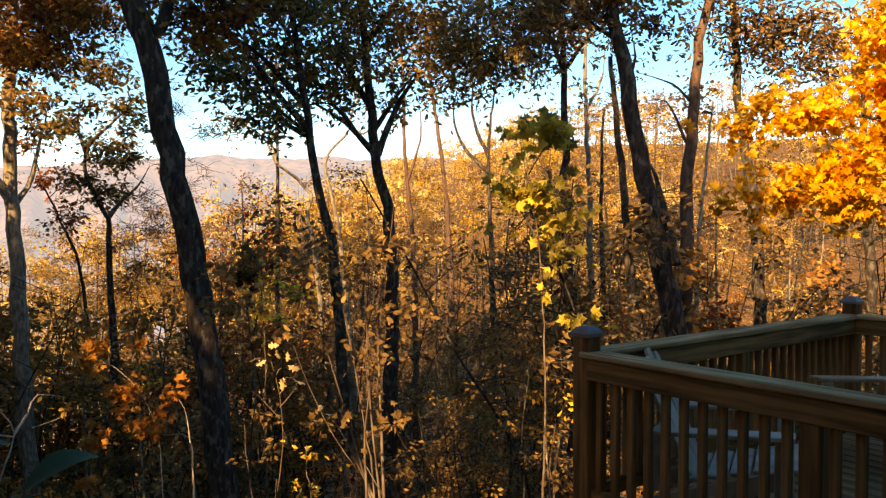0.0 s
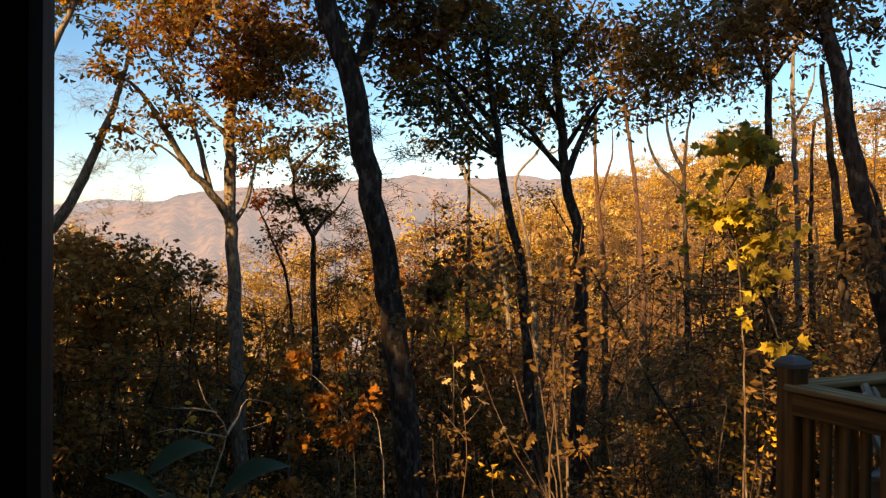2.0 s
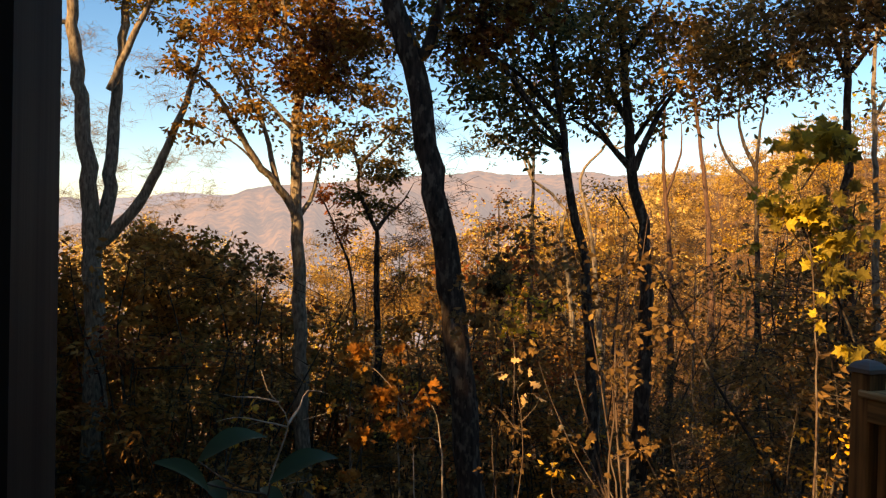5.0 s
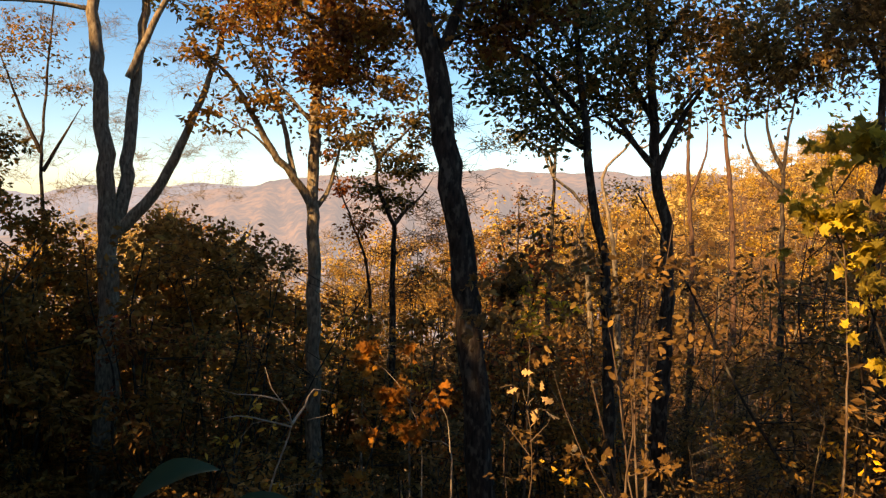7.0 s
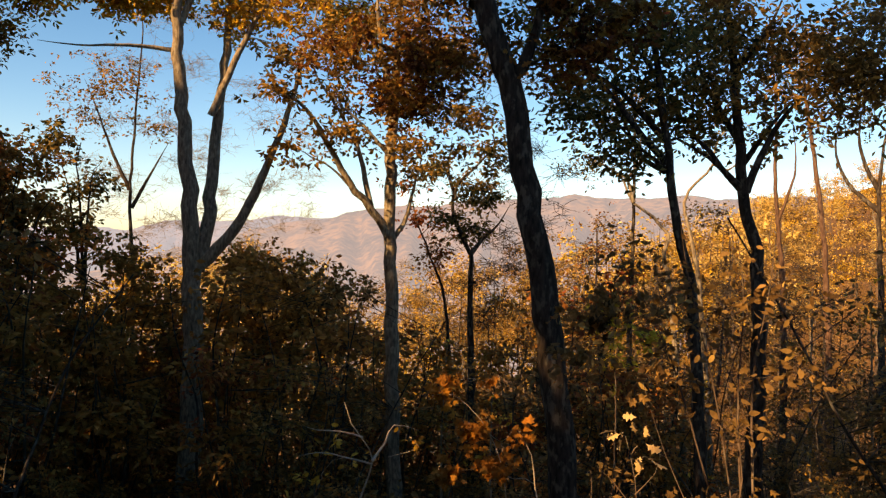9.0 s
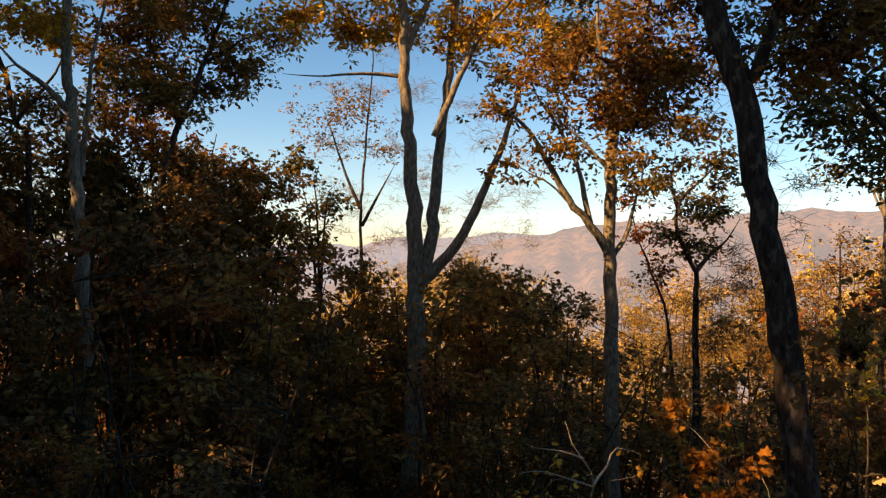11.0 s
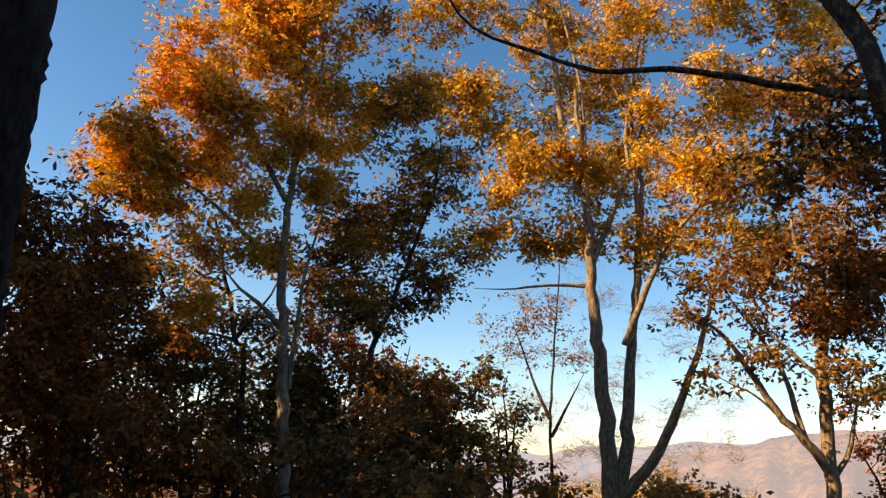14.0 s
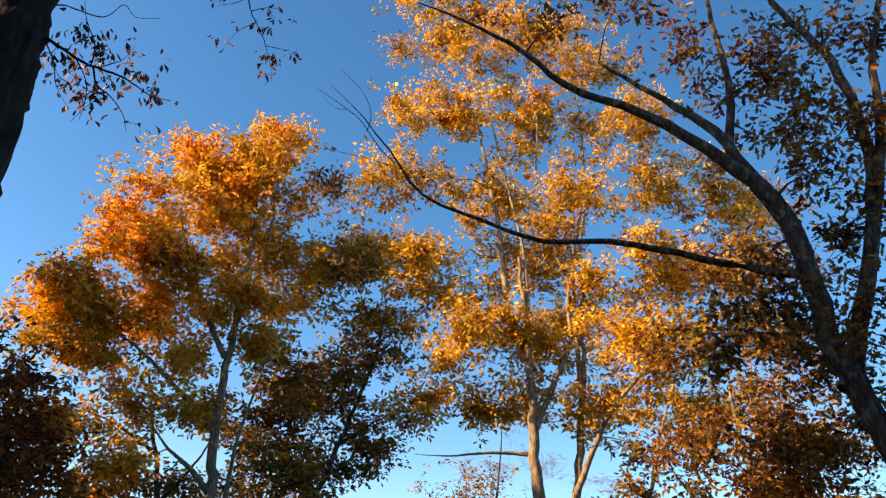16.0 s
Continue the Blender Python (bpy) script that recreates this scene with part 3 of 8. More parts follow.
# the many-stemmed oak with the sunlit gold crown
grow("oak_tree", "many-stemmed oak with a sunlit golden crown", [
    ([(-11.38, 12.96, -5.51), (-11.38, 12.97, -3.85), (-11.37, 12.98, -0.73), (-11.42, 12.92, 1.49), (-11.55, 12.80, 3.67), (-11.72, 12.65, 5.82), (-11.79, 12.58, 7.42), (-12.00, 12.38, 10.23)], 0.287, 0.042),
    ([(-11.34, 13.00, 1.27), (-11.31, 13.24, 2.51), (-11.33, 13.43, 4.22), (-11.34, 13.63, 5.86), (-11.35, 13.84, 8.44), (-11.48, 13.93, 11.03)], 0.156, 0.011),
    ([(-11.31, 13.03, 1.39), (-10.85, 13.26, 1.91), (-10.43, 13.45, 2.66), (-10.01, 13.62, 3.79), (-9.64, 13.75, 5.03), (-9.23, 13.89, 6.71)], 0.132, 0.011),
    ([(-11.87, 12.72, 7.50), (-12.37, 12.41, 9.04), (-12.62, 12.34, 10.99), (-13.01, 12.09, 13.27), (-13.39, 11.86, 15.75)], 0.108, 0.008),
    ([(-11.73, 12.66, 6.1), (-11.5, 13.10, 7.4), (-11.34, 13.40, 8.3), (-11.47, 13.49, 9.52), (-11.25, 13.88, 11.78), (-11.41, 13.93, 14.28)], 0.07, 0.008),
    ([(-11.71, 12.66, 5.62), (-11.95, 12.5, 5.66), (-12.28, 11.96, 5.63), (-12.64, 11.05, 5.43), (-12.80, 10.33, 5.35)], 0.054, 0.004, "bare"),
    ([(-11.32, 13.23, 4.43), (-10.51, 13.55, 6.40), (-9.59, 13.90, 7.51), (-8.77, 14.12, 8.47)], 0.084, 0.007),
    ([(-11.72, 12.65, 5.82), (-11.76, 12.62, 6.9), (-11.95, 12.53, 10.08), (-12.29, 12.33, 11.95), (-12.64, 12.11, 13.65), (-12.93, 11.94, 15.29), (-13.22, 11.76, 16.86)], 0.060, 0.012),
    ([(-11.34, 13.63, 5.86), (-11.33, 13.7, 6.9), (-11.44, 13.66, 10.30), (-11.29, 13.92, 12.49), (-11.40, 13.96, 14.75), (-11.69, 13.97, 17.14)], 0.060, 0.012),
    ([(-11.35, 13.84, 8.44), (-11.92, 12.97, 12.22), (-11.83, 12.78, 14.06), (-11.93, 12.68, 16.18)], 0.040, 0.008),
], [
    ((-14.31, 10.90, 17.81), 1.35, 0.93, 1.25, 40),
    ((-12.46, 11.87, 16.43), 1.42, 0.95, 1.30, 50),
    ((-11.38, 14.36, 17.73), 1.53, 1.02, 1.40, 44),
    ((-13.63, 10.81, 14.59), 1.36, 0.83, 1.20, 44),
    ((-12.72, 13.04, 14.75), 1.40, 0.94, 1.29, 50),
    ((-10.37, 13.88, 13.83), 1.18, 0.88, 1.13, 44),
    ((-9.64, 15.83, 12.73), 1.20, 0.90, 1.15, 44),
    ((-8.62, 16.86, 12.11), 1.05, 0.82, 1.03, 36),
    ((-13.95, 10.04, 11.95), 0.97, 0.63, 0.88, 30),
    ((-13.32, 12.27, 12.35), 1.17, 0.80, 1.08, 44),
    ((-11.13, 13.01, 11.62), 1.10, 0.75, 1.02, 40),
    ((-14.88, 9.91, 10.28), 0.83, 0.62, 0.79, 30),
    ((-13.44, 10.88, 9.79), 1.19, 0.66, 1.02, 50),
    ((-12.64, 13.26, 10.55), 1.27, 0.78, 1.12, 50),
    ((-10.23, 14.11, 10.07), 1.20, 0.74, 1.07, 50),
    ((-9.23, 16.30, 10.40), 1.29, 0.79, 1.14, 46),
    ((-12.49, 11.54, 8.07), 1.13, 0.63, 0.97, 50),
    ((-11.84, 13.59, 8.51), 1.33, 0.80, 1.17, 56),
    ((-9.79, 14.18, 8.05), 1.14, 0.76, 1.05, 50),
    ((-9.21, 16.20, 8.64), 1.10, 0.82, 1.06, 40),
    ((-13.70, 11.20, 6.93), 0.76, 0.51, 0.70, 24),
    ((-12.90, 12.86, 6.93), 1.05, 0.59, 0.90, 36),
    ((-10.47, 13.81, 6.72), 0.99, 0.62, 0.89, 36),
    ((-9.69, 15.56, 6.99), 0.92, 0.59, 0.83, 28),
    ((-14.58, 10.53, 8.85), 0.67, 0.54, 0.66, 18),
], PALE_BARK, GOLD_LEAF, per=50, leaf_size=0.12, spread=0.27, density=1.65, shape="long", fine=4)

# the pale sunlit oak that spreads below the ridge line
grow("oak_tree", "pale sunlit oak with spreading limbs and thin bronze leaves", [
    ([(-6.84, 13.33, -5.00), (-6.89, 13.33, -3.26), (-6.98, 13.28, -0.55), (-7.06, 13.24, 1.21), (-7.09, 13.22, 2.09), (-7.12, 13.21, 2.94), (-7.11, 13.21, 3.60), (-7.12, 13.21, 4.22), (-7.13, 13.20, 4.53)], 0.170, 0.085),
    ([(-7.13, 13.20, 4.53), (-7.19, 12.97, 5.15), (-7.20, 12.78, 5.68), (-7.15, 12.62, 6.51)], 0.062, 0.020),
    ([(-7.13, 13.20, 4.53), (-7.17, 13.37, 4.90), (-7.24, 13.52, 5.69), (-7.29, 13.68, 6.99)], 0.060, 0.018),
    ([(-7.10, 13.21, 4.43), (-7.05, 13.29, 4.57), (-6.88, 13.42, 5.04), (-6.68, 13.56, 5.30), (-6.20, 13.84, 5.62), (-5.71, 14.09, 5.63)], 0.062, 0.008),
    ([(-7.10, 13.22, 1.99), (-7.31, 12.94, 2.49), (-7.51, 12.65, 2.80), (-7.75, 12.34, 3.34), (-7.87, 12.09, 3.77), (-8.01, 11.83, 4.10), (-8.32, 11.44, 4.44), (-8.43, 11.17, 4.74)], 0.085, 0.012),
    ([(-7.32, 12.92, 2.52), (-7.48, 12.94, 3.02), (-7.61, 12.99, 3.47), (-7.82, 12.98, 3.91), (-8.17, 12.88, 4.45), (-8.46, 12.81, 4.88), (-8.68, 12.78, 5.45)], 0.055, 0.008),
    ([(-7.12, 13.21, 3.49), (-7.20, 13.04, 3.61), (-7.49, 12.77, 4.01), (-7.79, 12.46, 4.35), (-7.95, 12.24, 4.67)], 0.045, 0.006),
    ([(-7.51, 12.64, 2.79), (-7.75, 12.25, 3.17), (-7.95, 11.89, 3.33), (-8.15, 11.51, 3.51)], 0.025, 0.004),
    ([(-7.07, 13.23, 1.94), (-6.93, 13.42, 2.26), (-6.86, 13.57, 2.69), (-6.84, 13.69, 3.12), (-6.80, 13.82, 3.51)], 0.055, 0.012),
], [
    ((-8.42, 11.44, 5.28), 0.46, 0.41, 0.48, 10),
    ((-8.48, 12.85, 5.56), 0.67, 0.45, 0.62, 16),
    ((-7.39, 12.59, 5.52), 0.64, 0.48, 0.61, 18),
    ((-7.25, 13.70, 5.60), 0.62, 0.56, 0.65, 16),
    ((-6.29, 13.29, 5.48), 0.64, 0.43, 0.59, 14),
    ((-5.96, 14.09, 5.29), 0.50, 0.44, 0.52, 12),
    ((-8.02, 11.60, 4.44), 0.51, 0.30, 0.45, 10),
    ((-8.11, 12.85, 4.66), 0.60, 0.44, 0.57, 14),
    ((-7.21, 12.70, 4.43), 0.47, 0.42, 0.49, 10),
    ((-6.91, 13.88, 4.76), 0.50, 0.45, 0.52, 12),
    ((-6.45, 14.43, 4.57), 0.62, 0.45, 0.59, 14),
    ((-7.76, 12.13, 3.81), 0.41, 0.26, 0.37, 7),
    ((-7.77, 13.18, 3.87), 0.38, 0.30, 0.38, 7),
    ((-6.63, 12.90, 3.89), 0.41, 0.31, 0.40, 8),
    ((-6.69, 14.20, 3.78), 0.50, 0.39, 0.49, 10),
    ((-7.87, 11.09, 3.40), 0.27, 0.14, 0.22, 4),
    ((-6.08, 14.70, 4.22), 0.45, 0.34, 0.44, 9),
    ((-6.74, 13.63, 3.31), 0.27, 0.19, 0.25, 4),
    ((-7.83, 11.36, 3.08), 0.14, 0.10, 0.13, 2),
    ((-7.43, 13.03, 6.26), 0.88, 0.33, 0.67, 16),
    ((-6.51, 13.96, 6.37), 0.68, 0.34, 0.56, 12),
], PALE_BARK, BRONZE_LEAF, per=30, leaf_size=0.11, spread=0.22, shape="long", fine=4, density=1.25)

# the small forked trees with dark leaf tufts
grow("sourwood_tree", "small forked tree with dark leaf tufts", [
    ([(-6.84, 16.98, -5.77), (-6.92, 16.94, -2.05), (-7.03, 16.90, 0.75), (-7.05, 16.89, 1.76), (-7.42, 16.73, 2.62), (-7.36, 16.75, 3.26), (-6.95, 16.93, 3.78), (-6.70, 17.03, 4.11)], 0.127, 0.019),
    ([(-7.05, 16.89, 1.76), (-6.84, 17.12, 2.16), (-6.57, 17.37, 2.50), (-6.40, 17.58, 2.94)], 0.057, 0.004),
    ([(-7.38, 16.74, 3.00), (-7.61, 16.80, 3.64), (-7.61, 16.97, 4.43)], 0.051, 0.004),
], [
    ((-6.88, 16.96, 2.91), 0.63, 0.51, 0.63, 30),
    ((-7.15, 16.84, 2.45), 0.51, 0.44, 0.52, 24),
    ((-6.68, 17.04, 3.80), 0.51, 0.38, 0.49, 18),
    ((-7.56, 16.66, 3.87), 0.51, 0.63, 0.63, 20),
], OAK_BARK, GREEN_LEAF, per=30, leaf_size=0.12, spread=0.24, shape="long")
grow("sourwood_tree", "thin leaning tree with dark leaf tufts", [
    ([(-7.54, 17.77, -5.97), (-7.76, 17.67, -1.46), (-7.96, 17.58, 0.67), (-8.30, 17.42, 1.72), (-8.57, 17.29, 2.44), (-8.71, 17.21, 3.03)], 0.080, 0.013),
], [
    ((-8.39, 17.37, 2.38), 0.37, 0.53, 0.50, 14),
    ((-8.13, 17.50, 1.73), 0.47, 0.33, 0.44, 14),
    ((-8.67, 17.23, 3.56), 0.27, 0.53, 0.44, 8),
], OAK_BARK, RED_LEAF, per=25, leaf_size=0.1, spread=0.25)

# the dark leaning trunks in the middle
grow("oak_tree", "leaning oak in shade with one long low limb", [
    ([(-1.31, 11.93, -3.97), (-1.55, 11.90, 0.27), (-1.66, 11.88, 1.36), (-1.85, 11.86, 2.19), (-2.02, 11.83, 3.43), (-2.20, 11.80, 4.74), (-2.29, 11.78, 5.88)], 0.106, 0.038),
    ([(-2.00, 11.83, 3.06), (-2.40, 11.66, 3.53), (-2.69, 11.49, 3.94), (-3.03, 11.30, 4.30), (-3.64, 11.01, 4.59), (-4.02, 10.78, 4.77)], 0.055, 0.004),
    ([(-2.07, 12.14, 3.41), (-2.66, 11.82, 4.09), (-3.26, 11.46, 4.45), (-3.79, 11.08, 4.69)], 0.055, 0.003),
    ([(-2.02, 12.15, 2.98), (-2.51, 12.26, 3.39), (-2.95, 12.37, 3.84), (-3.42, 12.45, 3.99)], 0.038, 0.002),
    ([(-2.22, 12.11, 4.36), (-2.64, 12.23, 4.95), (-2.94, 12.37, 5.52)], 0.038, 0.003),
    ([(-2.02, 11.83, 2.94), (-2.40, 12.03, 3.21), (-2.69, 12.24, 3.75), (-2.99, 12.45, 4.57)], 0.042, 0.004),
], [
    ((-3.39, 10.89, 4.66), 0.58, 0.37, 0.53, 16),
    ((-3.16, 11.89, 4.26), 0.62, 0.35, 0.54, 16),
    ((-2.59, 11.31, 4.68), 0.51, 0.42, 0.51, 18),
    ((-2.29, 12.40, 4.50), 0.64, 0.46, 0.60, 16),
    ((-3.19, 11.26, 3.64), 0.50, 0.29, 0.44, 10),
    ((-2.75, 12.10, 3.68), 0.53, 0.31, 0.46, 12),
    ((-2.10, 11.31, 4.89), 0.59, 0.34, 0.51, 16),
    ((-2.95, 11.84, 3.22), 0.43, 0.22, 0.36, 8),
    ((-2.27, 11.49, 3.05), 0.42, 0.21, 0.34, 8),
    ((-1.84, 12.37, 3.87), 0.45, 0.36, 0.44, 10),
    ((-1.99, 12.65, 4.99), 0.47, 0.47, 0.51, 12),
    ((-3.14, 12.11, 5.36), 0.55, 0.28, 0.46, 12),
], OAK_BARK, OLIVE_LEAF, per=26, bare=0.25, leaf_size=0.11, density=2.0, spread=0.28, fine=5, twig=0.014, shape="long")
grow("oak_tree", "straight dark oak that forks into three limbs", [
    ([(-0.88, 12.97, -3.99), (-0.86, 12.97, -1.70), (-0.84, 12.97, 0.15), (-0.88, 12.97, 1.61), (-1.11, 12.95, 2.87), (-1.17, 12.95, 3.61), (-1.28, 12.94, 4.69), (-1.37, 12.93, 5.76)], 0.156, 0.046),
    ([(-1.05, 12.96, 2.75), (-0.77, 13.14, 3.50), (-0.46, 13.33, 4.04), (-0.13, 13.50, 4.63)], 0.064, 0.005),
    ([(-1.05, 12.96, 2.75), (-1.37, 12.73, 3.08), (-1.70, 12.49, 3.49), (-2.26, 12.19, 3.41)], 0.059, 0.004),
    ([(-1.17, 12.95, 3.52), (-1.51, 13.15, 4.10), (-1.81, 13.34, 4.78), (-1.88, 13.57, 5.68)], 0.055, 0.005),
    ([(-1.26, 12.94, 4.51), (-0.83, 12.67, 4.97), (-0.55, 12.39, 5.50)], 0.055, 0.005),
    ([(-1.09, 13.27, 2.74), (-1.58, 12.95, 3.27), (-2.11, 12.61, 3.57), (-2.52, 12.26, 3.68)], 0.046, 0.002),
    ([(-1.14, 13.27, 3.18), (-0.80, 13.56, 3.75), (-0.49, 13.84, 4.20), (-0.12, 14.12, 4.52)], 0.050, 0.002),
    ([(-1.20, 13.26, 3.62), (-1.64, 13.42, 4.14), (-1.95, 13.58, 4.64), (-2.19, 13.74, 5.24)], 0.046, 0.002),
    ([(-1.29, 13.26, 4.59), (-0.88, 13.09, 5.01), (-0.56, 12.91, 5.37)], 0.037, 0.002),
], [
    ((-1.74, 13.50, 5.19), 0.69, 0.50, 0.65, 18),
    ((-1.01, 12.37, 5.02), 0.63, 0.36, 0.55, 20),
    ((-0.46, 13.40, 4.90), 0.68, 0.49, 0.64, 20),
    ((-1.25, 12.45, 4.29), 0.54, 0.36, 0.50, 14),
    ((-0.73, 13.69, 4.34), 0.59, 0.39, 0.54, 14),
    ((-1.69, 12.59, 3.81), 0.45, 0.27, 0.40, 9),
    ((-0.14, 12.61, 4.01), 0.54, 0.36, 0.50, 12),
    ((-0.44, 13.30, 3.61), 0.47, 0.24, 0.39, 8),
    ((-1.52, 13.42, 3.48), 0.48, 0.24, 0.40, 7),
    ((0.14, 13.51, 5.07), 0.59, 0.49, 0.59, 18),
    ((0.53, 12.50, 4.37), 0.54, 0.36, 0.50, 12),
    ((0.40, 13.00, 3.80), 0.46, 0.28, 0.41, 8),
    ((-0.99, 13.17, 5.78), 0.78, 0.29, 0.59, 16),
    ((0.75, 13.89, 5.41), 0.61, 0.41, 0.56, 14),
], OAK_BARK, BRONZE_LEAF, per=26, bare=0.25, leaf_size=0.11, density=2.0, spread=0.28, fine=5, twig=0.014, shape="long")
grow("oak_tree", "crooked pale tree with a bent sunlit limb", [
    ([(-2.54, 19.85, -5.57), (-3.12, 19.76, 0.65), (-3.32, 19.72, 1.76), (-3.25, 19.73, 2.38), (-3.58, 19.68, 2.79), (-4.04, 19.59, 3.13), (-4.28, 19.54, 3.67), (-4.69, 19.44, 4.00), (-5.20, 19.31, 4.26)], 0.106, 0.018),
    ([(-4.04, 19.59, 3.13), (-4.20, 19.55, 3.68), (-4.50, 19.49, 3.87)], 0.056, 0.005),
    ([(-4.28, 19.54, 3.61), (-3.91, 19.61, 4.16), (-3.97, 19.60, 5.05)], 0.042, 0.003),
], [
    ((-4.82, 19.41, 4.34), 0.70, 0.42, 0.62, 16),
    ((-4.03, 19.59, 5.05), 0.56, 0.56, 0.62, 14),
], PALE_BARK, OLIVE_LEAF, per=32, bare=0.3, leaf_size=0.09)
grow("oak_tree", "pale tree with a crooked sunlit trunk", [
    ([(-2.09, 20.22, -5.39), (-2.46, 20.17, 0.09), (-2.71, 20.14, 2.01), (-2.95, 20.10, 3.17), (-2.68, 20.14, 3.63), (-2.32, 20.18, 4.08), (-2.27, 20.19, 4.56), (-1.92, 20.23, 4.97)], 0.106, 0.018),
    ([(-2.32, 20.18, 4.08), (-2.00, 20.22, 3.92), (-1.69, 20.25, 4.23)], 0.049, 0.003),
], [
    ((-2.05, 20.21, 5.04), 0.70, 0.56, 0.70, 14),
], PALE_BARK, OLIVE_LEAF, per=32, bare=0.3, leaf_size=0.09)
grow("maple_tree", "thin straight dark trunk with bare upper twigs", [
    ([(-4.44, 21.55, -6.53), (-4.44, 21.55, -0.81), (-4.44, 21.55, 1.62), (-4.44, 21.55, 4.64), (-4.47, 21.54, 6.44)], 0.101, 0.023),
], [
    ((-4.58, 21.52, 5.98), 0.77, 0.77, 0.85, 16),
], OAK_BARK, BROWN_LEAF, per=17, bare=0.5, leaf_size=0.12)
grow("maple_tree", "slim tree with a wide forked top", [
    ([(1.46, 21.95, -4.29), (1.36, 21.96, -0.24), (1.30, 21.96, 1.62), (1.23, 21.97, 3.09), (1.29, 21.96, 4.39), (1.48, 21.95, 5.61)], 0.116, 0.023),
    ([(1.23, 21.97, 3.09), (0.56, 22.16, 3.80), (0.30, 22.33, 4.75), (0.49, 22.49, 5.87)], 0.062, 0.005),
    ([(1.26, 21.96, 3.47), (0.86, 21.85, 4.38), (0.78, 21.72, 5.12), (1.00, 21.58, 6.00)], 0.062, 0.005),
], [
    ((1.02, 21.98, 5.77), 1.24, 0.70, 1.06, 40),
    ((0.25, 22.00, 6.08), 0.77, 0.62, 0.77, 18),
], OAK_BARK, OLIVE_LEAF, per=37, leaf_size=0.09, bare=0.2)
grow("pine_tree", "straight tree with reddish bark and bare trunk", [
    ([(0.36, 24.00, -5.13), (0.27, 24.00, -1.09), (0.15, 24.00, 1.62), (-0.10, 24.00, 4.15), (-0.32, 24.00, 5.49), (-0.57, 23.99, 7.32)], 0.106, 0.042),
], [
    ((-0.40, 24.00, 7.32), 1.18, 0.84, 1.11, 30),
], RED_BARK, GREEN_LEAF, per=27, leaf_size=0.12)
grow("maple_tree", "slim tree beside a forked one", [
    ([(-0.66, 19.99, -4.66), (-0.69, 19.99, -1.77), (-0.76, 19.99, 1.34), (-0.93, 19.98, 3.16), (-0.97, 19.98, 4.98), (-1.10, 19.97, 6.64)], 0.099, 0.021),
    ([(-0.87, 19.98, 2.74), (-0.55, 19.99, 3.86), (-0.62, 19.99, 4.98)], 0.042, 0.003),
], [
    ((-0.89, 19.98, 6.37), 0.70, 0.84, 0.85, 20),
], RED_BARK, BROWN_LEAF, per=20, bare=0.3, leaf_size=0.116)
grow("maple_tree", "small thin maple with bare reddish twigs below the ridge", [
    ([(-6.93, 29.19, -7.98), (-7.08, 29.15, -2.49), (-7.22, 29.12, -0.01), (-7.25, 29.11, 1.63), (-7.28, 29.10, 3.06)], 0.084, 0.016),
], [
    ((-7.25, 29.11, 2.34), 1.27, 0.95, 1.22, 50),
    ((-6.28, 29.34, 1.63), 0.84, 0.63, 0.81, 20),
    ((-7.82, 28.96, 1.73), 0.84, 0.63, 0.81, 20),
], TWIG_BARK, RED_LEAF, per=9, leaf_size=0.13, spread=0.45, fine=5, bare=0.5)
grow("maple_tree", "yellow-leaved sapling among the shrubs", [
    ([(-1.95, 8.79, -3.82), (-1.95, 8.79, -0.63), (-1.96, 8.78, 0.37), (-2.00, 8.77, 0.99), (-2.06, 8.76, 1.36)], 0.022, 0.003),
], [
    ((-2.06, 8.76, 1.18), 0.32, 0.19, 0.28, 10),
    ((-1.83, 8.81, 0.74), 0.32, 0.25, 0.31, 9),
    ((-2.18, 8.73, 0.62), 0.25, 0.19, 0.24, 7),
], TWIG_BARK, YELLOW_LEAF, per=17, leaf_size=0.07, spread=0.16, twig=0.0, fine=1)

# the trunks behind the deck
grow("oak_tree", "big leaning oak with lichen-spotted bark", [
    ([(3.18, 9.49, -3.32), (2.85, 9.58, -0.02), (2.69, 9.63, 0.79), (2.53, 9.68, 1.61), (2.33, 9.73, 2.77), (2.16, 9.76, 3.59), (2.04, 9.79, 4.34), (1.95, 9.81, 5.16)], 0.190, 0.067),
    ([(2.78, 9.61, 1.14), (2.67, 9.84, 1.96), (2.59, 10.07, 2.39)], 0.077, 0.011),
    ([(2.10, 9.78, 3.86), (1.89, 9.82, 4.01), (1.63, 9.87, 4.23)], 0.035, 0.003),
    ([(2.24, 9.75, 3.38), (2.32, 9.73, 3.65), (2.27, 9.74, 3.92)], 0.028, 0.002),
], [
    ((2.09, 9.78, 4.75), 0.84, 0.35, 0.66, 40),
    ((1.56, 9.88, 4.23), 0.42, 0.28, 0.39, 20),
], OAK_BARK, BROWN_LEAF, per=24, leaf_size=0.1, density=2.2, shape="long")
grow("oak_tree", "tall reddish-barked trunk behind the deck", [
    ([(3.48, 11.49, -3.60), (3.48, 11.49, -0.34), (3.48, 11.49, 0.64), (3.50, 11.48, 2.01), (3.59, 11.45, 3.61), (3.73, 11.41, 4.79), (3.79, 11.39, 5.73)], 0.152, 0.051),
    ([(3.50, 11.48, 2.74), (3.15, 11.37, 3.36), (2.81, 11.26, 3.34)], 0.030, 0.003),
    ([(3.52, 11.47, 3.38), (3.24, 11.40, 3.61), (2.68, 11.39, 3.80)], 0.025, 0.002),
], [
    ((3.85, 11.36, 5.18), 0.84, 0.51, 0.74, 30),
    ((3.20, 11.57, 4.52), 0.51, 0.25, 0.42, 12),
], RED_BARK, BROWN_LEAF, per=24, leaf_size=0.1, density=2.2, shape="long", bare=0.3)
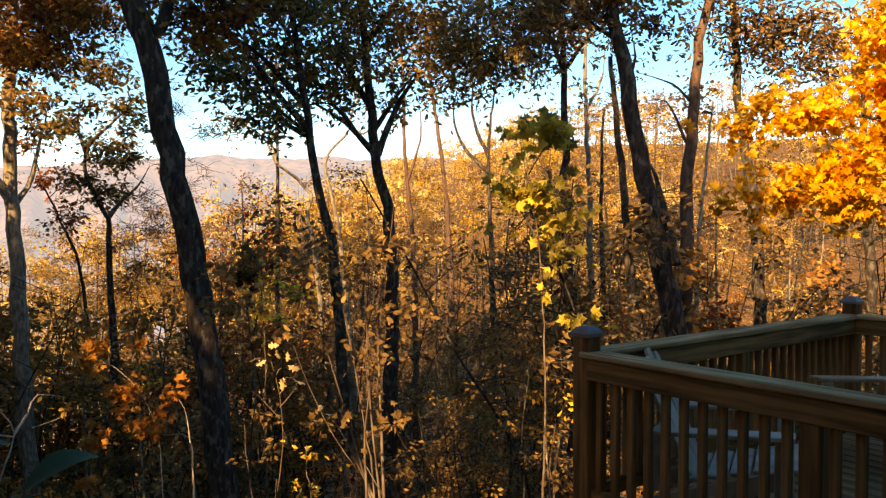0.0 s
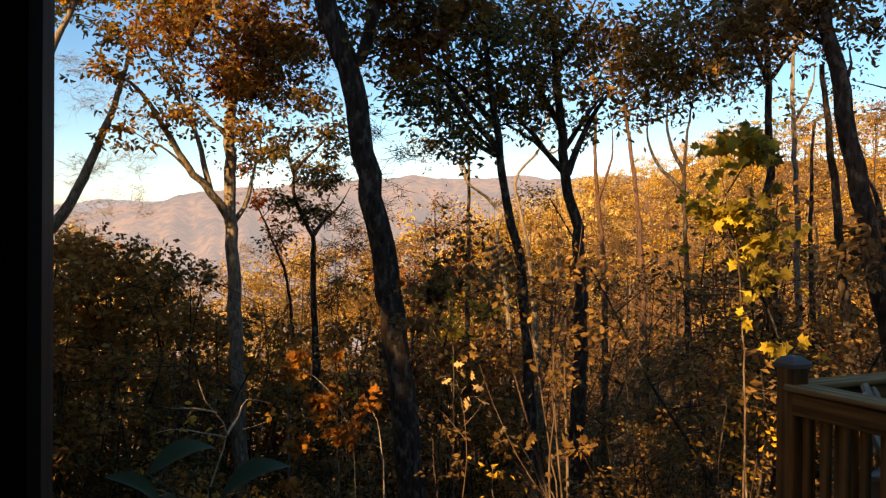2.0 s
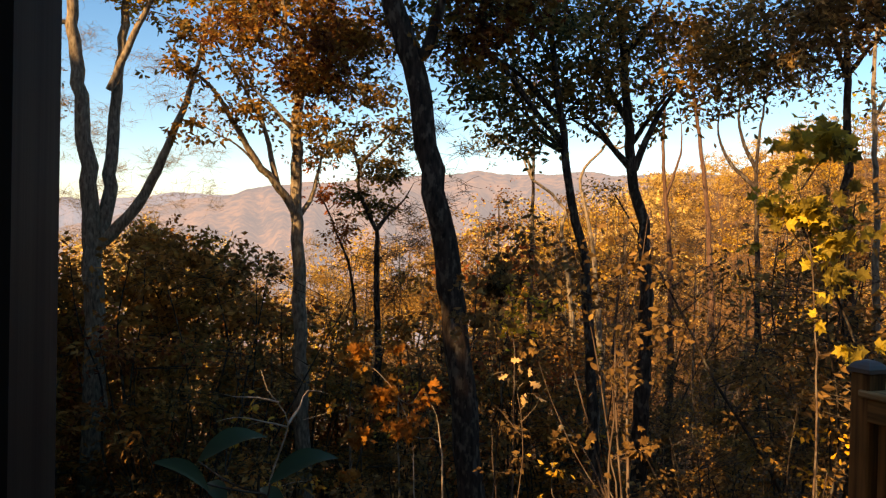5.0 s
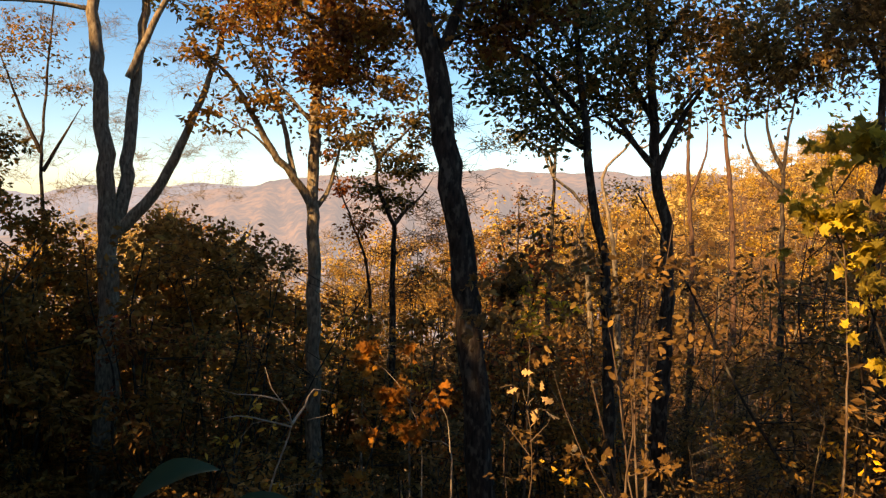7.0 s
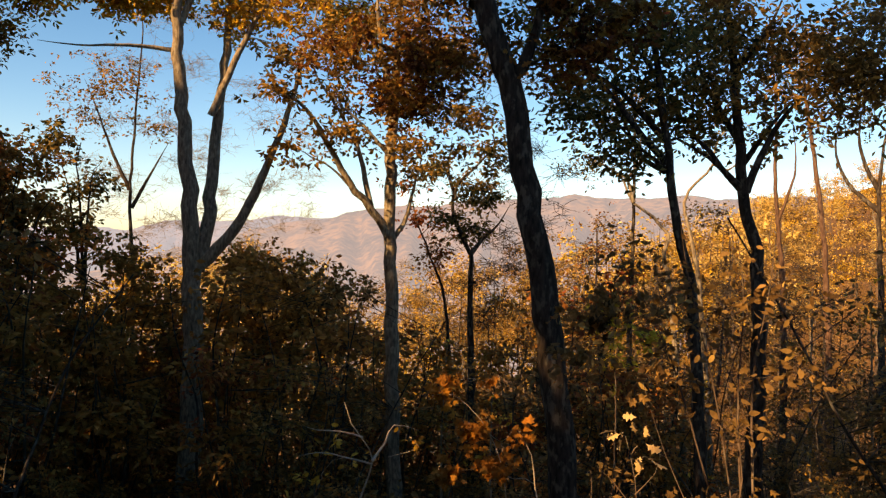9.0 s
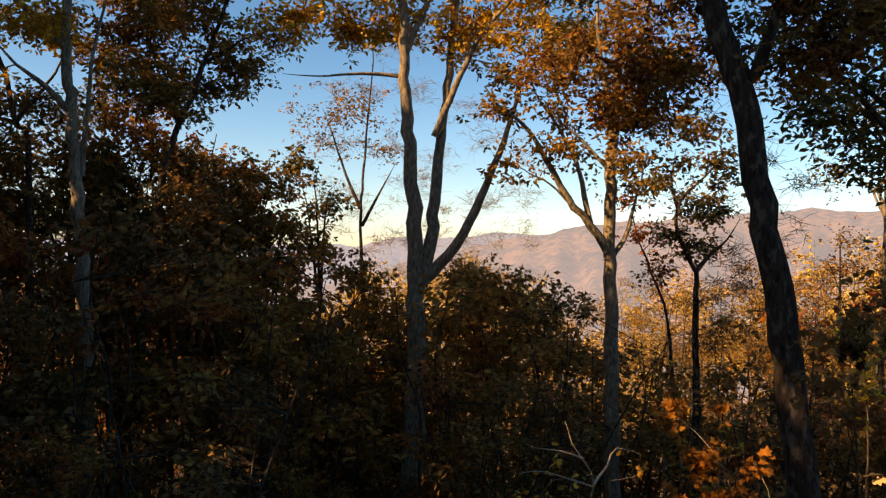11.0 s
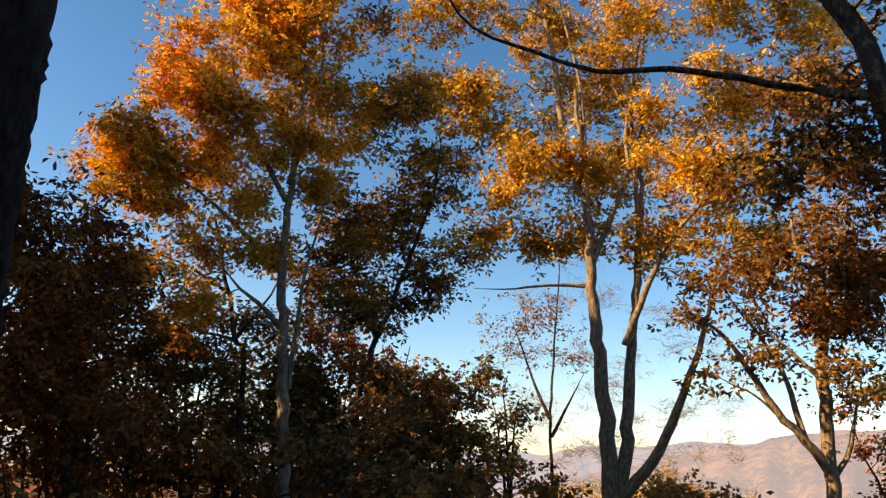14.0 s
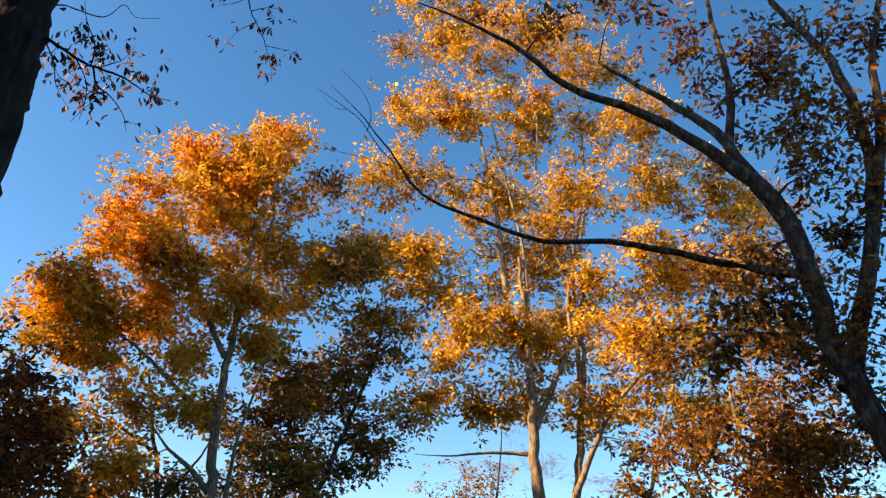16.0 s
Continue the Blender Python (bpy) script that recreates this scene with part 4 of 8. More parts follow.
grow("oak_tree", "tall dark trunk behind the deck", [
    ([(4.92, 12.03, -3.76), (4.83, 12.07, -0.44), (4.76, 12.10, 0.93), (4.67, 12.13, 2.04), (4.48, 12.20, 3.58), (4.39, 12.24, 5.03), (4.36, 12.25, 5.88)], 0.128, 0.041),
], [
    ((4.78, 12.09, 4.48), 0.64, 0.46, 0.60, 30),
    ((5.28, 11.88, 4.27), 0.55, 0.46, 0.55, 24),
], OAK_BARK, BROWN_LEAF, per=24, leaf_size=0.1, density=2.2, shape="long")
grow("oak_tree", "tall trunk forking high up", [
    ([(2.21, 12.81, -3.60), (2.12, 12.83, -0.75), (2.05, 12.84, 0.53), (1.95, 12.85, 1.61), (1.95, 12.85, 2.96), (1.92, 12.86, 4.22), (1.81, 12.87, 5.21), (1.72, 12.89, 6.10)], 0.114, 0.032),
    ([(1.93, 12.86, 4.04), (1.70, 13.06, 4.71), (1.49, 13.25, 5.31), (1.37, 13.43, 5.92)], 0.046, 0.005),
    ([(1.96, 12.85, 4.13), (2.25, 12.60, 4.52), (2.51, 12.35, 4.72)], 0.041, 0.003),
], [
    ((1.50, 12.91, 4.68), 0.82, 0.50, 0.73, 40),
    ((1.05, 12.96, 4.15), 0.55, 0.37, 0.50, 24),
    ((2.11, 12.83, 5.19), 0.64, 0.37, 0.55, 20),
], OAK_BARK, BROWN_LEAF, per=24, leaf_size=0.1, density=2.2, shape="long")
grow("oak_tree", "dark slim trunk behind the deck", [
    ([(3.44, 13.57, -3.69), (3.31, 13.60, -0.69), (3.21, 13.63, 0.46), (3.08, 13.66, 2.09), (2.94, 13.69, 3.53), (2.84, 13.71, 4.49)], 0.128, 0.039),
], [
    ((2.84, 13.71, 4.11), 0.39, 0.39, 0.43, 10),
], OAK_BARK, BROWN_LEAF, per=17, leaf_size=0.081)
grow("maple_tree", "pale slim trunk behind the deck", [
    ([(2.97, 15.72, -3.91), (2.93, 15.73, -0.61), (2.89, 15.74, 1.06), (2.85, 15.74, 2.72), (2.77, 15.76, 4.59), (2.82, 15.75, 5.79)], 0.096, 0.025),
    ([(2.83, 15.75, 3.93), (3.09, 15.70, 4.47), (3.14, 15.69, 5.12)], 0.034, 0.004),
], [
    ((2.92, 15.73, 5.35), 0.56, 0.56, 0.62, 16),
], PALE_BARK, BROWN_LEAF, per=20, leaf_size=0.093)
grow("maple_tree", "slim dark trunk in the woods", [
    ([(3.46, 16.64, -3.97), (3.39, 16.66, -0.74), (3.31, 16.67, 1.03), (3.28, 16.68, 2.44), (3.32, 16.67, 3.95)], 0.090, 0.024),
], [
    ((3.23, 16.69, 4.07), 0.48, 0.48, 0.53, 12),
], OAK_BARK, YELLOW_LEAF, per=17, leaf_size=0.099)
grow("maple_tree", "pale thin trunk in sun", [
    ([(5.98, 19.09, -4.53), (6.03, 19.07, -0.53), (6.09, 19.05, 1.62), (6.22, 19.01, 3.09), (6.35, 18.96, 4.54)], 0.084, 0.025),
], [
    ((6.33, 18.97, 4.67), 0.70, 0.70, 0.77, 16),
], PALE_BARK, BROWN_LEAF, per=22, leaf_size=0.116)
grow("maple_tree", "slim trunk at the edge of the woods", [
    ([(7.16, 13.18, -3.85), (7.11, 13.21, -0.63), (7.05, 13.24, 1.15), (6.96, 13.29, 3.01), (6.90, 13.32, 4.59)], 0.137, 0.037),
], [
    ((6.94, 13.30, 4.77), 0.74, 0.63, 0.75, 30),
], OAK_BARK, ORANGE_LEAF, per=24, leaf_size=0.1, density=2.2, shape="long")

# the sunlit orange maple above the deck
grow("maple_tree", "sunlit maple with glowing orange leaves", [
    ([(4.79, 7.03, -2.99), (4.69, 7.09, 0.40), (4.62, 7.13, 1.61), (4.56, 7.18, 2.61), (4.51, 7.21, 3.62), (4.46, 7.23, 4.38)], 0.108, 0.027),
    ([(4.59, 7.16, 1.51), (4.16, 7.26, 1.76), (3.62, 7.40, 1.89), (3.04, 7.51, 1.95)], 0.027, 0.001),
    ([(4.57, 7.17, 2.31), (4.21, 7.54, 2.58), (3.71, 7.94, 2.72), (3.23, 8.29, 2.68)], 0.027, 0.001),
    ([(4.55, 7.18, 2.86), (4.21, 7.38, 3.21), (3.89, 7.56, 3.40), (3.54, 7.73, 3.44)], 0.027, 0.001),
], [
    ((3.73, 7.64, 1.96), 0.66, 0.08, 0.41, 34),
    ((3.38, 7.80, 1.91), 0.48, 0.07, 0.30, 18),
    ((3.99, 7.51, 2.19), 0.36, 0.08, 0.24, 16),
    ((3.68, 7.66, 2.65), 0.54, 0.10, 0.35, 26),
    ((3.37, 7.80, 2.76), 0.30, 0.07, 0.20, 10),
    ((3.98, 7.51, 2.92), 0.30, 0.13, 0.24, 16),
    ((3.97, 7.52, 3.39), 0.30, 0.24, 0.30, 18),
    ((4.37, 7.29, 2.53), 0.42, 0.90, 0.72, 34),
    ((3.11, 7.91, 2.58), 0.24, 0.06, 0.16, 8),
    ((3.82, 7.59, 1.71), 0.36, 0.07, 0.24, 12),
    ((3.90, 7.55, 2.45), 0.30, 0.07, 0.20, 10),
], OAK_BARK, MAPLE_LEAF, per=20, leaf_size=0.085, shape='lobed', spread=0.18)

# the orange oak and its neighbours
grow("oak_tree", "tall oak with a sunlit orange crown", [
    ([(-15.36, 8.14, -4.72), (-15.46, 7.94, 0.05), (-15.53, 7.78, 1.88), (-15.59, 7.65, 3.28), (-15.65, 7.53, 4.47), (-15.71, 7.40, 5.67), (-15.71, 7.40, 7.54), (-15.70, 7.41, 9.20), (-15.69, 7.44, 10.64)], 0.203, 0.042),
    ([(-15.66, 7.50, 4.41), (-15.62, 6.92, 4.86), (-15.53, 6.44, 5.06), (-15.47, 5.85, 5.58)], 0.072, 0.005),
    ([(-15.54, 7.76, 3.17), (-15.39, 7.73, 4.47), (-15.22, 7.74, 5.77), (-14.98, 7.87, 6.97), (-14.83, 7.84, 8.28)], 0.060, 0.005),
    ([(-15.64, 7.44, 5.55), (-16.26, 6.46, 6.58), (-16.79, 5.52, 7.38), (-17.30, 4.40, 7.73)], 0.072, 0.005),
    ([(-15.69, 7.31, 7.18), (-16.18, 6.49, 8.83), (-16.50, 5.98, 10.48), (-16.65, 5.97, 11.89)], 0.066, 0.005),
    ([(-15.69, 7.32, 7.58), (-15.53, 7.66, 9.27), (-15.50, 7.73, 11.03), (-15.68, 7.34, 12.48)], 0.060, 0.005),
], [    ((-16.16, 7.80, 13.14), 0.82, 0.52, 0.73, 40),
    ((-16.01, 6.63, 12.24), 0.85, 0.56, 0.78, 40),
    ((-16.80, 5.91, 11.93), 0.72, 0.57, 0.71, 36),
    ((-16.37, 5.27, 10.24), 0.80, 0.60, 0.77, 50),
    ((-16.62, 6.72, 11.11), 1.13, 0.77, 1.05, 70),
    ((-15.66, 7.68, 11.30), 0.97, 0.76, 0.95, 60),
    ((-17.25, 5.12, 9.64), 0.82, 0.62, 0.79, 50),
    ((-15.99, 6.11, 9.30), 1.04, 0.65, 0.93, 60),
    ((-16.35, 7.86, 9.94), 1.11, 0.69, 0.99, 60),
    ((-15.39, 8.66, 10.06), 0.68, 0.68, 0.75, 30),
    ((-16.67, 4.17, 8.28), 0.70, 0.51, 0.67, 40),
    ((-17.40, 4.10, 7.70), 0.66, 0.52, 0.65, 40),
    ((-16.64, 5.07, 7.93), 0.90, 0.58, 0.81, 50),
    ((-16.82, 6.48, 8.17), 1.06, 0.60, 0.91, 56),
    ((-15.54, 7.47, 8.14), 1.02, 0.57, 0.88, 50),
    ((-15.60, 8.69, 8.83), 0.67, 0.53, 0.66, 26),
    ((-17.07, 4.22, 6.91), 0.64, 0.38, 0.56, 24),
    ((-17.31, 5.28, 7.15), 0.79, 0.39, 0.65, 26),
    ((-15.79, 6.64, 7.06), 0.87, 0.44, 0.72, 26),
    ((-16.21, 4.38, 5.35), 0.89, 0.33, 0.68, 34),
    ((-16.04, 5.66, 6.02), 0.55, 0.36, 0.50, 22),
    ((-15.57, 7.16, 5.88), 0.55, 0.34, 0.49, 20),
    ((-16.04, 5.66, 4.69), 0.60, 0.42, 0.56, 26),
    ((-15.90, 8.33, 7.69), 0.66, 0.52, 0.65, 22),
], PALE_BARK, ORANGE_LEAF, per=52, leaf_size=0.125, spread=0.27, density=1.15, shape="long", fine=4)
grow("oak_tree", "leaning oak with bronze and gold leaves", [
    ([(-16.37, 9.44, -4.89), (-16.28, 9.59, -0.06), (-16.19, 9.74, 2.48), (-16.07, 9.95, 4.05), (-15.89, 10.24, 5.14), (-15.64, 10.63, 6.65), (-15.42, 10.97, 8.06), (-15.33, 11.09, 9.48)], 0.143, 0.026),
    ([(-15.98, 10.10, 4.59), (-16.52, 9.67, 5.54), (-16.89, 9.52, 6.26)], 0.059, 0.006),
    ([(-15.77, 10.43, 5.96), (-15.45, 10.91, 6.40), (-15.12, 11.39, 6.84)], 0.052, 0.004),
], [
    ((-15.85, 10.21, 10.05), 1.04, 1.30, 1.29, 60),
    ((-15.52, 10.71, 8.59), 1.04, 0.65, 0.93, 40),
    ((-15.89, 10.14, 6.66), 1.17, 1.04, 1.22, 70),
    ((-16.30, 9.45, 5.24), 0.91, 0.65, 0.86, 36),
    ((-15.35, 10.96, 6.18), 0.65, 0.65, 0.72, 20),
    ((-16.20, 9.62, 12.39), 0.52, 0.65, 0.64, 16),
    ((-16.58, 8.93, 5.99), 0.65, 0.78, 0.79, 24),
    ((-17.08, 9.71, 7.46), 0.85, 0.64, 0.82, 22),
    ((-15.94, 10.28, 7.78), 0.76, 0.62, 0.76, 20),
    ((-16.93, 10.38, 6.40), 0.85, 0.64, 0.82, 22),
    ((-15.64, 10.91, 6.72), 0.68, 0.55, 0.68, 16),
    ((-16.42, 9.25, 5.22), 0.80, 0.53, 0.73, 20),
    ((-16.58, 10.75, 5.28), 0.83, 0.56, 0.76, 18),
    ((-15.58, 11.52, 5.84), 0.55, 0.41, 0.53, 8),
    ((-17.33, 9.02, 6.35), 0.70, 0.56, 0.69, 14),
], OAK_BARK, BRONZE_LEAF, per=40, leaf_size=0.13, spread=0.27, density=1.2, shape="long", fine=4)
# added tree for the orange oak's shaded lower crown, its shade put into leaf colour
grow("oak_tree", "added oak with dark olive leaves for shaded foliage under a tall orange one", [
    ([(-17.25, 7.75, -5.20), (-17.35, 7.55, 3.08), (-17.46, 7.27, 4.32), (-17.56, 7.01, 5.33), (-17.67, 6.71, 6.36), (-17.75, 6.50, 7.15)], 0.130, 0.030),
    ([(-17.56, 7.01, 5.33), (-17.61, 5.97, 5.80), (-17.59, 4.95, 5.97)], 0.045, 0.006),
    ([(-17.46, 7.27, 4.32), (-17.39, 7.96, 5.47), (-17.41, 8.41, 6.67)], 0.045, 0.006),
    ([(-17.46, 7.27, 4.32), (-18.16, 6.22, 4.50), (-18.56, 5.19, 4.64)], 0.040, 0.006),
], [
    ((-17.83, 4.83, 5.61), 0.72, 0.46, 0.65, 18),
    ((-18.20, 6.09, 5.52), 0.82, 0.48, 0.71, 18),
    ((-17.24, 7.00, 5.94), 0.73, 0.53, 0.69, 18),
    ((-17.51, 8.18, 6.50), 0.69, 0.55, 0.68, 16),
    ((-18.34, 5.26, 4.62), 0.74, 0.54, 0.70, 16),
    ((-17.37, 6.36, 4.31), 0.78, 0.52, 0.71, 18),
    ((-17.65, 7.86, 4.95), 0.82, 0.54, 0.75, 18),
    ((-17.91, 6.02, 3.57), 0.79, 0.46, 0.69, 14),
    ((-17.56, 7.56, 3.72), 0.80, 0.47, 0.70, 14),
    ((-16.75, 8.40, 5.19), 0.59, 0.53, 0.62, 12),
], OAK_BARK, OLIVE_LEAF, per=36, leaf_size=0.125, spread=0.28, density=1.2, shape="long", fine=3, bare=0.15)
grow("maple_tree", "thin forked tree against the sky", [
    ([(-16.58, 16.61, -6.86), (-16.68, 16.51, 0.21), (-16.72, 16.47, 1.66), (-16.78, 16.41, 2.95), (-16.75, 16.44, 4.73), (-16.69, 16.50, 6.52), (-16.67, 16.52, 7.83)], 0.097, 0.016),
    ([(-16.80, 16.39, 3.27), (-17.27, 16.13, 4.40), (-17.62, 15.99, 5.38), (-17.98, 15.84, 6.21)], 0.057, 0.004),
    ([(-16.75, 16.44, 2.79), (-16.24, 16.60, 3.76), (-15.77, 16.71, 4.55)], 0.057, 0.004),
], [
    ((-17.27, 15.89, 5.50), 0.97, 0.81, 0.98, 40),
    ((-16.63, 16.57, 6.37), 0.97, 1.13, 1.16, 40),
    ((-17.70, 15.39, 6.10), 0.65, 0.65, 0.71, 20),
    ((-16.26, 16.94, 5.25), 0.49, 0.65, 0.62, 14),
], OAK_BARK, BRONZE_LEAF, per=20, bare=0.3, leaf_size=0.1, spread=0.3)

# dark red crowns at the end of the pan, and the near trunk
grow("oak_tree", "red-leaved oak mostly in shade", [
    ([(-14.61, 4.48, -4.24), (-14.72, 4.00, -0.20), (-14.82, 3.61, 1.47), (-14.90, 3.18, 3.25), (-14.96, 2.89, 4.56), (-15.00, 2.64, 5.62)], 0.158, 0.032),
    ([(-14.90, 3.22, 3.06), (-14.85, 3.43, 4.25), (-14.81, 3.64, 5.09)], 0.063, 0.005),
    ([(-14.91, 3.15, 3.43), (-15.01, 2.51, 4.49), (-15.07, 2.11, 5.21)], 0.063, 0.005),
], [
    ((-14.97, 2.82, 5.15), 1.16, 1.16, 1.28, 110),
    ((-15.03, 2.42, 4.09), 1.06, 1.06, 1.16, 80),
    ((-14.80, 3.69, 4.28), 0.95, 0.63, 0.87, 50),
    ((-14.90, 3.22, 3.06), 1.37, 0.84, 1.22, 70),
    ((-15.12, 1.55, 4.70), 0.95, 1.48, 1.34, 60),
    ((-14.77, 3.82, 2.11), 1.79, 0.84, 1.45, 70),
    ((-15.00, 2.64, 2.64), 1.27, 0.95, 1.22, 60),
], OAK_BARK, RED_LEAF, per=40, leaf_size=0.125, spread=0.28, density=1.2, shape="long")
grow("oak_tree", "near dark trunk with rough bark and a drooping leafy twig", [
    ([(-4.08, 1.29, -2.70), (-4.12, 0.99, 0.44), (-4.14, 0.81, 1.41), (-4.15, 0.71, 2.31), (-4.15, 0.69, 3.16), (-4.15, 0.68, 4.11), (-4.16, 0.64, 4.87), (-4.16, 0.6, 6.6)], 0.225, 0.150),
    ([(-4.14, 0.64, 4.54), (-4.12, 0.80, 4.51), (-4.12, 0.98, 4.47), (-4.14, 1.07, 4.48), (-4.11, 1.20, 4.48), (-4.11, 1.30, 4.47), (-4.09, 1.40, 4.43), (-4.09, 1.51, 4.46)], 0.012, 0.002),
    ([(-4.16, 1.07, 4.49), (-4.16, 1.07, 4.57), (-4.16, 1.05, 4.65), (-4.17, 0.98, 4.77), (-4.18, 0.93, 4.93)], 0.005, 0.001),
    ([(-4.12, 1.08, 4.46), (-4.11, 1.12, 4.36), (-4.09, 1.19, 4.32), (-4.08, 1.28, 4.24), (-4.07, 1.32, 4.14)], 0.006, 0.001),
    ([(-4.07, 0.79, 4.48), (-4.06, 0.88, 4.35), (-4.06, 0.93, 4.22), (-4.05, 1.01, 4.12)], 0.005, 0.001),
    ([(-4.07, 0.97, 4.44), (-4.06, 1.05, 4.33), (-4.05, 1.08, 4.20), (-4.05, 1.08, 4.07)], 0.004, 0.001),
    ([(-4.18, 1.12, 4.52), (-4.16, 1.22, 4.63), (-4.15, 1.26, 4.75)], 0.004, 0.001),
    ([(-4.07, 1.18, 4.30), (-4.08, 1.11, 4.21), (-4.09, 1.05, 4.07)], 0.003, 0.001),
    ([(-4.29, 0.63, 4.72), (-4.28, 0.74, 4.75), (-4.27, 0.85, 4.86), (-4.24, 1.06, 4.89), (-4.22, 1.15, 5.03), (-4.21, 1.23, 4.98), (-4.18, 1.36, 5.04)], 0.006, 0.001),
    ([(-4.50, 0.32, 5.98), (-4.47, 0.85, 6.34), (-4.34, 1.52, 6.14), (-4.26, 1.81, 5.76), (-4.22, 1.90, 5.49), (-4.19, 1.99, 5.33), (-4.16, 2.06, 5.16), (-4.14, 2.10, 5.01), (-4.15, 2.07, 4.93)], 0.014, 0.001),
    ([(-4.22, 1.90, 5.49), (-4.18, 2.00, 5.56), (-4.14, 2.10, 5.57)], 0.004, 0.001),
    ([(-4.17, 2.03, 5.24), (-4.13, 2.11, 5.24), (-4.10, 2.19, 5.25)], 0.003, 0.001),
    ([(-4.22, 1.95, 5.42), (-4.25, 1.87, 5.33), (-4.28, 1.81, 5.20)], 0.003, 0.001),
    ([(-4.21, 1.86, 5.58), (-4.24, 1.79, 5.50), (-4.27, 1.69, 5.43)], 0.003, 0.001),
], [
    ((-4.15, 0.99, 4.54), 0.10, 0.08, 0.10, 8),
    ((-4.14, 1.04, 4.65), 0.09, 0.08, 0.09, 7),
    ((-4.12, 1.17, 4.61), 0.10, 0.08, 0.10, 9),
    ((-4.11, 1.20, 4.71), 0.07, 0.05, 0.07, 4),
    ((-4.09, 1.31, 4.56), 0.10, 0.07, 0.09, 9),
    ((-4.10, 1.24, 4.43), 0.10, 0.06, 0.08, 6),
    ((-4.14, 1.08, 4.32), 0.10, 0.07, 0.09, 7),
    ((-4.12, 1.19, 4.33), 0.08, 0.06, 0.08, 5),
    ((-4.05, 1.45, 4.41), 0.06, 0.04, 0.05, 5),
    ((-4.13, 1.11, 4.20), 0.05, 0.04, 0.05, 3),
    ((-4.15, 0.97, 4.40), 0.07, 0.08, 0.08, 5),
    ((-4.17, 0.85, 4.54), 0.08, 0.07, 0.08, 5),
    ((-4.09, 1.32, 4.21), 0.05, 0.04, 0.05, 2),
    ((-4.07, 1.38, 4.40), 0.06, 0.03, 0.05, 3),
    ((-4.21, 1.92, 5.36), 0.10, 0.06, 0.08, 4),
    ((-4.15, 2.07, 5.17), 0.06, 0.06, 0.06, 5),
    ((-4.16, 2.05, 5.55), 0.08, 0.06, 0.08, 5),
    ((-4.12, 2.15, 5.24), 0.05, 0.03, 0.04, 2),
    ((-4.26, 1.80, 5.19), 0.05, 0.03, 0.04, 2),
    ((-4.16, 2.06, 5.00), 0.04, 0.03, 0.04, 2),
    ((-4.28, 1.73, 5.47), 0.07, 0.03, 0.06, 3),
], DARK_BARK, DRY_LEAF, per=5, leaf_size=0.046, spread=0.06, shape='long', twig=0.0, trunk_lump=0.06, sides=36, fine=2, droop=1.3, step=0.06)

# dark bushy trees in the shade below
grow("bushy_tree", "bushy tree with dense dark leaves in shade", [
    ([(-16.11, 10.85, -5.20), (-16.18, 10.74, -1.29), (-16.27, 10.60, 1.15), (-16.32, 10.52, 2.39), (-16.30, 10.55, 3.47)], 0.080, 0.010),
    ([(-16.18, 10.74, -1.29), (-16.72, 10.34, 1.48), (-17.18, 10.04, 2.73)], 0.047, 0.003),
    ([(-16.18, 10.74, -1.29), (-15.83, 10.82, 1.52), (-15.40, 11.00, 2.59)], 0.047, 0.003),
], [
    ((-16.31, 10.53, 3.02), 1.20, 1.12, 1.28, 36),
    ((-16.51, 10.19, 2.02), 1.28, 1.12, 1.32, 36),
    ((-16.04, 10.94, 1.79), 1.28, 1.12, 1.32, 36),
    ((-16.25, 10.62, 0.43), 1.60, 1.12, 1.50, 36),
    ((-16.22, 10.67, -0.72), 1.77, 0.94, 1.49, 36),
], OAK_BARK, BROWN_LEAF, per=34, leaf_size=0.14, spread=0.38, fine=1, group='dark trees in the shade')
grow("bushy_tree", "bushy tree with dense dark leaves in shade", [
    ([(-16.66, 13.51, -6.05), (-16.76, 13.38, -1.17), (-16.87, 13.23, 1.46), (-16.93, 13.16, 2.57), (-16.89, 13.21, 3.53)], 0.089, 0.011),
    ([(-16.76, 13.38, -1.17), (-17.31, 13.06, 1.77), (-17.76, 12.86, 2.88)], 0.052, 0.003),
    ([(-16.76, 13.38, -1.17), (-16.45, 13.37, 1.79), (-16.04, 13.47, 2.74)], 0.052, 0.003),
], [
    ((-16.92, 13.17, 3.13), 1.00, 0.98, 1.09, 26),
    ((-17.12, 12.90, 2.24), 1.06, 0.98, 1.12, 26),
    ((-16.65, 13.51, 2.03), 1.06, 0.98, 1.12, 26),
    ((-16.86, 13.25, 0.83), 1.33, 0.98, 1.27, 26),
    ((-16.83, 13.29, -0.20), 1.46, 0.81, 1.25, 26),
], OAK_BARK, DUSK_LEAF, per=34, leaf_size=0.14, spread=0.38, fine=1, group='dark trees in the shade')
